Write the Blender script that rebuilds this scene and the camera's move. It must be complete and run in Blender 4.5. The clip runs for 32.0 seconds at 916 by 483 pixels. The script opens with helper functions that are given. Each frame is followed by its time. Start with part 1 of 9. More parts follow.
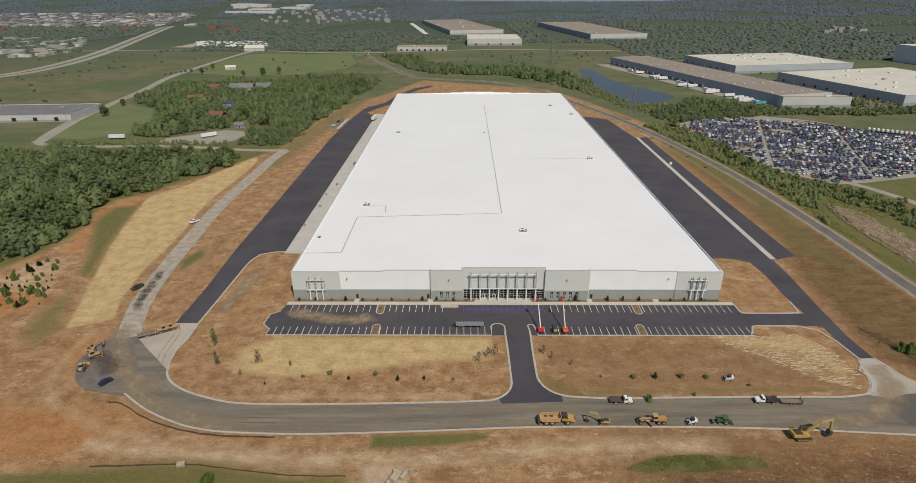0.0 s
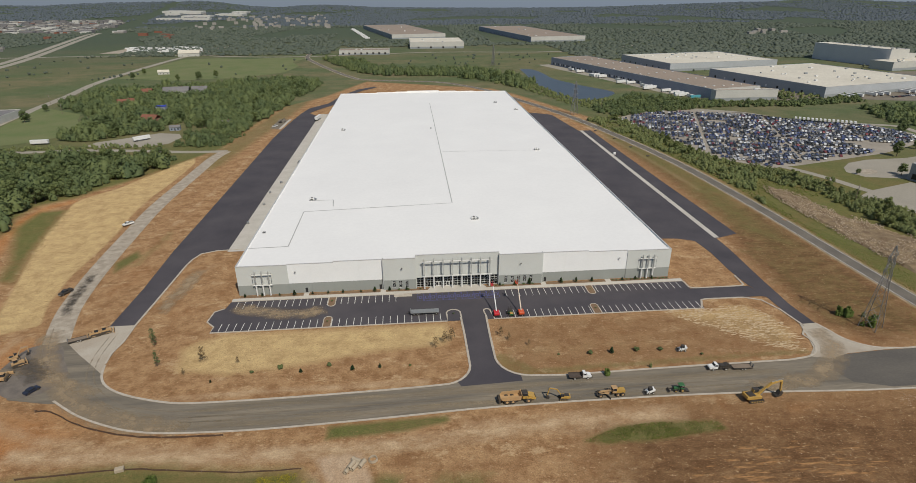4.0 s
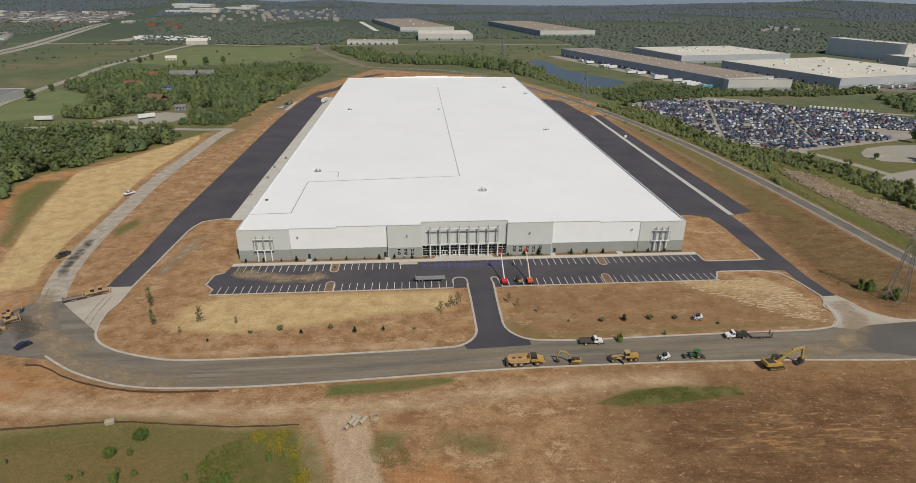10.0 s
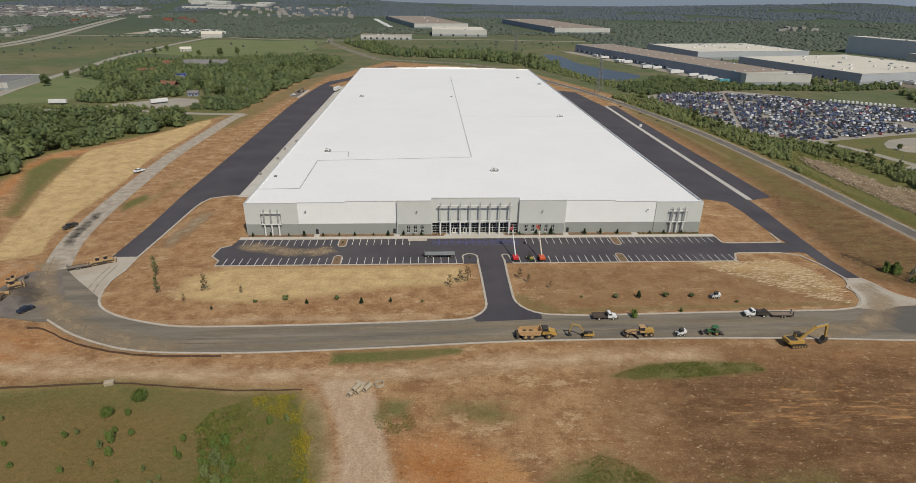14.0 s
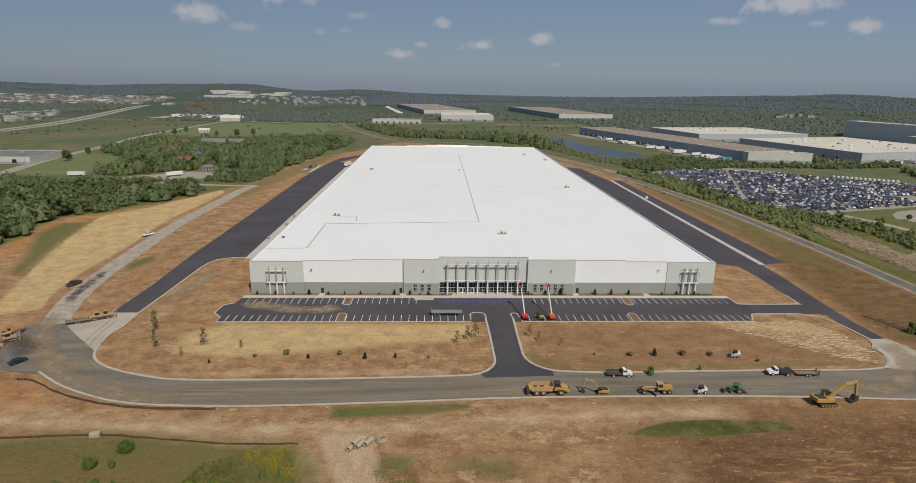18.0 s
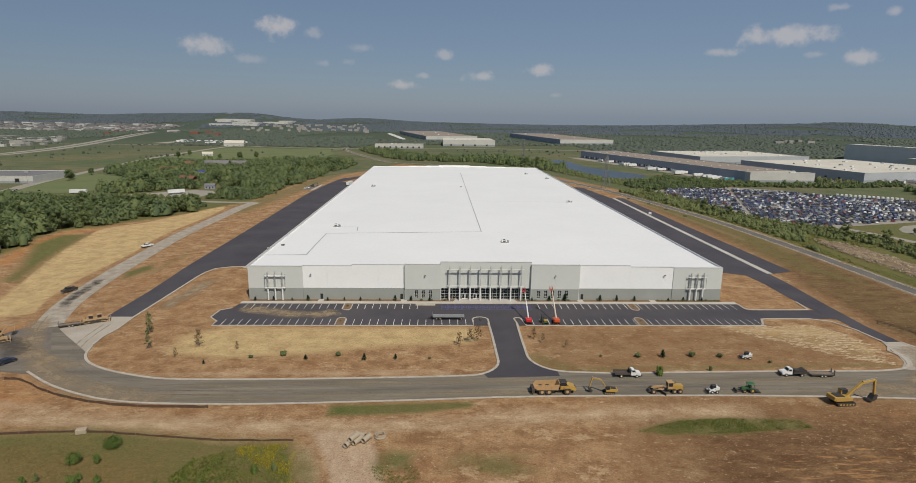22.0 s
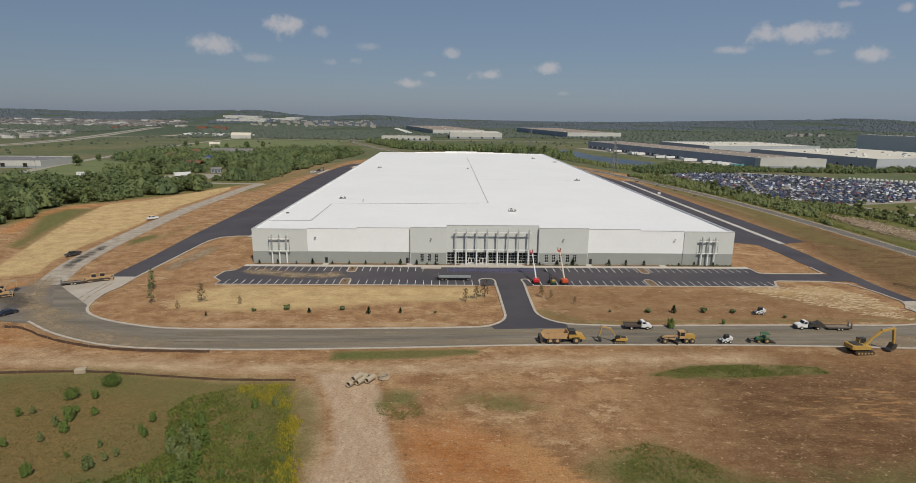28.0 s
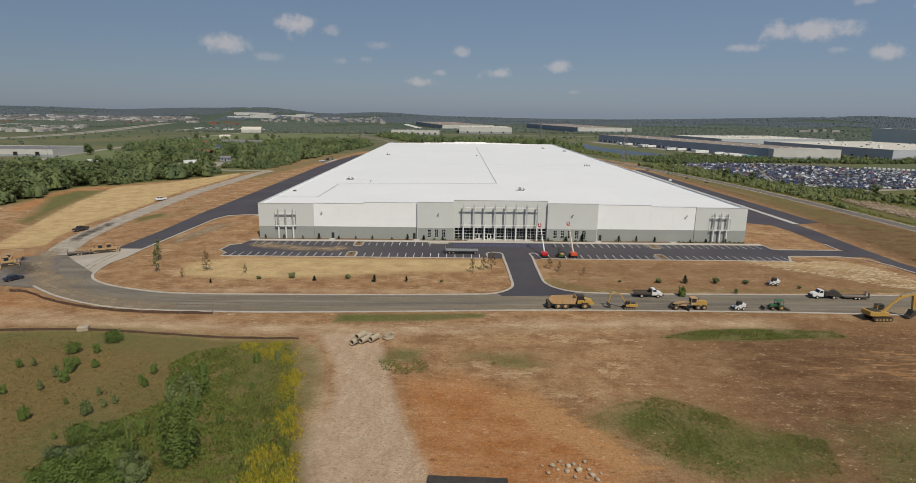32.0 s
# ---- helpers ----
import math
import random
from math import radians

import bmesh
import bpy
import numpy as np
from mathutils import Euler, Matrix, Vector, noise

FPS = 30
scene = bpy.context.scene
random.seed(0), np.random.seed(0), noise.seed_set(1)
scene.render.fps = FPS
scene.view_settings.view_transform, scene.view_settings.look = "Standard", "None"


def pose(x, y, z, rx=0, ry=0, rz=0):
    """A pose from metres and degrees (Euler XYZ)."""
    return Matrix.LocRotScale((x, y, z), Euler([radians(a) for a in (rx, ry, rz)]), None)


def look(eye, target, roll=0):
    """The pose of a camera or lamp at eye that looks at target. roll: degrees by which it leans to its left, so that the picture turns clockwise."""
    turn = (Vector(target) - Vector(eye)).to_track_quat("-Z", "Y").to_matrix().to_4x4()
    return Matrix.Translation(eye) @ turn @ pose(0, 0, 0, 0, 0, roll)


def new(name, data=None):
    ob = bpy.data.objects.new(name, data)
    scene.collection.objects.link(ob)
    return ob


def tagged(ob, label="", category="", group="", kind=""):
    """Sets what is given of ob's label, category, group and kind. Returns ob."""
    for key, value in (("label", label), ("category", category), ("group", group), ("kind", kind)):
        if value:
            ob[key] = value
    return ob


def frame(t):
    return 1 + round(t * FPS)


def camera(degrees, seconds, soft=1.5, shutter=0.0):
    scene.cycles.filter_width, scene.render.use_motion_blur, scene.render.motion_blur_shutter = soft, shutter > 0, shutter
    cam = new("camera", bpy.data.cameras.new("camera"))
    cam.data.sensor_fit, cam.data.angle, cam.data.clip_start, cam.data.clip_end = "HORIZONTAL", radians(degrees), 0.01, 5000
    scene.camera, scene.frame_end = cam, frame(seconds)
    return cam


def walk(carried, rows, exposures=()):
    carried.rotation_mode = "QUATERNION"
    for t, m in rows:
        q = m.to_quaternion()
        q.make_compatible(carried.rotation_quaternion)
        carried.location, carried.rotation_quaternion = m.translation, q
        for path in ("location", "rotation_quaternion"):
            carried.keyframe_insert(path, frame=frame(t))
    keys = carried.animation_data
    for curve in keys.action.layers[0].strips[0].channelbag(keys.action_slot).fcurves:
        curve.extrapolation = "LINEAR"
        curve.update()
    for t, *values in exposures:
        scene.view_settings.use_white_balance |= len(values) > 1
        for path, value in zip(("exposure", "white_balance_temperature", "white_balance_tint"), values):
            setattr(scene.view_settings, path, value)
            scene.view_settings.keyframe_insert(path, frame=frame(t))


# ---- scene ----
from mathutils.geometry import tessellate_polygon

cam = camera(77.6, 32.0, soft=0.8)
PATH = [
    (0, (1.224, 3.793, 123.7), (1.208, 5.616, 122.879), -0.2),
    (0.5, (1.239, 3.96, 122.837), (1.243, 5.784, 122.016), -0.1),
    (1, (1.181, 3.909, 121.906), (1.206, 5.734, 121.087), -0.1),
    (1.5, (1.0, 3.847, 120.95), (1.043, 5.672, 120.133), -0.1),
    (2, (0.839, 3.958, 119.834), (0.898, 5.784, 119.019), -0.1),
    (2.5, (0.635, 3.81, 118.805), (0.715, 5.637, 117.994), -0.1),
    (4.5, (0.38, 4.216, 113.112), (0.578, 6.038, 112.313), -0.5),
    (5, (0.734, 4.621, 111.995), (0.981, 6.437, 111.194), -0.8),
    (5.5, (0.976, 5.022, 110.805), (1.28, 6.828, 110.002), -1.0),
    (6, (0.946, 4.93, 109.687), (1.301, 6.726, 108.883), -1.2),
    (6.5, (0.583, 4.724, 108.746), (0.968, 6.514, 107.941), -1.3),
    (7, (0.133, 4.851, 107.81), (0.454, 6.653, 107.005), -0.8),
    (7.5, (-0.115, 5.2, 106.702), (0.129, 7.015, 105.899), -0.3),
    (8, (-0.46, 4.922, 105.481), (-0.227, 6.739, 104.679), -0.0),
    (8.5, (-0.67, 5.015, 104.145), (-0.47, 6.836, 103.343), 0.2),
    (9, (-0.673, 4.921, 102.758), (-0.495, 6.744, 101.956), 0.4),
    (9.5, (-0.426, 5.048, 101.261), (-0.272, 6.874, 100.459), 0.4),
    (10, (-0.293, 5.389, 99.799), (-0.152, 7.215, 98.996), 0.4),
    (10.5, (-0.097, 5.942, 98.302), (0.036, 7.769, 97.498), 0.5),
    (11, (0.129, 5.895, 96.738), (0.256, 7.722, 95.936), 0.4),
    (11.5, (0.302, 5.9, 95.187), (0.422, 7.728, 94.386), 0.5),
    (12, (0.556, 5.837, 93.785), (0.67, 7.666, 92.984), 0.5),
    (12.5, (0.372, 6.048, 92.428), (0.484, 7.877, 91.628), 0.6),
    (13, (-0.104, 5.936, 91.346), (0.009, 7.765, 90.545), 0.7),
    (13.5, (-0.04, 6.035, 90.375), (0.068, 7.864, 89.573), 0.8),
    (15.5, (-0.251, 6.118, 85.481), (-0.153, 7.983, 84.768), 0.8),
    (16, (-0.32, 6.035, 84.518), (-0.226, 7.931, 83.889), 0.8),
    (16.5, (-0.252, 5.817, 83.241), (-0.162, 7.738, 82.693), 0.8),
    (17, (-0.213, 5.824, 81.892), (-0.127, 7.751, 81.363), 0.8),
    (17.5, (-0.318, 5.956, 80.505), (-0.234, 7.884, 79.978), 0.9),
    (18, (-0.148, 6.157, 79.386), (-0.068, 8.084, 78.858), 0.9),
    (18.5, (0.002, 6.364, 78.328), (0.08, 8.291, 77.798), 0.9),
    (19, (-0.003, 6.468, 77.113), (0.075, 8.395, 76.583), 0.9),
    (19.5, (-0.066, 6.656, 75.743), (0.012, 8.583, 75.213), 0.9),
    (20, (0.101, 6.847, 74.538), (0.176, 8.774, 74.008), 0.8),
    (20.5, (-0.038, 6.84, 73.531), (0.036, 8.77, 73.013), 0.9),
    (21, (0.07, 7.104, 72.308), (0.144, 9.043, 71.825), 0.9),
    (21.5, (-0.101, 7.156, 71.023), (-0.027, 9.102, 70.571), 0.9),
    (22, (-0.016, 7.451, 69.675), (0.057, 9.403, 69.243), 0.8),
    (22.5, (0.137, 7.502, 68.382), (0.21, 9.453, 67.952), 0.8),
    (23, (-0.088, 7.551, 67.289), (-0.012, 9.503, 66.857), 0.7),
    (23.5, (-0.035, 7.607, 66.15), (0.04, 9.558, 65.718), 0.7),
    (24, (-0.014, 7.555, 65.013), (0.061, 9.506, 64.579), 0.7),
    (24.5, (-0.053, 7.571, 63.851), (0.023, 9.522, 63.417), 0.7),
    (26.5, (0.175, 7.735, 59.101), (0.247, 9.686, 58.667), 0.6),
    (27, (0.318, 7.968, 57.817), (0.38, 9.919, 57.383), 0.6),
    (27.5, (0.453, 7.654, 56.999), (0.507, 9.605, 56.563), 0.7),
    (28, (0.361, 7.731, 55.87), (0.41, 9.682, 55.433), 0.7),
    (28.5, (0.461, 7.696, 54.605), (0.503, 9.647, 54.169), 0.7),
    (29, (0.294, 7.789, 53.626), (0.335, 9.74, 53.187), 0.7),
    (29.5, (0.324, 7.926, 52.5), (0.364, 9.877, 52.061), 0.7),
    (30, (0.297, 7.735, 51.469), (0.337, 9.686, 51.03), 0.8),
    (30.5, (0.53, 7.898, 50.364), (0.563, 9.849, 49.923), 0.8),
    (31, (0.682, 8.029, 49.12), (0.706, 9.98, 48.679), 0.8),
    (31.5, (0.564, 8.145, 48.01), (0.586, 10.095, 47.567), 0.7),
    (32, (1.204, 8.137, 46.83), (1.22, 10.088, 46.388), 0.7),
]
walk(cam, [(t, look(eye, target, roll)) for t, eye, target, roll in PATH])

# ---- world and sun ----
SUN_EL, SUN_AZ = 50.0, -66.0
sun_dir = Vector((math.cos(radians(SUN_EL)) * math.cos(radians(SUN_AZ)), math.cos(radians(SUN_EL)) * math.sin(radians(SUN_AZ)), math.sin(radians(SUN_EL))))
world = bpy.data.worlds.new("world")
scene.world = world
world.use_nodes = True
wn, wl = world.node_tree.nodes, world.node_tree.links
wn.clear()
w_out = wn.new("ShaderNodeOutputWorld")
w_bg = wn.new("ShaderNodeBackground")
w_bg.inputs[1].default_value = 0.075
w_sky = wn.new("ShaderNodeTexSky")
w_sky.sky_type = "NISHITA"
w_sky.sun_disc = False
w_sky.sun_elevation, w_sky.sun_rotation = radians(SUN_EL), math.atan2(sun_dir.x, sun_dir.y)
w_sky.altitude, w_sky.air_density, w_sky.dust_density, w_sky.ozone_density = 200, 1.0, 0.7, 2.0
wl.new(w_bg.outputs[0], w_out.inputs[0])

# small fair-weather clouds: azimuth from ahead, elevation, half width, half height (degrees), density
CLOUDS = [
    (-20.8, 5.8, 2.3, 1.12, 0.58), (-14.8, 7.6, 2.1, 1.13, 0.65), (-11.7, 7.2, 1.15, 0.55, 0.29), (-17.4, 4.7, 1.51, 0.55, 0.25), (-7.3, 6.1, 1.48, 0.49, 0.25),
    (-10.9, 4.6, 1.02, 0.42, 0.22), (-8.6, 4.8, 0.89, 0.35, 0.18), (-1.4, 3.7, 0.76, 0.36, 0.32), (-3.5, 2.8, 1.83, 0.59, 0.5), (0.5, 5.6, 1.06, 0.57, 0.43),
    (4.1, 3.7, 1.97, 0.58, 0.5), (9.7, 4.3, 1.93, 0.72, 0.54), (11.4, 2.0, 0.89, 0.29, 0.22), (30.6, 6.9, 4.39, 1.04, 0.61), (25.9, 5.7, 1.6, 0.45, 0.43),
    (33.0, 5.3, 0.97, 0.37, 0.29), (35.8, 5.0, 1.81, 0.65, 0.54), (34.1, 8.8, 1.03, 0.35, 0.36), (37.7, 8.2, 0.67, 0.44, 0.43), (-30.0, 13.5, 3.0, 0.9, 0.35),
    (24.0, 16.0, 3.6, 1.1, 0.4), (-48.0, 8.0, 3.0, 1.0, 0.4), (52.0, 9.0, 3.0, 1.0, 0.4), (0.0, 20.0, 3.0, 1.0, 0.35),
]


def wmath(op, a, b=None):
    n = wn.new("ShaderNodeMath")
    n.operation = op
    for i, v in enumerate((a, b)):
        if v is None:
            continue
        if isinstance(v, (int, float)):
            n.inputs[i].default_value = v
        else:
            wl.new(v, n.inputs[i])
    return n.outputs[0]


w_tc = wn.new("ShaderNodeTexCoord")
w_sep = wn.new("ShaderNodeSeparateXYZ")
wl.new(w_tc.outputs["Generated"], w_sep.inputs[0])
w_nz = wn.new("ShaderNodeTexNoise")
w_nz.inputs["Scale"].default_value, w_nz.inputs["Detail"].default_value, w_nz.inputs["Roughness"].default_value = 38.0, 7.0, 0.62
wl.new(w_tc.outputs["Generated"], w_nz.inputs["Vector"])
w_az = wmath("MULTIPLY", wmath("ARCTAN2", w_sep.outputs[0], w_sep.outputs[1]), 180 / math.pi)
w_el = wmath("MULTIPLY", wmath("ARCSINE", w_sep.outputs[2]), 180 / math.pi)
w_jit = wmath("MULTIPLY", wmath("SUBTRACT", w_nz.outputs[0], 0.5), 2.3)
w_mask = None
for az, el, hw, hh, dens in CLOUDS:
    du = wmath("DIVIDE", wmath("SUBTRACT", w_az, az), hw)
    dv = wmath("DIVIDE", wmath("SUBTRACT", w_el, el), hh)
    r = wmath("SQRT", wmath("ADD", wmath("MULTIPLY", du, du), wmath("MULTIPLY", dv, dv)))
    rr = wmath("ADD", r, w_jit)
    m = wn.new("ShaderNodeMapRange")
    m.interpolation_type = "SMOOTHSTEP"
    for k, v in (("From Min", 1.05), ("From Max", 0.15), ("To Min", 0.0), ("To Max", dens)):
        m.inputs[k].default_value = v
    wl.new(rr, m.inputs["Value"])
    w_mask = m.outputs[0] if w_mask is None else wmath("MAXIMUM", w_mask, m.outputs[0])
w_hazegray = wn.new("ShaderNodeMix")
w_hazegray.data_type = "RGBA"
w_hazegray.inputs[0].default_value = 0.66
w_hazegray.inputs[7].default_value = (2.1, 2.95, 4.5, 1)
w_side = wmath("ADD", wmath("MULTIPLY", w_sep.outputs[0], 0.15), 0.93)
w_tone = wn.new("ShaderNodeMix")
w_tone.data_type, w_tone.blend_type = "RGBA", "MULTIPLY"
w_tone.inputs[0].default_value = 1.0
wl.new(w_sky.outputs[0], w_hazegray.inputs[6])
wl.new(w_hazegray.outputs[2], w_tone.inputs[6])
wl.new(w_side, w_tone.inputs[7])
w_mix = wn.new("ShaderNodeMix")
w_mix.data_type = "RGBA"
wl.new(w_mask, w_mix.inputs[0])
wl.new(w_tone.outputs[2], w_mix.inputs[6])
w_mix.inputs[7].default_value = (7.2, 6.7, 6.6, 1)
wl.new(w_mix.outputs[2], w_bg.inputs[0])

sun_data = bpy.data.lights.new("sun", "SUN")
sun_data.energy, sun_data.angle, sun_data.color = 3.55, radians(0.6), (1.0, 0.93, 0.80)
sun = new("sun", sun_data)
sun.matrix_world = look(sun_dir * 900, (0, 0, 0))
scene.view_settings.exposure = 0.0


# ---- materials ----
def surf(name, c1, c2=None, scale=0.3, fine=6.0, rough=0.8, bump=0.0, bump_scale=8.0, metallic=0.0, contrast=0.6, vary=0.0, spec=0.4, coord="pos", alongx=1.0, grain=0.25):
    """A surface with blotches at one scale and grain at another; vary lightens or darkens whole pieces at random."""
    m = bpy.data.materials.new(name)
    m.use_nodes = True
    n, l = m.node_tree.nodes, m.node_tree.links
    b = n["Principled BSDF"]
    b.inputs["Roughness"].default_value, b.inputs["Metallic"].default_value = rough, metallic
    b.inputs["Specular IOR Level"].default_value = spec
    if c2 is None:
        c2 = tuple(v * 0.8 for v in c1)
    if coord == "pos":
        co = n.new("ShaderNodeNewGeometry").outputs["Position"]
    else:
        co = n.new("ShaderNodeTexCoord").outputs["Object"]
    mp = n.new("ShaderNodeMapping")
    mp.inputs["Scale"].default_value = (alongx, 1, 1)
    l.new(co, mp.inputs[0])
    big, small = n.new("ShaderNodeTexNoise"), n.new("ShaderNodeTexNoise")
    for t, s, d in ((big, scale, 6), (small, fine, 4)):
        t.inputs["Scale"].default_value, t.inputs["Detail"].default_value, t.inputs["Roughness"].default_value = s, d, 0.6
        l.new(mp.outputs[0], t.inputs["Vector"])
    mr = n.new("ShaderNodeMapRange")
    mr.inputs["From Min"].default_value, mr.inputs["From Max"].default_value = 0.5 - 0.5 * (1 - contrast) - 0.02, 0.5 + 0.5 * (1 - contrast) + 0.02
    l.new(big.outputs[0], mr.inputs["Value"])
    mx = n.new("ShaderNodeMix")
    mx.data_type = "RGBA"
    mx.inputs[6].default_value, mx.inputs[7].default_value = (*c1, 1), (*c2, 1)
    l.new(mr.outputs[0], mx.inputs[0])
    hsv = n.new("ShaderNodeHueSaturation")
    g = n.new("ShaderNodeMapRange")
    g.inputs["To Min"].default_value, g.inputs["To Max"].default_value = 1 - grain, 1 + grain
    l.new(small.outputs[0], g.inputs["Value"])
    l.new(mx.outputs[2], hsv.inputs["Color"])
    val = g.outputs[0]
    if vary:
        oi = n.new("ShaderNodeObjectInfo")
        r = n.new("ShaderNodeMapRange")
        r.inputs["To Min"].default_value, r.inputs["To Max"].default_value = 1 - vary, 1 + vary
        l.new(oi.outputs["Random"], r.inputs["Value"])
        mu = n.new("ShaderNodeMath")
        mu.operation = "MULTIPLY"
        l.new(val, mu.inputs[0])
        l.new(r.outputs[0], mu.inputs[1])
        val = mu.outputs[0]
    l.new(val, hsv.inputs["Value"])
    l.new(hsv.outputs[0], b.inputs["Base Color"])
    if bump:
        bp, bt = n.new("ShaderNodeBump"), n.new("ShaderNodeTexNoise")
        bt.inputs["Scale"].default_value, bt.inputs["Detail"].default_value = bump_scale, 5
        l.new(co, bt.inputs["Vector"])
        bp.inputs["Strength"].default_value, bp.inputs["Distance"].default_value = bump, 0.05
        l.new(bt.outputs[0], bp.inputs["Height"])
        l.new(bp.outputs[0], b.inputs["Normal"])
    return m


def foliage(name, c1, c2, island=True, grain=0.8, depth=1.0, through_light=0.0, tone=False):
    """Leaves: each plant its own tone, each leaf a little of its own, with some light through them."""
    m = bpy.data.materials.new(name)
    m.use_nodes = True
    n, l = m.node_tree.nodes, m.node_tree.links
    b = n["Principled BSDF"]
    b.inputs["Roughness"].default_value = 0.7
    b.inputs["Specular IOR Level"].default_value = 0.2
    geo, oi = n.new("ShaderNodeNewGeometry"), n.new("ShaderNodeObjectInfo")
    add = n.new("ShaderNodeMath")
    add.operation = "ADD"
    isl, own = n.new("ShaderNodeMath"), n.new("ShaderNodeAttribute")
    isl.operation, own.attribute_name = "MULTIPLY_ADD", "tone"
    l.new(geo.outputs["Random Per Island"], isl.inputs[0])
    isl.inputs[1].default_value, isl.inputs[2].default_value = 0.5, 0.25
    l.new(isl.outputs[0], add.inputs[0])
    l.new(own.outputs["Fac"] if tone else oi.outputs["Random"], add.inputs[1])
    nz = n.new("ShaderNodeTexNoise")
    nz.inputs["Scale"].default_value, nz.inputs["Detail"].default_value = 0.02, 5
    l.new(geo.outputs["Position"], nz.inputs["Vector"])
    add2 = n.new("ShaderNodeMath")
    add2.operation = "ADD"
    l.new(add.outputs[0], add2.inputs[0])
    l.new(nz.outputs[0], add2.inputs[1])
    mr = n.new("ShaderNodeMapRange")
    mr.inputs["From Min"].default_value, mr.inputs["From Max"].default_value = 0.4, 2.2 if not island else 2.1
    l.new(add2.outputs[0], mr.inputs["Value"])
    mx = n.new("ShaderNodeMix")
    mx.data_type = "RGBA"
    mx.inputs[6].default_value, mx.inputs[7].default_value = (*c1, 1), (*c2, 1)
    l.new(mr.outputs[0], mx.inputs[0])
    fine = n.new("ShaderNodeTexNoise")
    fine.inputs["Scale"].default_value, fine.inputs["Detail"].default_value, fine.inputs["Roughness"].default_value = grain, 6, 0.75
    l.new(geo.outputs["Position"], fine.inputs["Vector"])
    fv, hs = n.new("ShaderNodeMapRange"), n.new("ShaderNodeHueSaturation")
    for k, v in (("From Min", 0.3), ("From Max", 0.7), ("To Min", 1 - 0.55 * depth), ("To Max", 1 + 0.6 * depth)):
        fv.inputs[k].default_value = v
    l.new(fine.outputs[0], fv.inputs["Value"])
    l.new(fv.outputs[0], hs.inputs["Value"])
    l.new(mx.outputs[2], hs.inputs["Color"])
    l.new(hs.outputs[0], b.inputs["Base Color"])
    bp = n.new("ShaderNodeBump")
    bp.inputs["Strength"].default_value, bp.inputs["Distance"].default_value = depth * 0.4, 0.9 / grain
    l.new(fine.outputs[0], bp.inputs["Height"])
    l.new(bp.outputs[0], b.inputs["Normal"])
    if through_light:
        tr, mxs = n.new("ShaderNodeBsdfTranslucent"), n.new("ShaderNodeMixShader")
        l.new(hs.outputs[0], tr.inputs[0])
        mxs.inputs[0].default_value = through_light
        l.new(b.outputs[0], mxs.inputs[1])
        l.new(tr.outputs[0], mxs.inputs[2])
        l.new(mxs.outputs[0], n["Material Output"].inputs[0])
    return m


ASPHALT_NEW = surf("new_asphalt", (0.052, 0.047, 0.055), (0.078, 0.070, 0.076), 0.05, 3.0, 0.85, 0.3, 10, contrast=0.7)
ASPHALT_OLD = surf("old_asphalt", (0.128, 0.112, 0.09), (0.225, 0.19, 0.142), 0.3, 3.0, 0.9, 0.2, 8, contrast=0.74, alongx=0.09, grain=0.35)
CONCRETE = surf("pale_concrete", (0.42, 0.39, 0.34), (0.52, 0.49, 0.44), 0.12, 4, 0.85, 0.1, 6)
KERB = surf("kerb_concrete", (0.50, 0.455, 0.39), (0.36, 0.305, 0.24), 0.5, 5, 0.85)
DUSTCONC = surf("dusty_concrete", (0.36, 0.305, 0.24), (0.43, 0.385, 0.32), 0.08, 3, 0.9, 0.1, 6, contrast=0.75)
PUBASPHALT = surf("worn_road_asphalt", (0.115, 0.102, 0.088), (0.165, 0.145, 0.12), 0.1, 2.0, 0.9, 0.2, 8, contrast=0.7)
GRAVEL = surf("gravel_road", (0.42, 0.365, 0.295), (0.28, 0.235, 0.18), 0.3, 2.2, 0.95, 0.6, 4, contrast=0.74, grain=0.4)
FARROAD = surf("pale_road", (0.34, 0.31, 0.255), (0.27, 0.245, 0.20), 0.03, 1.0, 0.9)
MARK = surf("white_marking", (0.75, 0.74, 0.70), (0.6, 0.59, 0.55), 0.6, 6, 0.7)
BLUEMARK = surf("blue_marking", (0.10, 0.11, 0.30), (0.07, 0.075, 0.20), 0.5, 6, 0.75)
ROOFWHITE = surf("white_roof_membrane", (0.80, 0.79, 0.77), (0.75, 0.74, 0.725), 0.03, 0.6, 0.6, contrast=0.55, grain=0.05)
PANELWHITE = surf("white_wall_paint", (0.79, 0.80, 0.80), (0.75, 0.76, 0.76), 0.15, 2, 0.7, grain=0.05)
PANELGREY = surf("light_grey_wall_paint", (0.56, 0.575, 0.55), (0.53, 0.545, 0.52), 0.15, 2, 0.7, grain=0.05)
PANELDARK = surf("mid_grey_wall_paint", (0.30, 0.315, 0.295), (0.275, 0.29, 0.27), 0.15, 2, 0.75, grain=0.05)
COPING = surf("metal_coping", (0.62, 0.61, 0.58), (0.56, 0.55, 0.52), 0.5, 4, 0.4, metallic=0.3)
FRAMEWHITE = surf("white_metal", (0.72, 0.72, 0.70), (0.64, 0.64, 0.62), 0.6, 5, 0.45, coord="obj")
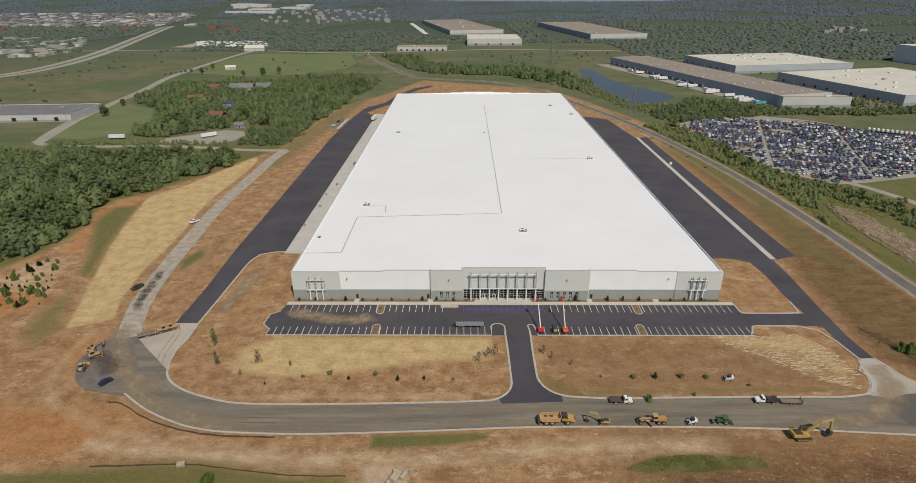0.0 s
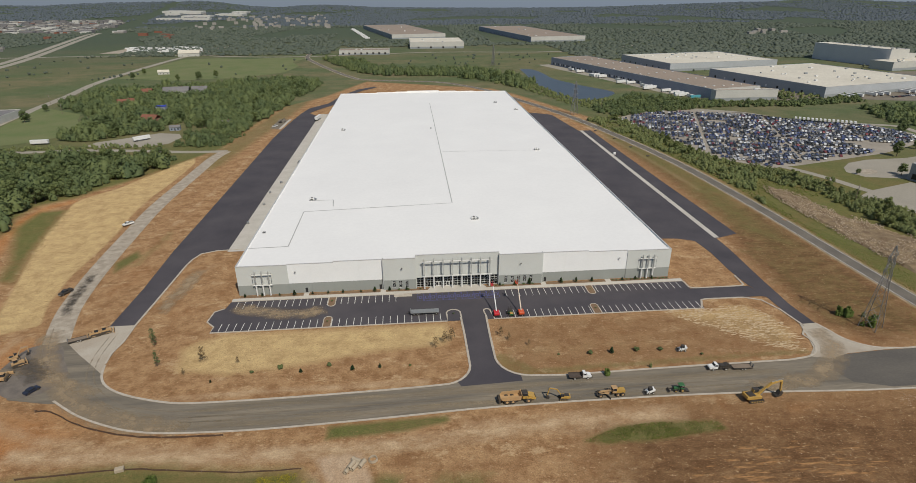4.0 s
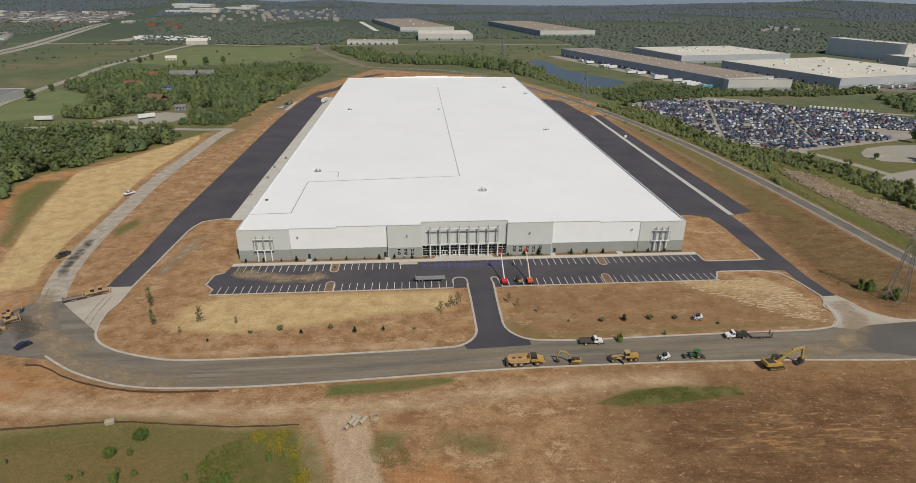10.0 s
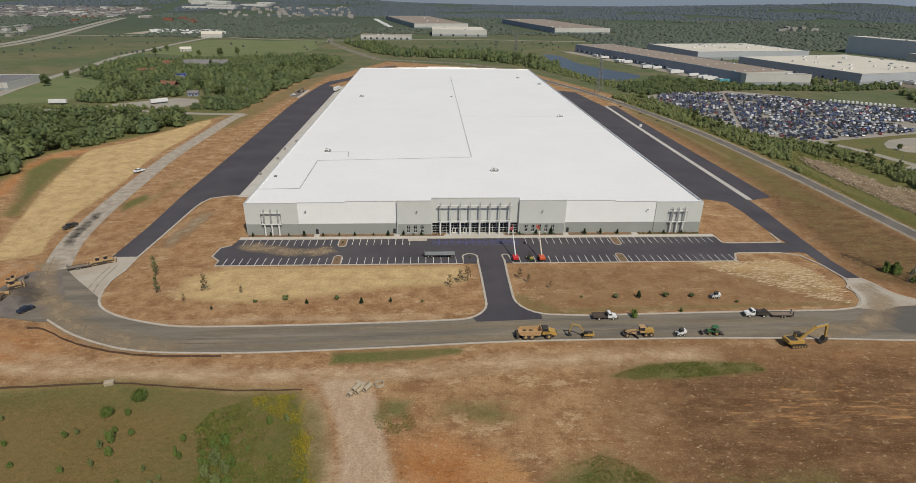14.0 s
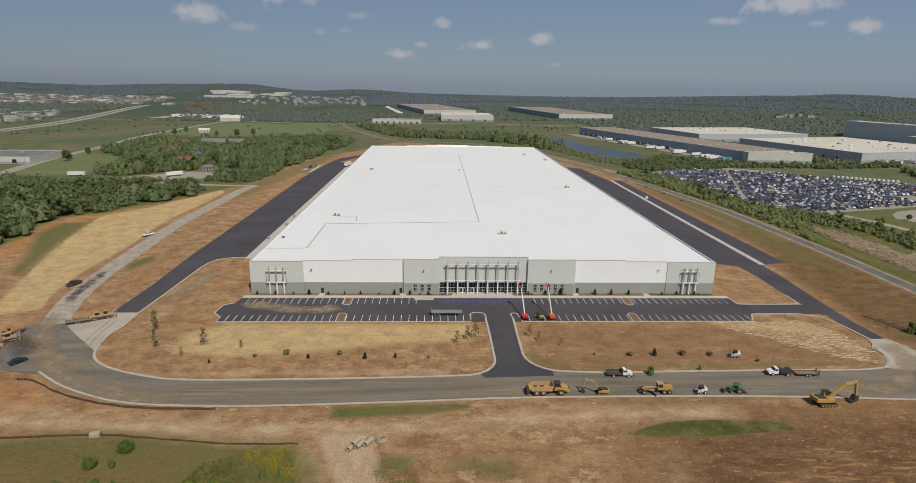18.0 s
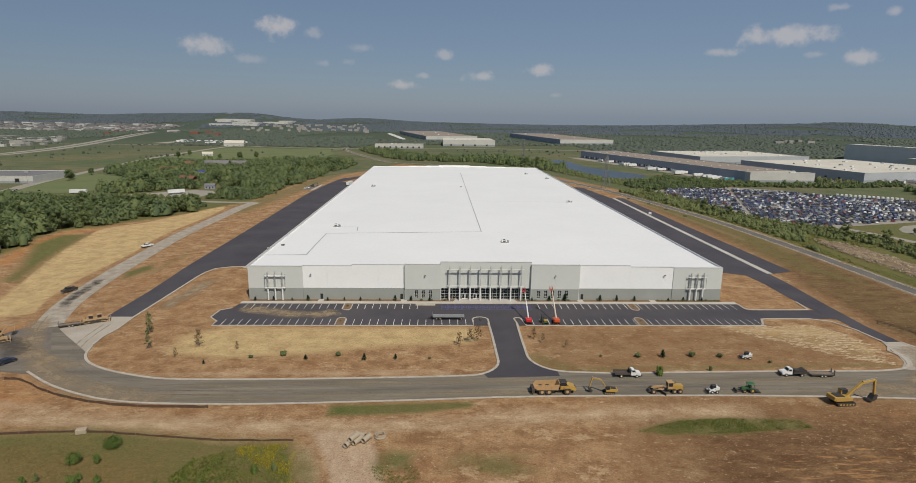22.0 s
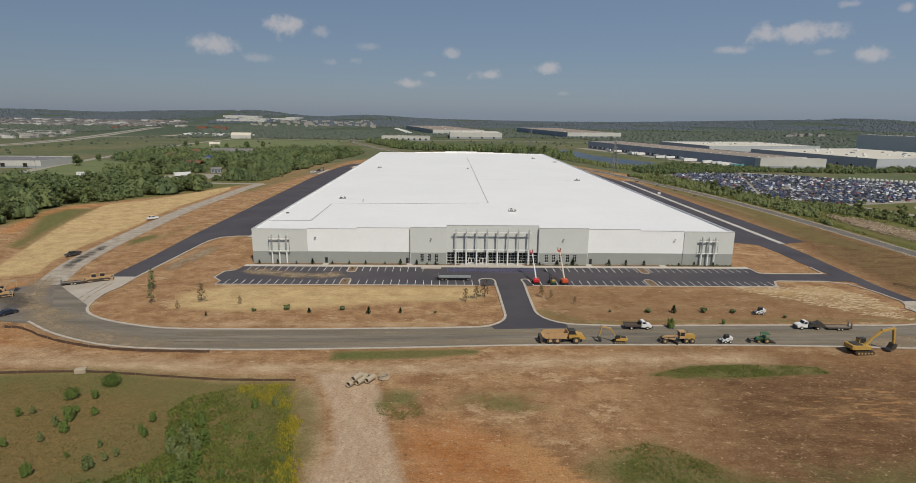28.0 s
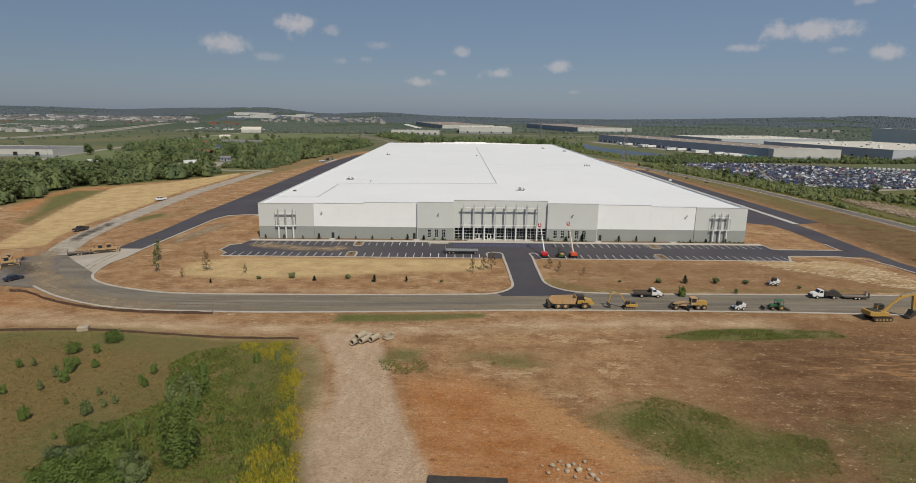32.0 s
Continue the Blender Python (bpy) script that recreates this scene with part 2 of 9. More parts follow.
FRAMEGREY = surf("grey_metal", (0.22, 0.23, 0.23), (0.18, 0.19, 0.19), 0.6, 5, 0.45, metallic=0.4, coord="obj")
FRAMELIGHT = surf("light_grey_metal", (0.50, 0.51, 0.50), (0.42, 0.43, 0.42), 0.6, 5, 0.45, metallic=0.2, coord="obj")
ROOFSEAM = surf("grey_roof_joint", (0.34, 0.34, 0.33), (0.42, 0.42, 0.41), 0.6, 5, 0.8)
SEAM = surf("dark_roof_joint", (0.09, 0.09, 0.085), (0.13, 0.13, 0.12), 0.6, 5, 0.8)
DOORDARK = surf("dark_door_paint", (0.03, 0.03, 0.032), (0.02, 0.02, 0.022), 0.5, 5, 0.5)
RUBBER = surf("black_rubber", (0.03, 0.026, 0.023), (0.09, 0.07, 0.05), 2.0, 12, 0.9, coord="obj")
YELLOW = surf("yellow_machine_paint", (0.47, 0.28, 0.05), (0.36, 0.235, 0.085), 0.8, 6, 0.5, coord="obj", vary=0.08)
TAN = surf("dusty_yellow_paint", (0.46, 0.29, 0.13), (0.38, 0.25, 0.14), 0.8, 6, 0.65, coord="obj")
REDPAINT = surf("red_machine_paint", (0.55, 0.025, 0.035), (0.45, 0.02, 0.03), 0.8, 6, 0.45, coord="obj")
ORANGEPAINT = surf("orange_machine_paint", (0.60, 0.10, 0.03), (0.5, 0.08, 0.03), 0.8, 6, 0.45, coord="obj")
GREENPAINT = surf("green_machine_paint", (0.03, 0.13, 0.045), (0.05, 0.13, 0.05), 0.8, 6, 0.5, coord="obj")
WHITEPAINT = surf("white_vehicle_paint", (0.75, 0.75, 0.74), (0.66, 0.66, 0.64), 0.8, 6, 0.35, coord="obj")
DARKMETAL = surf("dark_machine_metal", (0.045, 0.042, 0.04), (0.09, 0.075, 0.06), 1.5, 8, 0.6, metallic=0.3, coord="obj")
STEEL = surf("galvanised_steel", (0.38, 0.39, 0.39), (0.30, 0.31, 0.31), 1.0, 6, 0.45, metallic=0.6, coord="obj")
PIPECONC = surf("grey_pipe_concrete", (0.42, 0.35, 0.26), (0.34, 0.28, 0.2), 0.6, 6, 0.9, coord="obj")
TIMBER = surf("weathered_timber", (0.24, 0.19, 0.14), (0.17, 0.13, 0.10), 0.8, 6, 0.9, coord="obj")
BARK = surf("grey_brown_bark", (0.13, 0.10, 0.075), (0.08, 0.06, 0.045), 1.0, 8, 0.95, coord="obj")
WATER = surf("pond_water", (0.045, 0.055, 0.062), (0.05, 0.06, 0.068), 0.02, 0.3, 0.28, 0.05, 1.0, spec=0.5)
FABRIC = surf("black_silt_fabric", (0.07, 0.045, 0.03), (0.12, 0.07, 0.045), 0.6, 5, 0.9)
ROCK = surf("pale_rubble", (0.42, 0.34, 0.24), (0.30, 0.22, 0.145), 0.9, 5, 0.9, vary=0.2)
LEAF = foliage("broadleaf_leaves", (0.074, 0.110, 0.052), (0.158, 0.190, 0.070), depth=0.3, through_light=0.2)
LEAF_WOOD = foliage("woodland_leaves", (0.074, 0.110, 0.054), (0.160, 0.192, 0.074), depth=0.3, through_light=0.2, tone=True)
# Distant crowns greyed, with aerial haze mixed into their leaf colour.
LEAF_FAR_HAZED = foliage("haze_tinted_leaves", (0.060, 0.079, 0.064), (0.100, 0.116, 0.086), grain=0.5, depth=0.4, tone=True)
# Hill crowns blued: the air's haze is put into the leaf colour.
LEAF_HILL_HAZED = foliage("haze_tinted_hill_leaves", (0.076, 0.095, 0.112), (0.096, 0.114, 0.130), grain=0.2, depth=0.25, tone=True)
LEAF_LIGHT = foliage("light_green_leaves", (0.100, 0.130, 0.045), (0.170, 0.192, 0.070), depth=0.4, through_light=0.2)
LEAF_SCRUB = foliage("scrub_leaves", (0.110, 0.142, 0.056), (0.205, 0.225, 0.088), depth=0.3, through_light=0.2, tone=True)
CONIFER = foliage("conifer_needles", (0.022, 0.045, 0.018), (0.05, 0.08, 0.03))
FLOWER = foliage("yellow_flowers", (0.25, 0.21, 0.022), (0.40, 0.32, 0.03), depth=0.4)
GRASSBLADE = foliage("rough_grass", (0.165, 0.123, 0.042), (0.212, 0.150, 0.055), grain=0.2, depth=0.4)
WEED = foliage("lush_weeds", (0.104, 0.136, 0.028), (0.162, 0.188, 0.042), grain=0.3, depth=0.6, through_light=0.2)
LEAF_BRIGHT = foliage("bright_bush_leaves", (0.080, 0.122, 0.026), (0.128, 0.170, 0.040), depth=0.3, through_light=0.2)
DRYLEAF = foliage("dry_brown_leaves", (0.12, 0.085, 0.04), (0.20, 0.14, 0.07))

GLASS = bpy.data.materials.new("tinted_glass")
GLASS.use_nodes = True
gb = GLASS.node_tree.nodes["Principled BSDF"]
gb.inputs["Base Color"].default_value = (0.03, 0.04, 0.045, 1)
gb.inputs["Roughness"].default_value, gb.inputs["Transmission Weight"].default_value = 0.06, 0.6


# ---- mesh helpers ----
def bx(bm, x0, x1, y0, y1, z0, z1, m=None):
    vs = [bm.verts.new(Vector((x, y, z)) if m is None else m @ Vector((x, y, z))) for z in (z0, z1) for y in (y0, y1) for x in (x0, x1)]
    for f in ((0, 2, 3, 1), (4, 5, 7, 6), (0, 1, 5, 4), (2, 6, 7, 3), (0, 4, 6, 2), (1, 3, 7, 5)):
        bm.faces.new([vs[i] for i in f])
    return bm


def tube(bm, p0, p1, r0, r1=None, n=8, cap=True):
    p0, p1 = Vector(p0), Vector(p1)
    r1 = r0 if r1 is None else r1
    q = (p1 - p0).to_track_quat("Z", "Y").to_matrix()
    rings = []
    for p, r in ((p0, r0), (p1, r1)):
        rings.append([bm.verts.new(p + q @ Vector((r * math.cos(2 * math.pi * i / n), r * math.sin(2 * math.pi * i / n), 0))) for i in range(n)])
    for i in range(n):
        bm.faces.new((rings[0][i], rings[0][(i + 1) % n], rings[1][(i + 1) % n], rings[1][i]))
    if cap:
        bm.faces.new(rings[0][::-1])
        bm.faces.new(rings[1])
    return bm


def prism(bm, outline, y0, y1, m=None):
    """An outline in x and z, drawn out from y0 to y1."""
    rows = [[bm.verts.new(Vector((x, y, z)) if m is None else m @ Vector((x, y, z))) for x, z in outline] for y in (y0, y1)]
    k = len(outline)
    for i in range(k):
        bm.faces.new((rows[0][i], rows[0][(i + 1) % k], rows[1][(i + 1) % k], rows[1][i]))
    bm.faces.new(rows[0][::-1])
    bm.faces.new(rows[1])
    return bm


def bevelled(bm, w=0.05):
    bmesh.ops.bevel(bm, geom=bm.edges[:], offset=w, segments=1, affect="EDGES", clamp_overlap=True)
    return bm


def part(name, bm, material, parent=None, label="", smooth=False):
    me = bpy.data.meshes.new(name)
    bmesh.ops.recalc_face_normals(bm, faces=bm.faces[:])
    bm.to_mesh(me)
    bm.free()
    if smooth:
        me.shade_smooth()
    me.materials.append(material)
    ob = new(name, me)
    ob.parent = parent
    if label:
        tagged(ob, label)
    return ob


def thing(name, m, label, category, group="", kind=""):
    ob = new(name)
    ob.matrix_basis = m
    return tagged(ob, label, category, group, kind)


def structure(name, bm, material, label="", category=""):
    return tagged(part(name, bm, material), label, category, kind="structure")


def sheet(name, pts, z, material, label="", category="road"):
    """A flat sheet with the outline pts, laid at height z."""
    pts = [p for k, p in enumerate(pts) if (Vector(p) - Vector(pts[k - 1])).length > 0.02]
    bm = bmesh.new()
    vs = [bm.verts.new((x, y, z)) for x, y in pts]
    for tri in tessellate_polygon([[Vector((x, y, 0)) for x, y in pts]]):
        bm.faces.new([vs[k] for k in tri])
    return structure(name, bm, material, label, category)


def arc(cx, cy, r, a0, a1, n=8):
    return [(cx + r * math.cos(radians(a0 + (a1 - a0) * i / n)), cy + r * math.sin(radians(a0 + (a1 - a0) * i / n))) for i in range(n + 1)]


def ribbon(pts, width, shift=0.0):
    """The outline of a strip of that width along a line."""
    left, right = [], []
    for i, p in enumerate(pts):
        a, b = Vector(pts[max(i - 1, 0)]), Vector(pts[min(i + 1, len(pts) - 1)])
        d = (b - a).normalized()
        n = Vector((-d.y, d.x))
        left.append(tuple(Vector(p) + n * (shift + width / 2)))
        right.append(tuple(Vector(p) + n * (shift - width / 2)))
    return left, right


def strip(name, pts, width, z, material, label="", category="road", height=0.0):
    """A road or a kerb along a line; height makes it a raised bar."""
    left, right = ribbon(pts, width)
    bm = bmesh.new()
    lo = [(bm.verts.new((*a, z)), bm.verts.new((*b, z))) for a, b in zip(left, right)]
    for i in range(len(lo) - 1):
        bm.faces.new((lo[i][0], lo[i][1], lo[i + 1][1], lo[i + 1][0]))
    if height:
        hi = [(bm.verts.new((*a, z + height)), bm.verts.new((*b, z + height))) for a, b in zip(left, right)]
        for i in range(len(lo) - 1):
            bm.faces.new((hi[i][1], hi[i][0], hi[i + 1][0], hi[i + 1][1]))
            bm.faces.new((lo[i][0], lo[i + 1][0], hi[i + 1][0], hi[i][0]))
            bm.faces.new((lo[i][1], hi[i][1], hi[i + 1][1], lo[i + 1][1]))
        for e in (0, -1):
            bm.faces.new((lo[e][0], lo[e][1], hi[e][1], hi[e][0]))
    return structure(name, bm, material, label, category)


def smooth_line(pts, n=6):
    """A rounded line through the points."""
    out = []
    P = [Vector(p) for p in pts]
    for i in range(len(P) - 1):
        a, b, c, d = P[max(i - 1, 0)], P[i], P[i + 1], P[min(i + 2, len(P) - 1)]
        for k in range(n):
            t = k / n
            out.append(tuple(0.5 * (2 * b + (c - a) * t + (2 * a - 5 * b + 4 * c - d) * t * t + (3 * b - a - 3 * c + d) * t ** 3)))
    out.append(tuple(P[-1]))
    return out

# ---- ground: one sheet to the horizon, with soil, straw and grass laid out by areas ----
def spread(knots):
    out = []
    for a, b, step0, step1 in knots:
        x, k = a, 0
        while x < b - 1e-6:
            out.append(x)
            x += step0 + (step1 - step0) * (x - a) / (b - a)
        if out and b - out[-1] < 0.5 * min(step0, step1):
            out.pop()
    out.append(knots[-1][1])
    return np.array(out)


GX = spread([(-4950, -600, 260, 24), (-600, -260, 20, 3), (-260, -160, 2.5, 1.6), (-160, 215, 1.4, 1.4), (215, 320, 1.8, 3), (320, 700, 4, 24), (700, 4950, 28, 260)])
GY = spread([(-1500, -40, 260, 12), (-40, 60, 6, 2.2), (60, 330, 1.4, 1.4), (330, 760, 2.2, 4), (760, 1500, 6, 30), (1500, 4950, 40, 160)])
XX, YY = np.meshgrid(GX, GY)


def inside(poly, soft=2.0):
    """0 outside to 1 inside an outline, over a soft edge."""
    d2 = np.full(XX.shape, 1e12)
    odd = np.zeros(XX.shape, bool)
    for (x0, y0), (x1, y1) in zip(poly, poly[1:] + poly[:1]):
        ex, ey = x1 - x0, y1 - y0
        t = np.clip(((XX - x0) * ex + (YY - y0) * ey) / (ex * ex + ey * ey + 1e-9), 0, 1)
        d2 = np.minimum(d2, (XX - x0 - t * ex) ** 2 + (YY - y0 - t * ey) ** 2)
        cross = ((y0 > YY) != (y1 > YY)) & (XX < x0 + (YY - y0) * ex / (ey if abs(ey) > 1e-9 else 1e-9))
        odd ^= cross
    d = np.sqrt(d2) * np.where(odd, 1, -1)
    return np.clip(0.5 + d / (2 * soft), 0, 1)


def along(pts, width, soft=2.0):
    left, right = ribbon(pts, width)
    return inside(left + right[::-1], soft)


def waves(sx, sy, seed):
    r = np.random.RandomState(seed)
    v = np.zeros(XX.shape)
    for k in range(14):
        a, p = r.uniform(0, 2 * np.pi, 2)
        f = r.uniform(0.4, 2.2)
        v += np.sin((XX * np.cos(a) / sx + YY * np.sin(a) / sy) * f + p) / 14 ** 0.5
    return v


SITE = [(-236, 205), (-219, 240), (-212, 256), (-208, 275), (-209, 298), (-216, 314), (-216, 336), (-201, 350), (-194, 370), (-181, 396), (-168, 430), (-150, 470), (-140, 640), (-96, 720), (-55, 840), (112, 755), (134, 705), (183, 557), (204, 407), (207, 170), (215, 120), (240, 40), (-14, 40), (-17.5, 72), (-20, 80), (-22.2, 86), (-23.2, 93), (-26, 103), (-29, 114), (-32, 119.5), (-47, 121), (-78, 126), (-105, 123), (-190, 110), (-240, 150)]
STRAW_SLOPE = [(-162.3, 443.7), (-169.8, 425.7), (-179.2, 393.4), (-187.4, 365.2), (-197.2, 346.8), (-197.8, 339), (-190, 301), (-182.6, 273), (-166.6, 226), (-156.2, 194.4), (-141, 201.8), (-147, 218.4), (-151, 243), (-152, 273), (-153.8, 296.8), (-157.6, 324), (-158.6, 350), (-157, 380), (-157.4, 430)]
STRAW_FRONT = [(-80, 167), (-62, 163), (-40, 166), (-14, 172), (10, 174), (14, 180), (12, 189), (-70, 189), (-82, 182)]
FIELD = [(-300, 112), (-105, 122), (-78, 124), (-47, 119.6), (-32, 119.5), (-29, 114), (-26, 103), (-23.2, 93), (-22.2, 86), (-20, 80), (-17.5, 72), (-16, 60), (-24, -60), (-300, -60)]
DIRT_TRACK = [(-28, 124), (-23.3, 114.7), (-19.7, 104.3), (-18.3, 93.6), (-20.6, 87.3), (-20.7, 81.8), (-18, 73), (-16, 40), (6, 40), (-1, 73.2), (-3.1, 79), (-6.3, 88.3), (-9.8, 102), (-12.2, 115), (-15.8, 125)]
site = inside(SITE, 5)
field = inside(FIELD, 2.0)
straw = np.maximum.reduce([inside(STRAW_SLOPE, 1.6), 0.85 * inside(STRAW_FRONT, 4), 0.62 * inside([(94, 192), (100, 184), (112, 174), (124, 163), (134, 158), (139, 168), (138, 184), (132, 194), (116, 191)], 5),
                           0.45 * inside([(30, 165), (90, 166), (90, 172), (30, 172)], 4)])
grass = 1 - site
for poly, amount, soft in (
    ([(-208, 301), (-209, 325), (-196, 330), (-191, 309), (-186, 285), (-182, 269), (-172, 238), (-180, 240), (-186, 259)], 0.85, 4),
    ([(-176, 205), (-172, 190), (-160, 180), (-158, 192), (-166, 214), (-176, 232)], 0.6, 5), ([(-30.4, 118), (-26.3, 117.5), (-21.6, 104.3), (-20.6, 93.6), (-22, 88), (-26, 92)], 0.62, 2),
    ([(-26, 131), (-5, 132), (9, 135), (9, 137.4), (-26, 136)], 1.0, 1.5), ([(46.3, 123.6), (52, 122), (67, 122.4), (87.7, 124.4), (87, 127.8), (70.6, 129.2), (56.7, 128)], 1.0, 2),
    ([(-14, 110), (-5, 109), (-4, 116), (-12, 117)], 0.7, 2), ([(0, 109), (16, 108), (20, 115), (4, 117)], 0.5, 3), ([(29, 94.4), (36.6, 97), (42, 93.5), (47.9, 88), (57, 84), (54, 76), (38.4, 73), (33, 77), (27, 84.7), (22, 89)], 0.85, 5), ([(7, 114), (15.7, 113), (20.8, 108.8), (15, 107), (8, 109)], 0.7, 3),
    ([(52, 58), (90, 62), (84, 92), (60, 90)], 0.6, 6), ([(176, 137), (200, 130), (230, 60), (150, 60), (168, 120)], 0.9, 4),
    ([(150, 176), (162, 164), (186, 164), (196, 180), (197, 250), (195, 330), (176, 330), (168, 262), (156, 240)], 0.34, 9),
    ([(178, 330), (202, 300), (199, 420), (187, 470), (172, 520), (168, 470)], 0.66, 8), ([(168, 262), (192, 230), (196, 330), (176, 400)], 0.58, 10),
    ([(26, 166), (29, 155), (40, 153), (60, 155), (136, 157), (136, 160), (40, 158), (30, 168)], 0.5, 1.5), ([(-133, 244), (-128, 262), (-133, 270), (-138, 255)], 0.8, 2),
    ([(-158, 440), (-141, 400), (-134, 420), (-120, 560), (-108, 700), (-130, 700), (-152, 480)], 0.55, 6), ([(-130, 250), (-124, 250), (-122, 290), (-128, 300)], 0.4, 3),
):
    grass = np.maximum(grass, amount * inside(poly, soft))
grass = np.maximum(grass, 0.95 * field)
grass = np.maximum(grass, 0.9 * inside([(206, 230), (207, 330), (196, 420), (160, 545), (200, 545), (250, 377), (270, 300), (280, 200), (250, 190)], 3))
grass = np.maximum(grass, 0.8 * inside([(-160, 840), (60, 842), (115, 762), (300, 700), (250, 980), (-150, 1160)], 6))
track = inside(DIRT_TRACK, 2.2)
pale = np.maximum.reduce([0.85 * along([(-112, 132), (-60, 127), (-20, 126), (20, 129), (40, 132), (75, 133)], 6, 3), 0.55 * along([(10, 132), (40, 131), (80, 131)], 9, 4), 0.55 * along([(-110, 210), (-98, 235), (-90, 250)], 6, 4),
                          0.62 * along([(-143, 196), (-145, 180), (-141, 161), (-130, 149), (-108, 138), (-84, 132), (-50, 129)], 5, 3), 0.7 * along([(-604, 800), (-557, 945)], 12, 6), 0.8 * inside([(-585, 700), (-560, 700), (-540, 760), (-566, 765)], 9), 0.7 * along([(-88, 152.5), (-40, 154), (5, 154)], 3, 2), 0.6 * along([(182, 330), (178, 420), (165, 520)], 5, 3), 0.5 * along([(-128, 300), (-122, 380), (-120, 470)], 3, 2),
                          0.8 * inside([(-213, 232), (-206, 249), (-193, 257), (-186, 236), (-182, 222), (-200, 222)], 6)])
pale = np.maximum(pale, 0.75 * along([(-28, 119), (-24.4, 106), (-21, 95), (-21, 86)], 4.5, 2))
pale = np.where(field > 0.5, pale * 0.6, pale)
red = np.maximum.reduce([1.0 * inside([(-7.6, 102), (1.9, 105), (13.9, 98), (21, 85.4), (26, 73.5), (30, 50), (0, 50), (-2.7, 73), (-6.6, 92)], 5), 0.6 * inside([(108, 129), (111, 133.5), (122, 133), (119, 130), (113, 127.6)], 2), 0.7 * inside([(-190, 112), (-110, 126), (-96, 140), (-112, 150), (-150, 150), (-190, 180)], 8),
                         0.9 * along([(-196, 262), (-204, 285), (-210, 312), (-208, 332), (-198, 345)], 6, 3), 0.8 * inside([(-215, 200), (-190, 200), (-178, 214), (-190, 226), (-212, 228)], 8), 0.4 * inside([(92, 132), (140, 132), (150, 90), (95, 95)], 9), 0.6 * along([(202, 180), (202, 330), (190, 430)], 3, 2),
                         0.5 * inside([(-140, 60), (-100, 62), (-92, 74), (-130, 78)], 5), 0.6 * inside([(-145, 165), (-122, 168), (-128, 190), (-150, 192)], 6)])
flower = np.maximum(0.4 * along([(-30, 118), (-29, 108), (-25, 98), (-25, 88)], 3.2, 1.6), 0.0)
wood = np.zeros(XX.shape)
far = np.clip((np.hypot(XX - 30, YY - 200) - 700) / 900, 0, 1)
wood = far * 0.75
ZZ = -0.05 - 0.10 * (1 + waves(9, 7, 3)) * np.clip(site + field, 0, 1) * np.clip(1 - inside([(-150, 132), (200, 132), (200, 560), (-150, 560)], 4), 0, 1)
ZZ += np.clip((YY - 1900) / 2400, 0, 1) ** 1.5 * (10 + 8 * waves(700, 500, 5))
ridge = np.clip((YY - 2600) / 1900, 0, 1)
rx = XX / np.maximum(YY, 1)
ZZ += ridge * 0.55 * (95 * np.exp(-((rx + 0.78) / 0.30) ** 2) + 52 * np.exp(-((rx + 0.30) / 0.06) ** 2) + 78 * np.exp(-((rx + 0.40) / 0.10) ** 2) + 42 * np.exp(-((rx + 0.12) / 0.06) ** 2) + 75 * np.exp(-((rx - 0.72) / 0.17) ** 2)) * (0.85 + 0.10 * waves(260, 900, 9))
ZZ += np.clip((-XX - 168) / 40, 0, 1) * np.clip((YY - 190) / 60, 0, 1) * np.clip((420 - YY) / 60, 0, 1) * 2.0

# darker brown soil on the southeast ground, the east island and the verge
dark_soil = np.maximum(0.85 * inside([(50, 136), (240, 136), (240, 30), (34, 30), (44, 84)], 16), 0.4 * inside([(30, 156), (136, 158), (136, 166), (30, 168)], 3))
dark_soil = np.maximum(dark_soil, 0.4 * inside([(30, 154), (134, 157), (136, 180), (96, 188), (30, 188)], 4))
dark_soil = np.maximum(dark_soil, 1.1 * inside([(152, 176), (164, 162), (190, 166), (197, 190), (196, 300), (176, 300), (158, 240)], 9))
dry = np.maximum(field * inside([(-150, 60), (-58, 60), (-56, 92), (-50, 118), (-150, 122)], 8) * 0.75, 0.45 * field)
# grows with distance; drives the haze painted into far turf
field_haze = np.clip((np.hypot(XX, YY) - 420) / 260, 0, 1)
dark_soil = np.maximum(dark_soil, 0.75 * inside([(168, 262), (194, 262), (196, 330), (186, 430), (168, 500)], 8))
smear = 0.9 * inside([(8, 96), (14, 98), (23, 88), (29, 77), (24, 75), (15, 86)], 3)
smear = np.maximum(smear, 0.35 * inside([(70, 98), (120, 96), (130, 118), (90, 122), (66, 112)], 8))
ny, nx = XX.shape
gm = bpy.data.meshes.new("ground")
idx = np.arange(nx * ny, dtype=np.int32).reshape(ny, nx)
quads = np.stack([idx[:-1, :-1], idx[:-1, 1:], idx[1:, 1:], idx[1:, :-1]], -1).reshape(-1, 4)
gm.vertices.add(nx * ny)
gm.vertices.foreach_set("co", np.stack([XX, YY, ZZ], -1).astype(np.float32).ravel())
gm.loops.add(quads.size)
gm.loops.foreach_set("vertex_index", quads.ravel())
gm.polygons.add(len(quads))
gm.polygons.foreach_set("loop_start", np.arange(len(quads), dtype=np.int32) * 4)
gm.update()
gm.shade_smooth()
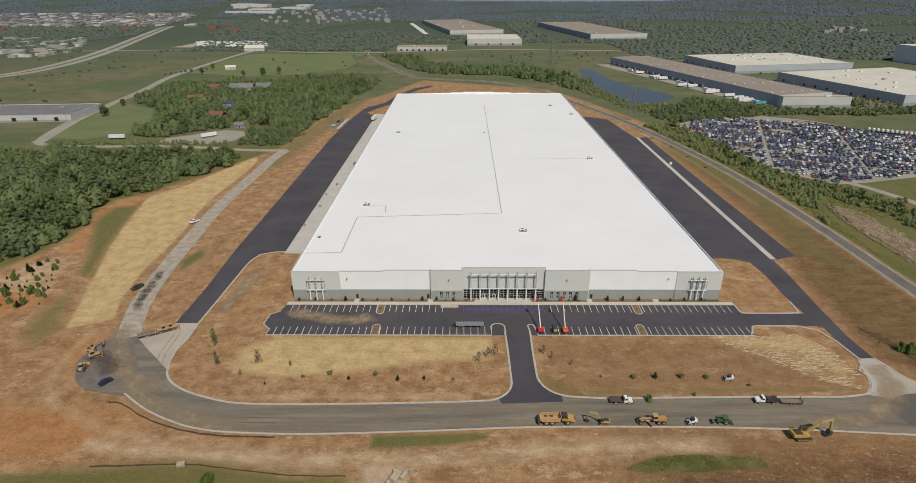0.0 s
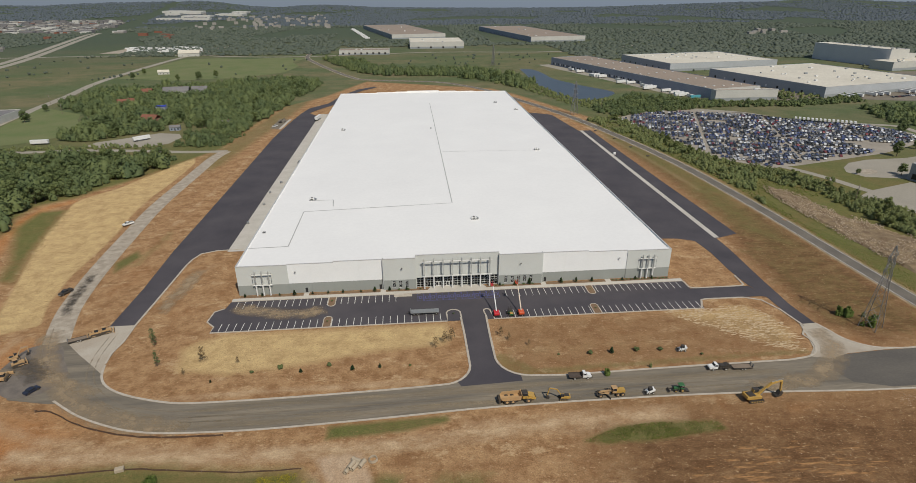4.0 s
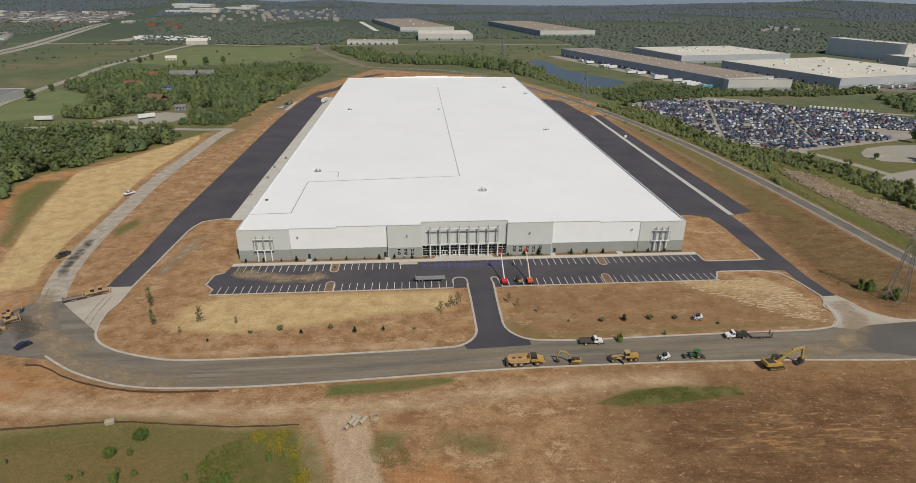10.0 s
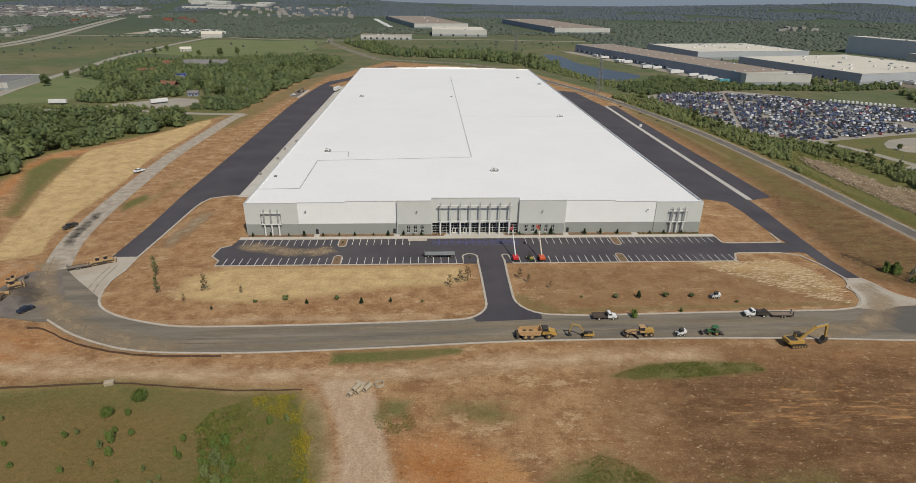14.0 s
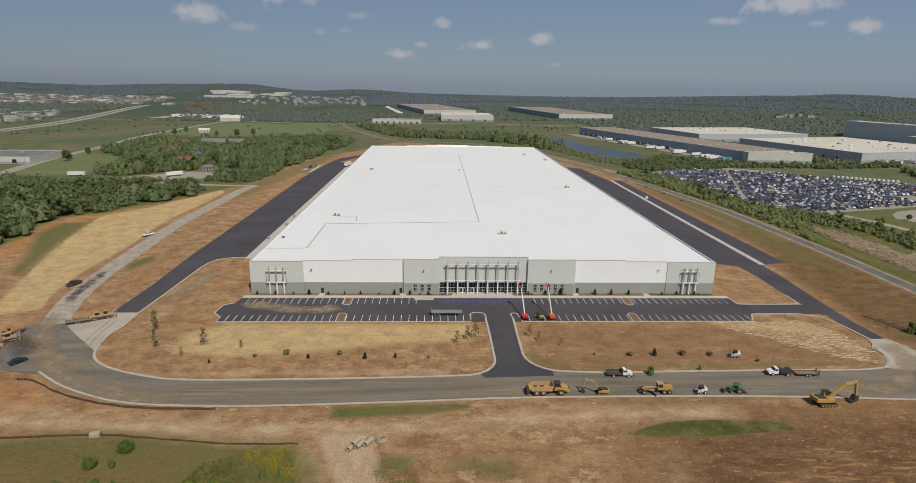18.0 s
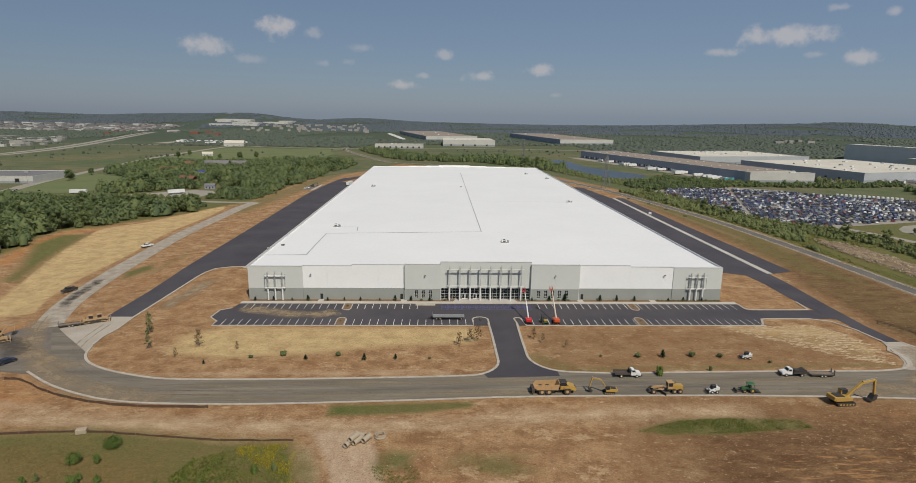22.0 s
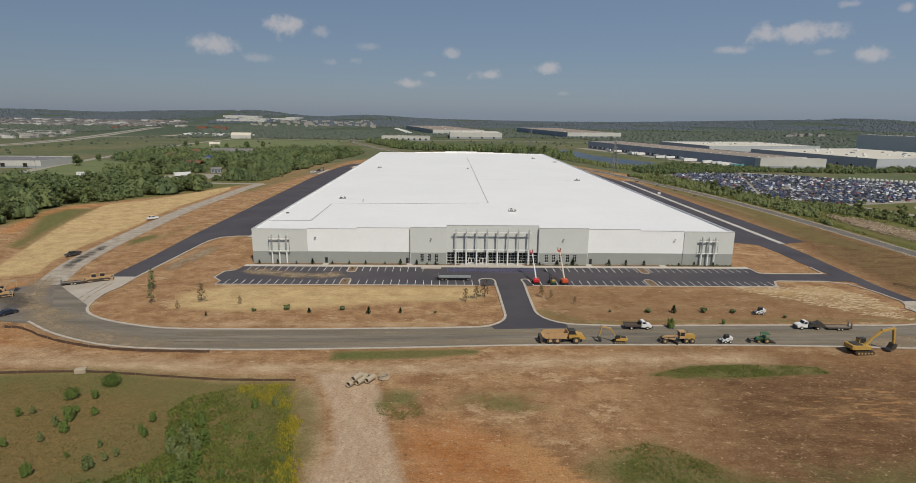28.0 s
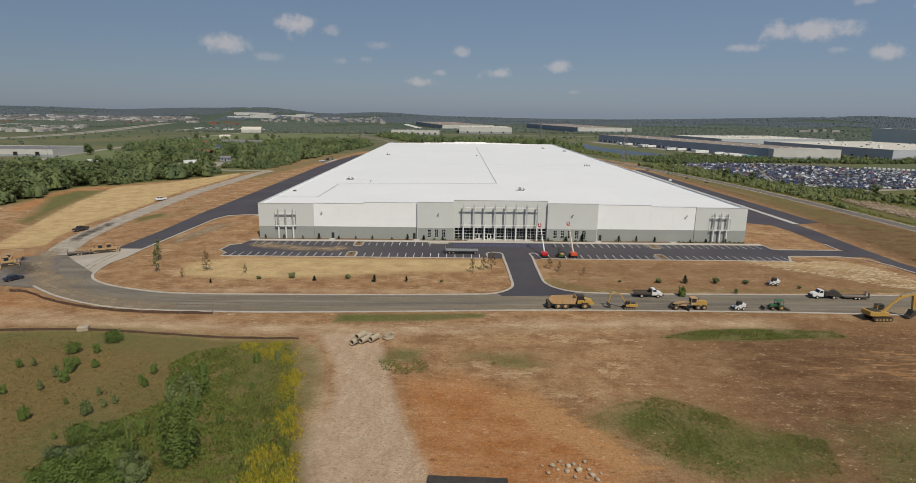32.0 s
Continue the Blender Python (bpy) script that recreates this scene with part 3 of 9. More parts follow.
for key, values in (("grass", grass), ("straw", straw), ("pale", pale), ("red", red), ("wood", wood), ("flower", flower), ("dark_soil", dark_soil), ("smear", smear), ("track", track), ("dry", dry), ("far", field_haze)):
    gm.attributes.new(key, "FLOAT", "POINT").data.foreach_set("value", values.astype(np.float32).ravel())

GROUND = bpy.data.materials.new("site_ground")
GROUND.use_nodes = True
gn, gl = GROUND.node_tree.nodes, GROUND.node_tree.links
g_bsdf = gn["Principled BSDF"]
g_bsdf.inputs["Roughness"].default_value, g_bsdf.inputs["Specular IOR Level"].default_value = 0.95, 0.15
g_pos = gn.new("ShaderNodeNewGeometry").outputs["Position"]


def g_noise(scale, detail=6, rough=0.62, stretch=(1, 1, 1), turn=0.0):
    mp = gn.new("ShaderNodeMapping")
    mp.inputs["Scale"].default_value = stretch
    mp.inputs["Rotation"].default_value = (0, 0, radians(turn))
    gl.new(g_pos, mp.inputs[0])
    n = gn.new("ShaderNodeTexNoise")
    n.inputs["Scale"].default_value, n.inputs["Detail"].default_value, n.inputs["Roughness"].default_value = scale, detail, rough
    gl.new(mp.outputs[0], n.inputs["Vector"])
    return n.outputs[0]


def g_range(v, a, b, c=0.0, d=1.0):
    n = gn.new("ShaderNodeMapRange")
    for k, x in (("From Min", a), ("From Max", b), ("To Min", c), ("To Max", d)):
        n.inputs[k].default_value = x
    gl.new(v, n.inputs["Value"])
    return n.outputs[0]


def g_mix(f, a, b):
    n = gn.new("ShaderNodeMix")
    n.data_type = "RGBA"
    for i, v in ((0, f), (6, a), (7, b)):
        if isinstance(v, tuple):
            n.inputs[i].default_value = (*v, 1)
        else:
            gl.new(v, n.inputs[i])
    return n.outputs[2]


def g_area(key, noise_out, amount=0.9, width=0.16):
    """An area whose edge breaks up along the noise."""
    a = gn.new("ShaderNodeAttribute")
    a.attribute_name = key
    m = gn.new("ShaderNodeMath")
    m.operation = "MULTIPLY_ADD"
    gl.new(noise_out, m.inputs[0])
    m.inputs[1].default_value = amount
    gl.new(a.outputs["Fac"], m.inputs[2])
    return g_range(m.outputs[0], 0.5 + amount * 0.5 - width, 0.5 + amount * 0.5 + width)


n_big, n_mid, n_fine = g_noise(0.035), g_noise(0.16, 12, 0.78), g_noise(0.8, 12, 0.84, (0.6, 1.3, 1), 8)
n_streak = g_noise(0.15, 12, 0.78, (0.7, 1.2, 1), 14)
n_line = g_noise(0.34, 11, 0.78, (0.2, 1.4, 1), 11)
n_rut = g_noise(0.3, 12, 0.76, (1.2, 0.5, 1), -16)
n_grain = g_noise(2.6, 8, 0.8)
n_blade = g_noise(0.55, 5, 0.6, (0.28, 1.5, 1), 38)
n_field = g_noise(0.008, 8, 0.6, (0.7, 1.6, 1), 12)
n_fleck = g_noise(0.75, 10, 0.74, (0.75, 1.25, 1), 10)
n_patch = g_noise(0.11, 12, 0.74, (0.8, 1.15, 1), 9)
soil = g_mix(g_range(n_mid, 0.42, 0.58), (0.252, 0.139, 0.069), (0.395, 0.247, 0.131))
soil = g_mix(g_range(n_big, 0.56, 0.74, 0, 0.45), soil, (0.285, 0.132, 0.056))
soil = g_mix(g_range(n_patch, 0.555, 0.60, 0, 0.75), soil, g_mix(g_range(n_fine, 0.4, 0.6), (0.40, 0.265, 0.145), (0.54, 0.39, 0.235)))
soil = g_mix(g_area("red", n_mid, 1.0, 0.3), soil, g_mix(g_range(n_streak, 0.38, 0.62), (0.33, 0.135, 0.048), (0.45, 0.24, 0.112)))
soil = g_mix(g_area("straw", n_mid, 0.8, 0.2), soil, g_mix(g_range(n_mid, 0.42, 0.66), (0.56, 0.41, 0.210), (0.37, 0.25, 0.125)))
soil = g_mix(g_area("dark_soil", n_mid, 1.0, 0.35), soil, g_mix(g_range(n_streak, 0.42, 0.66), (0.125, 0.066, 0.032), (0.25, 0.150, 0.078)))
soil = g_mix(g_area("smear", n_blade, 1.6, 0.12), soil, (0.43, 0.235, 0.105))
soil = g_mix(g_range(n_line, 0.55, 0.66, 0, 0.3), soil, (0.43, 0.285, 0.16))
soil = g_mix(g_range(n_line, 0.45, 0.34, 0, 0.22), soil, (0.15, 0.078, 0.038))
soil = g_mix(g_range(n_fleck, 0.585, 0.635, 0, 0.7), soil, (0.52, 0.375, 0.23))
soil = g_mix(g_range(n_fleck, 0.41, 0.36, 0, 0.6), soil, (0.12, 0.064, 0.033))
soil = g_mix(g_range(n_fine, 0.55, 0.66, 0, 0.45), soil, (0.45, 0.30, 0.165))
soil = g_mix(g_range(n_fine, 0.45, 0.34, 0, 0.5), soil, (0.14, 0.075, 0.038))
soil = g_mix(g_area("pale", n_mid, 0.9, 0.25), soil, g_mix(g_range(n_streak, 0.40, 0.60), (0.52, 0.385, 0.245), (0.34, 0.215, 0.12)))
soil = g_mix(g_area("track", n_mid, 0.8, 0.22), soil, g_mix(g_range(n_rut, 0.36, 0.64), (0.41, 0.285, 0.185), (0.50, 0.375, 0.26)))
turf = g_mix(g_range(n_mid, 0.35, 0.68), (0.118, 0.124, 0.042), (0.200, 0.172, 0.072))
turf = g_mix(g_range(n_big, 0.46, 0.62, 0, 0.6), turf, (0.205, 0.145, 0.066))
turf = g_mix(g_area("dry", n_patch, 1.0, 0.25), turf, g_mix(n_fine, (0.190, 0.128, 0.052), (0.260, 0.172, 0.080)))
# far turf: green and tan patches, greyed by haze put into their colour
turf = g_mix(g_area("far", n_big, 0.3, 0.5), turf, g_mix(g_range(n_field, 0.40, 0.60), g_mix(g_range(n_big, 0.4, 0.6), (0.092, 0.122, 0.062), (0.125, 0.145, 0.078)), g_mix(g_range(n_big, 0.4, 0.6), (0.140, 0.138, 0.080), (0.205, 0.172, 0.105))))
turf = g_mix(g_range(n_fine, 0.40, 0.66, 0, 0.6), turf, (0.078, 0.098, 0.026))
soil = g_mix(g_area("grass", n_mid, 1.0, 0.3), soil, turf)
soil = g_mix(g_area("flower", n_fine, 0.9, 0.2), soil, (0.42, 0.33, 0.035))
# far forest floor, toned to the haze-tinted distant crowns
soil = g_mix(g_area("wood", n_big, 0.5, 0.3), soil, g_mix(n_mid, (0.060, 0.080, 0.054), (0.080, 0.100, 0.070)))
g_hsv = gn.new("ShaderNodeHueSaturation")
gl.new(g_range(n_grain, 0.30, 0.70, 0.6, 1.4), g_hsv.inputs["Value"])
gl.new(soil, g_hsv.inputs["Color"])
g_hsv.inputs["Saturation"].default_value = 1.03
gl.new(g_hsv.outputs[0], g_bsdf.inputs["Base Color"])
g_bump = gn.new("ShaderNodeBump")
g_bump.inputs["Strength"].default_value, g_bump.inputs["Distance"].default_value = 0.7, 0.5
gl.new(n_fine, g_bump.inputs["Height"])
gl.new(g_bump.outputs[0], g_bsdf.inputs["Normal"])
gm.materials.append(GROUND)
tagged(new("ground", gm), "reddish brown graded soil with straw mulch, rough grass and woodland floor", "ground", kind="structure")

# ---- roads and paving ----
IK_L = smooth_line([(-104.4, 173), (-102.4, 166.4), (-98.4, 161), (-90.9, 156.2), (-80.7, 152.4), (-72.2, 150.5), (-60, 150), (-42, 150.1), (-20, 150.6), (6, 151.6)], 3)[:-1] + arc(8, 161.8, 10, -78, -4, 6) + [(18, 180), (17.8, 192.5)]
IK_R = [(27.6, 192.5), (27.2, 180), (27, 166)] + arc(38, 165, 11, 183, 265, 6) + [(48, 153.2), (90, 154), (126, 154.2), (132, 155)] + arc(131, 165, 10, -70, 20, 6) + [(142.6, 171), (144.4, 174.6)]
OK = smooth_line([(-111.4, 155.2), (-100.3, 147.3), (-88.2, 141.4), (-79.7, 138.7), (-68.5, 137.2), (-45, 136.6), (-10, 138), (24, 139.8), (70, 140), (105, 139), (140, 136.8), (172, 136)], 4)
road_pts = [(-135, 170), (-126, 157), (-113, 154)] + OK[1:] + [(174.5, 153.5), (150, 155), (136, 158)] + IK_R[::-1][7:-3] + [(27.1, 163), (18.2, 163)] + IK_L[::-1][3:] + [(-105, 185), (-107, 190), (-114, 190), (-125, 189), (-133, 186), (-137, 182)]
sheet("front_road", road_pts, 0.03, ASPHALT_OLD, "dusty grey asphalt construction road in front of the warehouse")
sheet("drive_entrance", [(18.1, 190.2), (18.3, 176), (18, 164)] + arc(8, 161.8, 10, -6, -60, 4) + [(14, 150.5), (34, 151.5)] + arc(38, 165, 11, 248, 184, 4) + [(27.3, 178), (27.5, 190.2)], 0.055, ASPHALT_NEW, "new dark asphalt entrance drive")
sheet("concrete_apron_west", [(-114.2, 198.3), (-105.2, 198.4), (-104.6, 187), (-105.6, 179.5), (-104.2, 172), (-102.8, 167.5), (-109.5, 174), (-116.6, 180.6), (-123, 187)], 0.06, DUSTCONC, "pale concrete apron slab at the end of the truck drive")
NOSE_EAST = smooth_line([(150, 175.5), (151.5, 171), (153.7, 164), (159.5, 159), (166, 157.5), (174, 157.2), (184, 159.5), (190.5, 164), (194.8, 169), (197, 177)], 4)
sheet("concrete_apron_east", [(143.8, 175.3)] + NOSE_EAST[:21] + [(160, 156.7), (148, 155.8), (141, 153.6), (134, 155.4), (138.6, 160), (141, 166), (142.4, 171)], 0.06, DUSTCONC, "dusty pale concrete apron slab")
sheet("east_road_patch", [(141, 153.4), (148, 155.6), (160, 156.5), (175.4, 156.8), (175.6, 137.4), (150, 137.6), (139, 141), (137, 147)], 0.046, surf("grey_new_asphalt", (0.088, 0.080, 0.072), (0.125, 0.112, 0.095), 0.1, 3, 0.9, 0.2, 8, contrast=0.7, alongx=0.3), "dark recent asphalt at the road's eastern end")
sheet("concrete_junction", [(175.6, 157)] + NOSE_EAST[22:] + [(197.6, 181), (203, 183), (205, 150), (207, 120), (197, 120), (186, 131), (176, 137)], 0.06, DUSTCONC, "pale concrete junction slab at the public road")

sheet("truck_court_west", [(-114.2, 198.3), (-105, 198.3), (-104.5, 218), (-103.8, 249.5), (-103.1, 256), (-101, 262.5), (-94.5, 265.6), (-89, 265.8), (-89, 599), (-93, 600), (-101, 613), (-95, 630), (-84, 653), (-77, 668), (-70, 715), (-56, 757), (-38, 782), (-43, 790), (-62, 768), (-78, 725), (-88, 669), (-105, 641), (-109.5, 611), (-112, 577), (-114.6, 533), (-115.8, 498), (-115.4, 393), (-115.2, 322), (-115.4, 268), (-113.9, 228)], 0.04, ASPHALT_NEW, "new dark asphalt truck court beside the warehouse")
sheet("side_pad", [(-127, 543), (-118.6, 538.5), (-117, 582), (-126, 585)], 0.03, ASPHALT_OLD, "small dark gravel pad beside the truck court")
sheet("side_pad_slab", [(-118.4, 538), (-116, 537.6), (-114, 582), (-116.8, 583)], 0.05, CONCRETE, "pale concrete strip beside the truck court")
sheet("dock_apron_west", [(-89, 263.5), (-71.7, 263.5), (-71.7, 606), (-89, 606)], 0.07, CONCRETE, "pale concrete dock apron along the warehouse wall")
sheet("truck_court_east", [(128, 258.4), (134, 257.6), (141.2, 253.8), (142.2, 240), (141.2, 222), (141.5, 209), (143.6, 196), (143.8, 175.4), (150, 175.4), (149.2, 190), (150.6, 212), (153.2, 241), (153.6, 256), (167, 261), (166.6, 300), (165.8, 340), (165.2, 410), (164.6, 503), (153.5, 503), (149.5, 545), (147, 577), (131, 589), (122, 590), (122, 258.6)], 0.04, ASPHALT_NEW, "new dark asphalt truck court beside the warehouse")
sheet("dock_apron_east", [(111.4, 258), (122, 258), (122, 590), (111.4, 590)], 0.07, CONCRETE, "pale concrete dock apron along the warehouse wall")
strip("trailer_landing_strip", [(154.2, 257), (154.8, 380), (155.8, 503)], 2.8, 0.055, CONCRETE, "pale concrete landing strip in the asphalt")
sheet("east_connector", [(115, 197.2), (141.7, 197), (144.3, 196), (141.5, 206.2), (116, 206.2)], 0.046, ASPHALT_NEW, "new dark asphalt lane beside the car park")
PUB = smooth_line([(201, 90), (202, 140), (200.8, 224), (200, 301), (192.5, 410), (165, 557), (122, 690), (98, 752), (45, 822), (-45, 852), (-84, 895), (-166, 1105), (-192, 1210), (-196, 1400)], 6)
strip("road_shoulder", PUB, 10.2, 0.02, surf("tan_shoulder", (0.36, 0.27, 0.17), (0.24, 0.19, 0.10), 0.2, 2, 0.95, contrast=0.75), "dry tan shoulder along the public road", "shoulder")
strip("public_road", PUB, 7.8, 0.035, PUBASPHALT, "worn grey two-lane public road with pale edges")
strip("road_edge_line", [tuple(Vector(p) + Vector((0, 0))) for p in ribbon(PUB, 6.6)[0]], 0.22, 0.05, MARK, "pale painted road edge line", "marking")
strip("road_edge_line_far", [tuple(Vector(p) + Vector((0, 0))) for p in ribbon(PUB, 6.6)[1]], 0.22, 0.05, MARK, "pale painted road edge line", "marking")
GRAV = smooth_line([(-128, 188), (-134.4, 207), (-138, 223.6), (-142, 252.7), (-145.2, 288.5), (-148.4, 334), (-148, 393), (-147.4, 440), (-144, 461)], 5)
strip("haul_road", GRAV, 8.8, 0.03, GRAVEL, "pale compacted gravel haul road")
strip("gravel_lane", smooth_line([(-143, 461), (-175, 462), (-215, 470), (-260, 476), (-300, 474), (-345, 478), (-370, 492), (-390, 560), (-394, 596)], 4), 7, 0.02, FARROAD, "pale gravel lane at the wood's edge")
sheet("stone_yard", smooth_line([(-138, 172), (-132, 162), (-125, 157.5), (-117, 160), (-114, 168), (-120, 178), (-126, 187), (-136, 186), (-138, 172)], 4), 0.05, surf("dark_stone", (0.115, 0.10, 0.09), (0.20, 0.17, 0.14), 0.3, 2.5, 0.95, 0.6, 3), "dark stone yard beside the road")
strip("county_road", smooth_line([(-368, 488), (-394, 596), (-415, 760), (-435, 884), (-440, 1100), (-433, 1265), (-410, 1500)], 5), 11, 0.0, FARROAD, "pale two-lane country road")
strip("cross_road", smooth_line([(-900, 1240), (-609, 1268), (-433, 1262), (-348, 1225), (-201, 1203), (60, 1260), (330, 1240), (560, 1380)], 5), 10, 0.02, FARROAD, "pale cross road")
for off in (-11, 11):
    strip("motorway", [tuple(Vector(p) + Vector((off, 0))) for p in smooth_line([(-800, 640), (-720, 840), (-690, 960), (-730, 1200), (-871, 1662), (-1000, 2100), (-1097, 2597)], 5)], 15, 0.04, FARROAD, "pale motorway carriageway")

for name, pts in (("kerb_front_west", IK_L), ("kerb_front_east", IK_R), ("kerb_outer", OK), ("kerb_island_east", [(116, 213), (116, 207.5), (118, 206.4), (136, 206.4)] + arc(138, 208.6, 2.2, -80, 10, 4)[1:] + [(140.8, 216)]),
                  ("kerb_connector", [(113.5, 191), (116, 196.4), (118, 197), (134, 196.8), (140, 194), (143, 186), (144.6, 174)]), ("kerb_east_nose", NOSE_EAST),
                  ("kerb_drive_west", [(-104.6, 174), (-105.4, 179.5), (-104.4, 187), (-104.9, 198), (-104.3, 218), (-103.6, 249.5), (-102.9, 256), (-100.8, 262.2), (-94.3, 265.3), (-82, 266)])):
    strip(name, pts, 0.75 if "outer" not in name else 0.65, 0.0, KERB, "pale concrete kerb", "kerb", 0.16)

# ---- car park ----
sheet("car_park", [(-75, 190), (114, 190), (116, 197.3), (116, 206), (115.5, 213), (-73.5, 213), (-74.5, 207.5), (-78, 205.5), (-78.5, 198), (-75, 194)], 0.05, ASPHALT_NEW, "new dark asphalt car park with white stall lines", "car park")
for name, pts in (("kerb_park_south_west", [(-74.6, 207.6), (-78, 205.4), (-78.6, 198), (-75, 194), (-75.2, 190), (12.5, 190)] + arc(15.2, 195.6, 2.8, 200, 20, 6) + [(18, 192.5)]), ("kerb_park_south_east", [(27.6, 192.5)] + arc(28.4, 196.4, 1.3, 170, 20, 5) + [(30.4, 190), (114, 190)])):
    strip(name, pts, 0.55, 0.0, KERB, "pale concrete kerb round the car park", "kerb", 0.17)
sheet("sidewalk", [(-73.5, 213.1), (116, 213.1), (116, 215.4), (-73.5, 215.4)], 0.13, CONCRETE, "pale concrete footway along the warehouse", "footway")
sheet("entrance_plaza", [(6, 215.2), (31, 215.2), (29, 220), (8, 220)], 0.15, CONCRETE, "pale concrete entrance plaza", "footway")
strip("kerb_park_north", [(-73.5, 213), (116, 213)], 0.4, 0.0, KERB, "pale concrete kerb along the footway", "kerb", 0.16)
for x, w in ((-44.2, 2.2), (-12.6, 2.2), (55.6, 2.2), (84, 2.4)):
    sheet("door_path", [(x - w / 2, 215.3), (x + w / 2, 215.3), (x + w / 2, 218), (x - w / 2, 218)], 0.12, CONCRETE, "pale concrete path to a side door", "footway")


def stall_mesh(length):
    bm = bmesh.new()
    bx(bm, -0.09, 0.09, 0, length, 0, 0.012)
    me = bpy.data.meshes.new("stall_line")
    bm.to_mesh(me)
    bm.free()
    me.materials.append(MARK)
    return me


stall = stall_mesh(5.6)
STEP = 2.75
low_x = [-72.5 + STEP * i for i in range(31)] + [30.6 + STEP * i for i in range(31)]
top_x = [-70.5 + STEP * i for i in range(24)] + [38.2 + STEP * i for i in range(28)]
for xs, y in ((low_x, 190.3), (top_x, 207.0)):
    for x in xs:
        if any(abs(x - i) < 1.6 for i in ((-33, 71.4) if y < 200 else (-33, 74.0))):
            continue
        ob = tagged(new("stall_line", stall), "white painted parking stall line", "marking", "parking stall lines", "structure")
        ob.location = (x, y, 0.056)
for i in range(13):
    x = 1.6 + 2.6 * i
    bm = bmesh.new()
    for a, b, c, d in ((x, x + 0.15, 206.4, 212.4), (x + 2.3, x + 2.45, 206.4, 212.4), (x, x + 2.45, 206.4, 206.55), (x + 0.5, x + 1.9, 208.2, 208.5), (x + 0.5, x + 1.9, 210.2, 210.5), (x + 0.5, x + 0.8, 208.2, 210.5), (x + 1.6, x + 1.9, 208.2, 210.5)):
        bx(bm, a, b, c, d, 0.05, 0.064)
    tagged(part("accessible_bay_marking", bm, BLUEMARK), "blue painted accessible bay marking", "marking", "accessible bays", "structure")
SOILBED = surf("bed_mulch", (0.16, 0.095, 0.055), (0.22, 0.15, 0.09), 0.5, 5, 0.95, 0.6, 5)


def island(x, y0, y1, w, tip):
    """A kerbed island with a rounded nose."""
    r = w / 2
    pts = [(x - r, y0), (x - r, y1 - r)] + arc(x, y1 - r, r, 180, 0, 8) + [(x + r, y0)]
    if not tip:
        pts = [(px, y0 + y1 - py) for px, py in pts]
    strip("island_kerb", pts, 0.35, 0.03, KERB, "pale kerb round a planted parking island", "kerb", 0.17)
    sheet("island_bed", pts, 0.14, SOILBED, "brown mulched bed in a parking island", "planting bed")


island(-33, 190.2, 197.6, 3.0, True)
island(71.4, 190.2, 197.6, 3.0, True)
island(-33, 205.6, 213, 3.0, False)
island(74, 205.6, 213, 3.0, False)
sheet("entry_planter_west", [(-8, 210.6), (-0.6, 210.6), (-0.6, 213), (-8, 213)], 0.12, KERB, "pale concrete pad beside the footway", "footway")
sheet("bed_front_west", [(-71, 215.5), (5.8, 215.5), (7.8, 217.6), (-71, 217.6)], 0.06, SOILBED, "brown mulched planting bed at the wall's foot", "planting bed")
sheet("bed_front_east", [(31.2, 215.5), (111, 215.5), (111, 217.6), (29.2, 217.6)], 0.06, SOILBED, "brown mulched planting bed at the wall's foot", "planting bed")
SAND = surf("washed_sand", (0.36, 0.29, 0.19), (0.28, 0.21, 0.13), 0.3, 4, 0.95)
sheet("pond", smooth_line([(186, 958), (204, 946), (211, 900), (213, 834), (236, 764), (258, 712), (240, 678), (203, 649), (190, 638), (181, 664), (183, 734), (177, 790), (182, 886), (186, 958)], 3), 0.02, WATER, "calm grey-blue retention pond", "water")


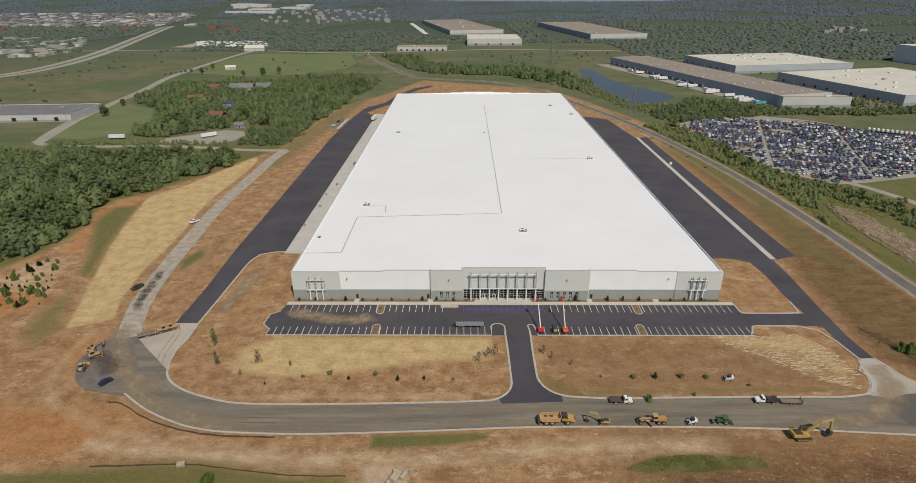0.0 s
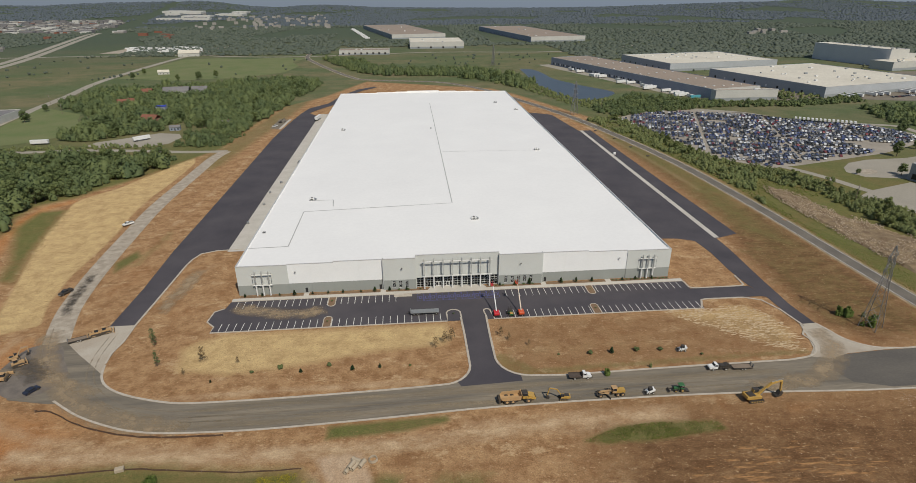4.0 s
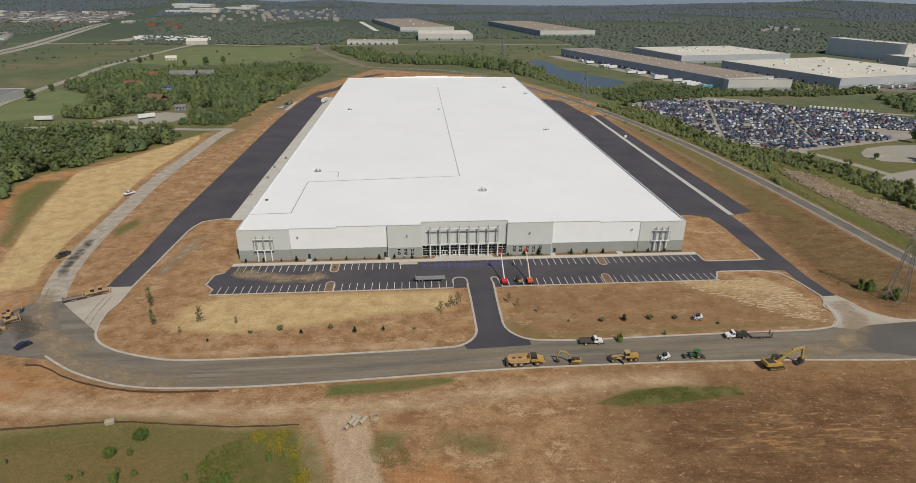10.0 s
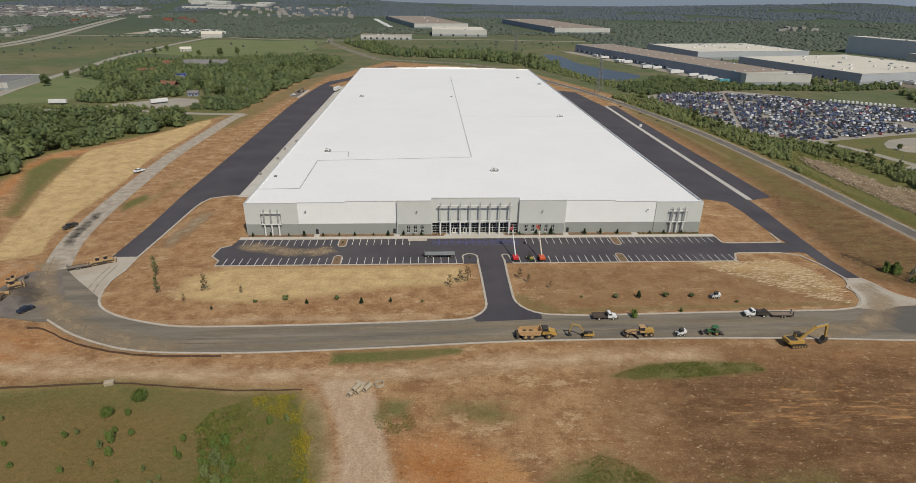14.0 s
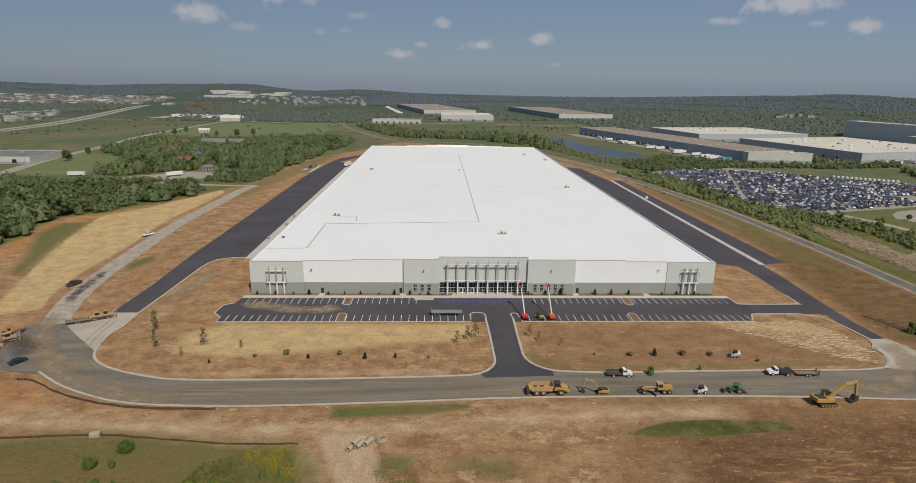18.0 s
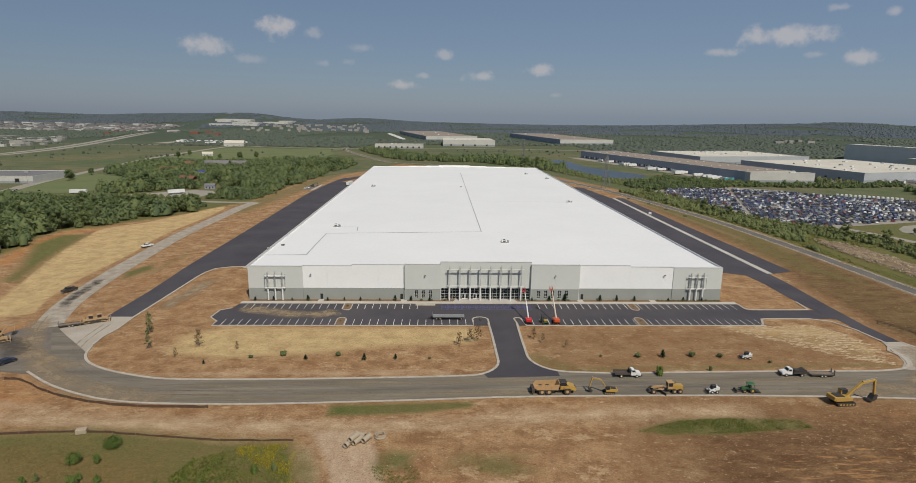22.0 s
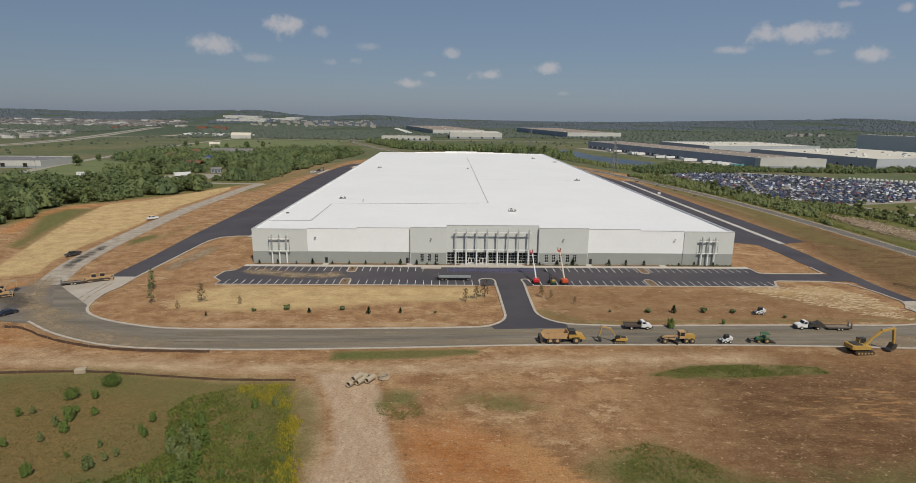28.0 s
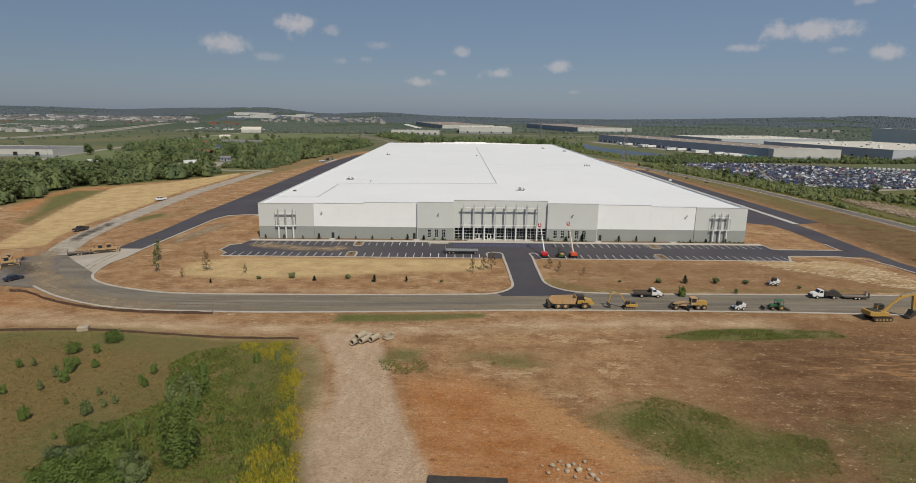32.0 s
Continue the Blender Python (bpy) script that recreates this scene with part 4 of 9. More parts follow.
def dusty(name, colour, cover, scale, stretch=(1, 1, 1)):
    """Thin dust or mud lying in broken patches, bare between them."""
    m = surf(name, colour, tuple(v * 0.82 for v in colour), 0.3, 3, 0.95)
    n, l = m.node_tree.nodes, m.node_tree.links
    co, mp, nz, mr, tr, mx = (n.new(k) for k in ("ShaderNodeNewGeometry", "ShaderNodeMapping", "ShaderNodeTexNoise", "ShaderNodeMapRange", "ShaderNodeBsdfTransparent", "ShaderNodeMixShader"))
    mp.inputs["Scale"].default_value = stretch
    nz.inputs["Scale"].default_value, nz.inputs["Detail"].default_value, nz.inputs["Roughness"].default_value = scale, 9, 0.7
    l.new(co.outputs["Position"], mp.inputs[0])
    l.new(mp.outputs[0], nz.inputs["Vector"])
    at = n.new("ShaderNodeAttribute")
    at.attribute_name = "cover"
    ad, sc = n.new("ShaderNodeMath"), n.new("ShaderNodeMath")
    ad.operation, sc.operation = "MULTIPLY_ADD", "MULTIPLY"
    l.new(at.outputs["Fac"], sc.inputs[0])
    sc.inputs[1].default_value = 0.45
    l.new(nz.outputs[0], ad.inputs[0])
    ad.inputs[1].default_value = 1.8
    l.new(sc.outputs[0], ad.inputs[2])
    mr.inputs["From Min"].default_value, mr.inputs["From Max"].default_value, mr.inputs["To Max"].default_value = 1.62 - 0.5 * cover - 0.34, 1.62 - 0.5 * cover + 0.34, 0.85
    l.new(ad.outputs[0], mr.inputs["Value"])
    l.new(mr.outputs[0], mx.inputs[0])
    l.new(tr.outputs[0], mx.inputs[1])
    l.new(n["Principled BSDF"].outputs[0], mx.inputs[2])
    l.new(mx.outputs[0], n["Material Output"].inputs[0])
    return m


def dust_strip(name, pts, width, z, material, label):
    """A strip of dust whose cover thins out to its edges."""
    line = smooth_line(pts, 6)
    bm = bmesh.new()
    lay = bm.verts.layers.float.new("cover")
    cols = [(-0.5, 0.0), (-0.25, 0.75), (0.0, 1.0), (0.25, 0.75), (0.5, 0.0)]
    prev = None
    for i, p in enumerate(line):
        a, b = Vector(line[max(i - 1, 0)]), Vector(line[min(i + 1, len(line) - 1)])
        d = (b - a).normalized()
        n = Vector((-d.y, d.x))
        row = []
        for o, c in cols:
            q = Vector(p) + n * o * width
            v_ = bm.verts.new((q.x, q.y, z))
            v_[lay] = c * min(1.0, i / 2, (len(line) - 1 - i) / 2)
            row.append(v_)
        if prev:
            for k in range(4):
                bm.faces.new((prev[k], prev[k + 1], row[k + 1], row[k]))
        prev = row
    return structure(name, bm, material, label, "dust")


DUST = dusty("pale_brown_dust", (0.38, 0.285, 0.18), 0.8, 0.16)
DUSTDARK = dusty("dark_damp_mud", (0.10, 0.085, 0.07), 0.75, 0.3)
DUSTSTREAK = dusty("streaked_road_dust", (0.34, 0.27, 0.18), 0.42, 0.25, (0.12, 1.3, 1))
dust_strip("junction_dust", [(-134, 196), (-127, 180), (-116, 165), (-102, 152), (-86, 143), (-66, 139)], 9, 0.064, DUST, "pale dust spread by tyres over the junction")
dust_strip("junction_dust", [(-138, 172), (-124, 171), (-112, 164), (-100, 157)], 5, 0.066, DUST, "pale dust spread by tyres over the junction")
dust_strip("junction_mud", [(-136, 178), (-128, 173), (-121, 166)], 9, 0.068, DUSTDARK, "dark stone dust trodden over the junction")
dust_strip("road_dust", [(-90, 142), (-60, 139.6), (-20, 140.4), (30, 142), (90, 142.2), (130, 141)], 4.5, 0.066, DUSTSTREAK, "streaks of dust along the road's edge")
dust_strip("road_dust", [(-70, 147), (-20, 147.6), (30, 148.6), (90, 149), (124, 149)], 5, 0.067, DUSTSTREAK, "streaks of dust along the road's edge")
dust_strip("crossing_dust", [(104, 140.5), (126, 144), (138, 150), (146, 160), (147, 172)], 9, 0.072, DUST, "pale dust carried over the eastern crossing")
dust_strip("haul_mud", [(-135.6, 208), (-139.4, 225), (-141.6, 245)], 5, 0.04, DUSTDARK, "dark wet tyre marks on the haul road")
dust_strip("lot_silt", [(-72, 209), (-60, 204), (-46, 201), (-34, 203)], 9, 0.07, DUST, "dried silt fanning over the stalls")
dust_strip("straw_spill", [(-96, 246), (-97, 225), (-100, 206)], 8, 0.02, DUST, "pale dry soil on the bank")

def tyre_track(pts, material, label, gauge=2.1, wide=0.75, z=0.01):
    for side in ribbon(smooth_line(pts, 4), gauge):
        dust_strip("tyre_track", side, wide, z, material, label)


for pts in ([(-136, 200), (-128, 181), (-114, 164), (-98, 152), (-80, 144), (-50, 142)], [(-110, 192), (-109, 176), (-104, 163), (-92, 152), (-74, 146), (-40, 144)], [(-70, 142.5), (0, 143.4), (70, 144.4), (128, 144)]):
    tyre_track(pts, DUSTSTREAK, "faint dusty tyre track on grey asphalt", z=0.074)
MEADOW = surf("green_meadow", (0.115, 0.150, 0.050), (0.165, 0.170, 0.075), 0.03, 0.8, 0.95, contrast=0.7)
sheet("meadow", [(-366, 502), (-334, 500), (-310, 514), (-302, 540), (-306, 566), (-326, 602), (-338, 632), (-362, 650), (-392, 672), (-404, 690), (-394, 640), (-384, 585), (-376, 540)], 0.02, MEADOW, "bright green meadow beside the country road", "meadow")
sheet("north_meadow", [(-424, 915), (-380, 902), (-330, 880), (-296, 892), (-240, 900), (-222, 925), (-190, 960), (-182, 1040), (-205, 1110), (-186, 1180), (-240, 1192), (-300, 1170), (-360, 1195), (-420, 1180), (-428, 1040)], 0.02, MEADOW, "green hay meadow beyond the wood", "meadow")
sheet("wood_yard", [(-264, 490), (-250, 484), (-216, 482), (-199, 492), (-196, 514), (-203, 529), (-222, 533), (-236, 521), (-249, 512), (-262, 503)], 0.015, FARROAD, "pale gravel yard among trees", "yard")

# ---- the warehouse ----
WX0, WX1, WY0, WY1, ROOF = -71.6, 111.3, 218.0, 653.0, 12.55
hall = thing("warehouse", pose(0, 0, 0), "huge new grey and white panel warehouse with flat white roof", "warehouse")


def wall_xz(bm, x0, x1, z0, z1, y0, y1, holes=()):
    """A wall in the x-z plane with openings through it."""
    xs = sorted({x0, x1, *[min(max(v, x0), x1) for h in holes for v in h[:2]]})
    zs = sorted({z0, z1, *[min(max(v, z0), z1) for h in holes for v in h[2:]]})
    for a, b in zip(xs, xs[1:]):
        run = None
        for c, d in zip(zs, zs[1:]):
            if any(h[0] <= (a + b) / 2 <= h[1] and h[2] <= (c + d) / 2 <= h[3] for h in holes):
                if run:
                    bx(bm, a, b, y0, y1, *run)
                run = None
            else:
                run = (run[0], d) if run else (c, d)
        if run:
            bx(bm, a, b, y0, y1, *run)
    return bm


WINDOWS = [-8.6, -5.9, -3.2, 38.7, 41.4, 44.1, 46.8, 49.5]
holes = [(x, x + 1.35, 0.9, 4.0) for x in WINDOWS] + [(1.6, 36.0, 0.15, 4.55)]
doors = [-44.2, -13.6, 56.6]
holes += [(x - 0.55, x + 0.55, 0.1, 2.25) for x in doors]
BAND = 4.55
# x0, x1, top, face, upper paint
SECTIONS = [(-71.6, -51.1, 13.1, 218.0, PANELGREY), (-51.1, -32.4, 13.25, 218.25, PANELWHITE), (-32.4, -12.2, 13.75, 218.25, PANELWHITE), (-12.2, 1.3, 14.2, 217.2, PANELGREY),
            (1.3, 36.4, 14.9, 218.4, PANELGREY), (36.4, 54.9, 14.2, 217.2, PANELGREY), (54.9, 75.0, 13.75, 218.25, PANELWHITE), (75.0, 92.0, 13.25, 218.25, PANELWHITE), (92.0, 111.3, 13.1, 218.0, PANELGREY)]
for x0, x1, top, face, paint in SECTIONS:
    joints = max(1, round((x1 - x0) / 9.2))
    for k in range(joints):
        a, b = x0 + (x1 - x0) * k / joints, x0 + (x1 - x0) * (k + 1) / joints
        e = 0.006
        hs = [h for h in holes if h[1] > a and h[0] < b]
        bm = bmesh.new()
        wall_xz(bm, a + e, b - e, 0, BAND, face, face + 0.35, hs)
        part("wall_base_panel", bm, PANELDARK, hall, "mid-grey painted concrete panel")
        bm = bmesh.new()
        wall_xz(bm, a + e, b - e, BAND, top, face - 0.012, face + 0.35)
        part("wall_panel", bm, paint, hall)
    bm = bmesh.new()
    bx(bm, x0 - 0.02, x1 + 0.02, face - 0.08, face + 0.45, top, top + 0.12)
    part("coping", bm, COPING, hall, "pale metal coping")
    bm = bmesh.new()
    bx(bm, x0, x1, face + 0.35, face + 2.0, 11.6, top - 0.02)
    part("parapet_back", bm, ROOFWHITE, hall)
for x in (-12.2, 1.3, 36.4, 54.9):
    bm = bmesh.new()
    bx(bm, x - 0.17, x + 0.17, 217.21, 218.75, 0, 14.18)
    part("return_wall", bm, PANELGREY, hall)
bm = bmesh.new()
for xa in (WX0, WX1 - 0.35):
    bx(bm, xa, xa + 0.35, WY0 + 0.36, WY1 - 0.36, 0, 13.1)
bx(bm, WX0, WX1, WY1 - 0.35, WY1, 0, 13.0)
part("side_wall", bm, PANELWHITE, hall)
for xa in (WX0 - 0.06, WX1 - 0.41):
    bm = bmesh.new()
    bx(bm, xa, xa + 0.47, WY0 + 0.5, WY1, 13.1, 13.22)
    part("side_coping", bm, COPING, hall)
for x0, x1, top, face, paint in SECTIONS:
    bm = bmesh.new()
    bx(bm, x0, x1, WY1 - 0.9, WY1 - 0.36, ROOF, top)
    part("rear_parapet", bm, ROOFWHITE, hall)
# roof with a slight fall to both long sides
bm = bmesh.new()
xm = (WX0 + WX1) / 2
NX, NY = 14, 30
gridv = [[bm.verts.new((WX0 + 0.35 + (WX1 - WX0 - 0.7) * i / NX, WY0 + 1.8 + (WY1 - WY0 - 2.4) * j / NY, ROOF + 0.5 * (1 - abs(2 * i / NX - 1)) + 0.02 * ((i * 7 + j * 3) % 5))) for i in range(NX + 1)] for j in range(NY + 1)]
for j in range(NY):
    for i in range(NX):
        bm.faces.new((gridv[j][i], gridv[j][i + 1], gridv[j + 1][i + 1], gridv[j + 1][i]))
part("roof", bm, ROOFWHITE, hall, "white single-ply roof membrane", smooth=True)
bm = bmesh.new()
bx(bm, WX0 + 0.4, WX1 - 0.4, WY0 + 2.2, WY1 - 1, -0.02, 0.08)
part("slab", bm, CONCRETE, hall)


def roof_z(x):
    return ROOF + 0.5 * (1 - abs(2 * (x - WX0) / (WX1 - WX0) - 1)) + 0.09


for a, b in (((-71, 237.5), (-54, 238)), ((-54, 238), (-54, 281.5)), ((-54, 281.5), (22, 286)), ((22, 286), (23, 584)), ((23, 392), (87, 391)), ((-41, 298), (-40, 288)), ((-50, 298), (-41, 298))):
    bm = bmesh.new()
    w = 0.22 if abs(a[0] - 23) > 2 or b[0] < 30 else 0.1
    d = (Vector(b) - Vector(a)).normalized()
    n = Vector((-d.y, d.x)) * w
    vs = []
    for p in (a, b):
        for s in (-1, 1):
            vs.append((p[0] + s * n.x, p[1] + s * n.y))
    steps = 14
    prev = None
    for k in range(steps + 1):
        t = k / steps
        row = []
        for s in (-1, 1):
            x, y = a[0] + (b[0] - a[0]) * t + s * n.x, a[1] + (b[1] - a[1]) * t + s * n.y
            row.append(bm.verts.new((x, y, roof_z(x) + 0.02)))
        if prev:
            bm.faces.new((prev[0], prev[1], row[1], row[0]))
        prev = row
    part("roof_joint", bm, ROOFSEAM, hall, "grey roof expansion joint")

# rooftop plant
def roof_unit(x, y, s=1.0):
    z = roof_z(x)
    u = thing("rooftop_unit", pose(x, y, z - 0.05), "white rooftop air unit on a low kerb on the white roof", "rooftop unit", "rooftop units")
    bm = bmesh.new()
    bx(bm, -1.9 * s, 1.9 * s, -1.2 * s, 1.2 * s, 0, 0.35)
    part("base", bm, FRAMEGREY, u)
    bm = bevelled(bx(bmesh.new(), -1.8 * s, 1.1 * s, -1.1 * s, 1.1 * s, 0.36, 1.55 * s), 0.06)
    part("casing", bm, FRAMEWHITE, u)
    bm = bx(bmesh.new(), -1.2 * s, 0.4 * s, -1.16 * s, -1.1 * s, 0.55, 1.25 * s)
    part("grille", bm, SEAM, u, "dark louvred grille")
    bm = prism(bmesh.new(), [(1.12 * s, 0.36), (2.3 * s, 0.36), (2.3 * s, 0.7), (1.12 * s, 1.4 * s)], -0.9 * s, 0.9 * s)
    part("hood", bm, STEEL, u)
    bm = tube(bmesh.new(), (-0.4 * s, 0, 1.56 * s), (-0.4 * s, 0, 1.75 * s), 0.55 * s, n=14)
    part("fan_housing", bm, DARKMETAL, u)
    bm = bx(bmesh.new(), -2.6 * s, 2.8 * s, -2.0 * s, 2.0 * s, -0.03, 0.06)
    part("walk_pad", bm, ROOFWHITE, u)


for x, y in ((-52, 299), (31, 262), (-52, 469), (90, 391), (89, 581), (103, 541)):
    roof_unit(x, y, 0.85)
for x, y in ((19, 467), (-68, 255)):
    h = thing("roof_hatch", pose(x, y, roof_z(x) - 0.03), "small grey roof hatch on the white roof", "roof hatch", "roof hatches")
    part("curb", bx(bmesh.new(), -0.6, 0.6, -0.5, 0.5, 0, 0.4), FRAMEGREY, h)
    part("cover", bevelled(bx(bmesh.new(), -0.68, 0.68, -0.58, 0.58, 0.41, 0.52), 0.03), SEAM, h)

# windows of the office wings
for x in WINDOWS:
    w = thing("window", pose(x, 217.2, 0), "dark gridded office window in the grey base wall", "window", "office windows")
    bm = bmesh.new()
    for a, b, c, d in ((0, 1.35, 0.9, 0.98), (0, 1.35, 3.92, 4.0), (0, 0.05, 0.98, 3.92), (1.30, 1.35, 0.98, 3.92), (0.66, 0.71, 0.98, 3.92)):
        bx(bm, a, b, 0.08, 0.2, c, d)
    part("frame", bm, FRAMEWHITE, w)
    for k in range(1, 5):
        z = 0.98 + 2.94 * k / 5
        part("glazing_bar", bx(bmesh.new(), 0.05, 1.30, 0.09, 0.19, z - 0.025, z + 0.025), FRAMEWHITE, w)
    for k in range(5):
        z0 = 0.98 + 2.94 * k / 5
        for a, b in ((0.05, 0.66), (0.71, 1.30)):
            part("pane", bx(bmesh.new(), a, b, 0.13, 0.15, z0 + 0.035, z0 + 0.588 - 0.035), GLASS, w)
    # Added dark sheet in place of the room's shade behind each window.
    part("blind_box", bx(bmesh.new(), -0.3, 1.65, 0.9, 0.95, 0.6, 4.3), DOORDARK, w, "dark sheet standing in for the unlit room behind the glass")

# glazed entrance
g = thing("entrance_glazing", pose(0, 218.4, 0), "dark glazed entrance wall with white mullions and two pairs of doors", "glazed wall")
cols = [1.6 + 34.4 * k / 24 for k in range(25)]
for k, x in enumerate(cols):
    part("mullion", bx(bmesh.new(), x - 0.035, x + 0.035, 0.05, 0.25, 0.15, 4.55), FRAMEWHITE, g)
for z in (0.2, 1.25, 2.3, 3.4, 4.5):
    part("transom", bx(bmesh.new(), 1.6, 36.0, 0.07, 0.23, z - 0.04, z + 0.04), FRAMEWHITE, g)
for a, b in zip(cols, cols[1:]):
    for c, d in ((0.25, 1.2), (1.3, 2.25), (2.35, 3.35), (3.45, 4.45)):
        part("pane", bx(bmesh.new(), a + 0.05, b - 0.05, 0.13, 0.15, c, d), GLASS, g)
for x in (10.2, 11.5, 14.6, 15.9):
    dr = part("entrance_door", wall_xz(bmesh.new(), x - 0.6, x + 0.6, 0.16, 2.3, -0.03, 0.04, [(x - 0.45, x + 0.45, 0.5, 2.1)]), FRAMEWHITE, g, "white framed glass door")
    part("door_glass", bx(bmesh.new(), x - 0.45, x + 0.45, 0.0, 0.02, 0.5, 2.1), GLASS, dr)
part("lobby_back", bx(bmesh.new(), 1.0, 36.6, 6.0, 6.2, 0.1, 5.0), PANELDARK, g, "dim lobby wall")
part("lobby_ceiling", bx(bmesh.new(), 1.0, 36.6, 0.4, 6.0, 4.7, 4.9), PANELDARK, g)

# side doors
for x in doors:
    f = 218.25 if x < -20 or x > 50 else 217.2
    if x == -13.6:
        f = 218.25
    d = thing("side_door", pose(x, f, 0.1), "dark steel side door in the grey base wall", "door", "side doors")
    part("leaf", bx(bmesh.new(), -0.5, 0.5, 0.1, 0.16, 0.02, 2.1), DOORDARK, d)
    fr = bmesh.new()
    for a, b, c, e in ((-0.55, -0.5, 0, 2.15), (0.5, 0.55, 0, 2.15), (-0.5, 0.5, 2.1, 2.15)):
        bx(fr, a, b, 0.06, 0.2, c, e)
    part("frame", fr, FRAMEGREY, d)
    part("handle", tube(bmesh.new(), (0.38, 0.05, 1.0), (0.38, 0.05, 1.15), 0.02, n=6), STEEL, d)


# entrance colonnade: white columns carrying two trellis beams
def fin_column(parent, x, y, h, low):
    base = tube(bmesh.new(), (x, y, 0.12), (x, y, low), 0.30, n=14)
    part("column", base, FRAMEWHITE, parent, smooth=False)
    bm = bmesh.new()
    bx(bm, x - 0.22, x - 0.08, y - 0.25, y + 0.25, low, h - 0.6)
    bx(bm, x + 0.08, x + 0.22, y - 0.25, y + 0.25, low, h - 0.6)
    part("upper_post", bm, FRAMELIGHT, parent, "light grey steel twin post")
    part("cap", prism(bmesh.new(), [(x - 0.2, h - 0.6), (x + 0.2, h - 0.6), (x + 0.06, h), (x - 0.06, h)], y - 0.2, y + 0.2), FRAMELIGHT, parent)
    part("collar", bx(bmesh.new(), x - 0.42, x + 0.42, y - 0.42, y + 0.42, low - 0.16, low + 0.16), FRAMEWHITE, parent)


porch = thing("entrance_colonnade", pose(0, 0, 0), "row of eight slim white columns with trellis beams before the entrance", "colonnade")
px = [4.8 + 3.93 * k for k in range(8)]
py = [216.7 for k in range(8)]
for x, y in zip(px, py):
    fin_column(porch, x, y, 14.0, 5.9)
for z, t in ((12.5, 0.16), (5.9, 0.14)):
    for k in range(7):
        part("beam", bx(bmesh.new(), px[k] + 0.25, px[k + 1] - 0.25, py[0] - 0.18, py[0] + 0.18, z - t, z + t), FRAMEWHITE, porch)
    for k in range(8):
        part("bracket", bx(bmesh.new(), px[k] - 0.1, px[k] + 0.1, py[k] + 0.3, 218.35, z - 0.12, z + 0.12), FRAMELIGHT, porch)
    for s, xx in ((-1, px[0]), (1, px[-1])):
        part("beam_end", bx(bmesh.new(), min(xx, xx + s * 1.0), max(xx, xx + s * 1.0), py[0] - 0.18, py[0] + 0.18, z - t, z + t), FRAMEWHITE, porch)
for name, cxs in (("west", (-64.1, -61.4, -58.7)), ("east", (98.7, 101.2, 103.7))):
    t = thing("corner_trellis", pose(0, 0, 0), "three white columns with trellis bars against the grey corner wall", "trellis", "corner trellises")
    for x in cxs:
        fin_column(t, x, 217.1, 11.3, 4.9)
    for z in (9.6, 4.9):
        part("beam", bx(bmesh.new(), cxs[0] - 1.2, cxs[-1] + 1.2, 216.9, 217.3, z - 0.14, z + 0.14), FRAMEWHITE, t)
        for x in cxs:
            part("bracket", bx(bmesh.new(), x - 0.1, x + 0.1, 217.32, 217.95, z - 0.1, z + 0.1), FRAMELIGHT, t)
    for s in (-1, 1):
        xx = cxs[0] - 1.1 if s < 0 else cxs[-1] + 1.1
        part("side_post", tube(bmesh.new(), (xx, 217.1, 4.0), (xx, 217.1, 10.4), 0.06, n=6), FRAMEGREY, t)
for x, f in ((-48, 218.25), (-4.5, 217.2), (45.5, 217.2), (88.5, 218.25)):
    wl_ = thing("wall_light", pose(x, f, 9.6), "small grey wall-mounted floodlight high on the panel wall", "wall light", "wall lights")
    part("arm", tube(bmesh.new(), (0, 0.02, 0), (0, -0.5, 0.45), 0.05, n=6), FRAMEGREY, wl_)
    part("head", prism(bmesh.new(), [(-0.3, 0.35), (0.3, 0.35), (0.22, 0.62), (-0.22, 0.62)], -0.85, -0.45), FRAMEGREY, wl_)

# ---- trees ----
rng = np.random.RandomState(11)


def lump(bm, c, r, rnd, flat=0.8):
    """A rough clump of foliage."""
    ret = bmesh.ops.create_icosphere(bm, subdivisions=1, radius=1.0)
    for v in ret["verts"]:
        j = rnd.uniform(0.72, 1.25)
        v.co = Vector(c) + Vector((v.co.x * r * j, v.co.y * r * j, v.co.z * r * flat * j))


def leaf_quads(bm, c, r, n, size, rnd, flat=0.8):
    for _ in range(n):
        d = Vector((rnd.gauss(0, 1), rnd.gauss(0, 1), rnd.gauss(0.25, 0.9))).normalized()
        p = Vector(c) + Vector((d.x * r, d.y * r, d.z * r * flat)) * rnd.uniform(0.85, 1.28)
        u = d.cross(Vector((rnd.uniform(-1, 1), rnd.uniform(-1, 1), rnd.uniform(-1, 1)))).normalized()
        w = (d * rnd.uniform(-0.35, 0.35) + u.cross(d)).normalized()
        s = size * rnd.uniform(0.6, 1.3)
        bm.faces.new([bm.verts.new(p + u * a * s + w * b * s) for a, b in ((-0.5, -0.35), (0.5, -0.3), (0.45, 0.4), (-0.4, 0.45))])


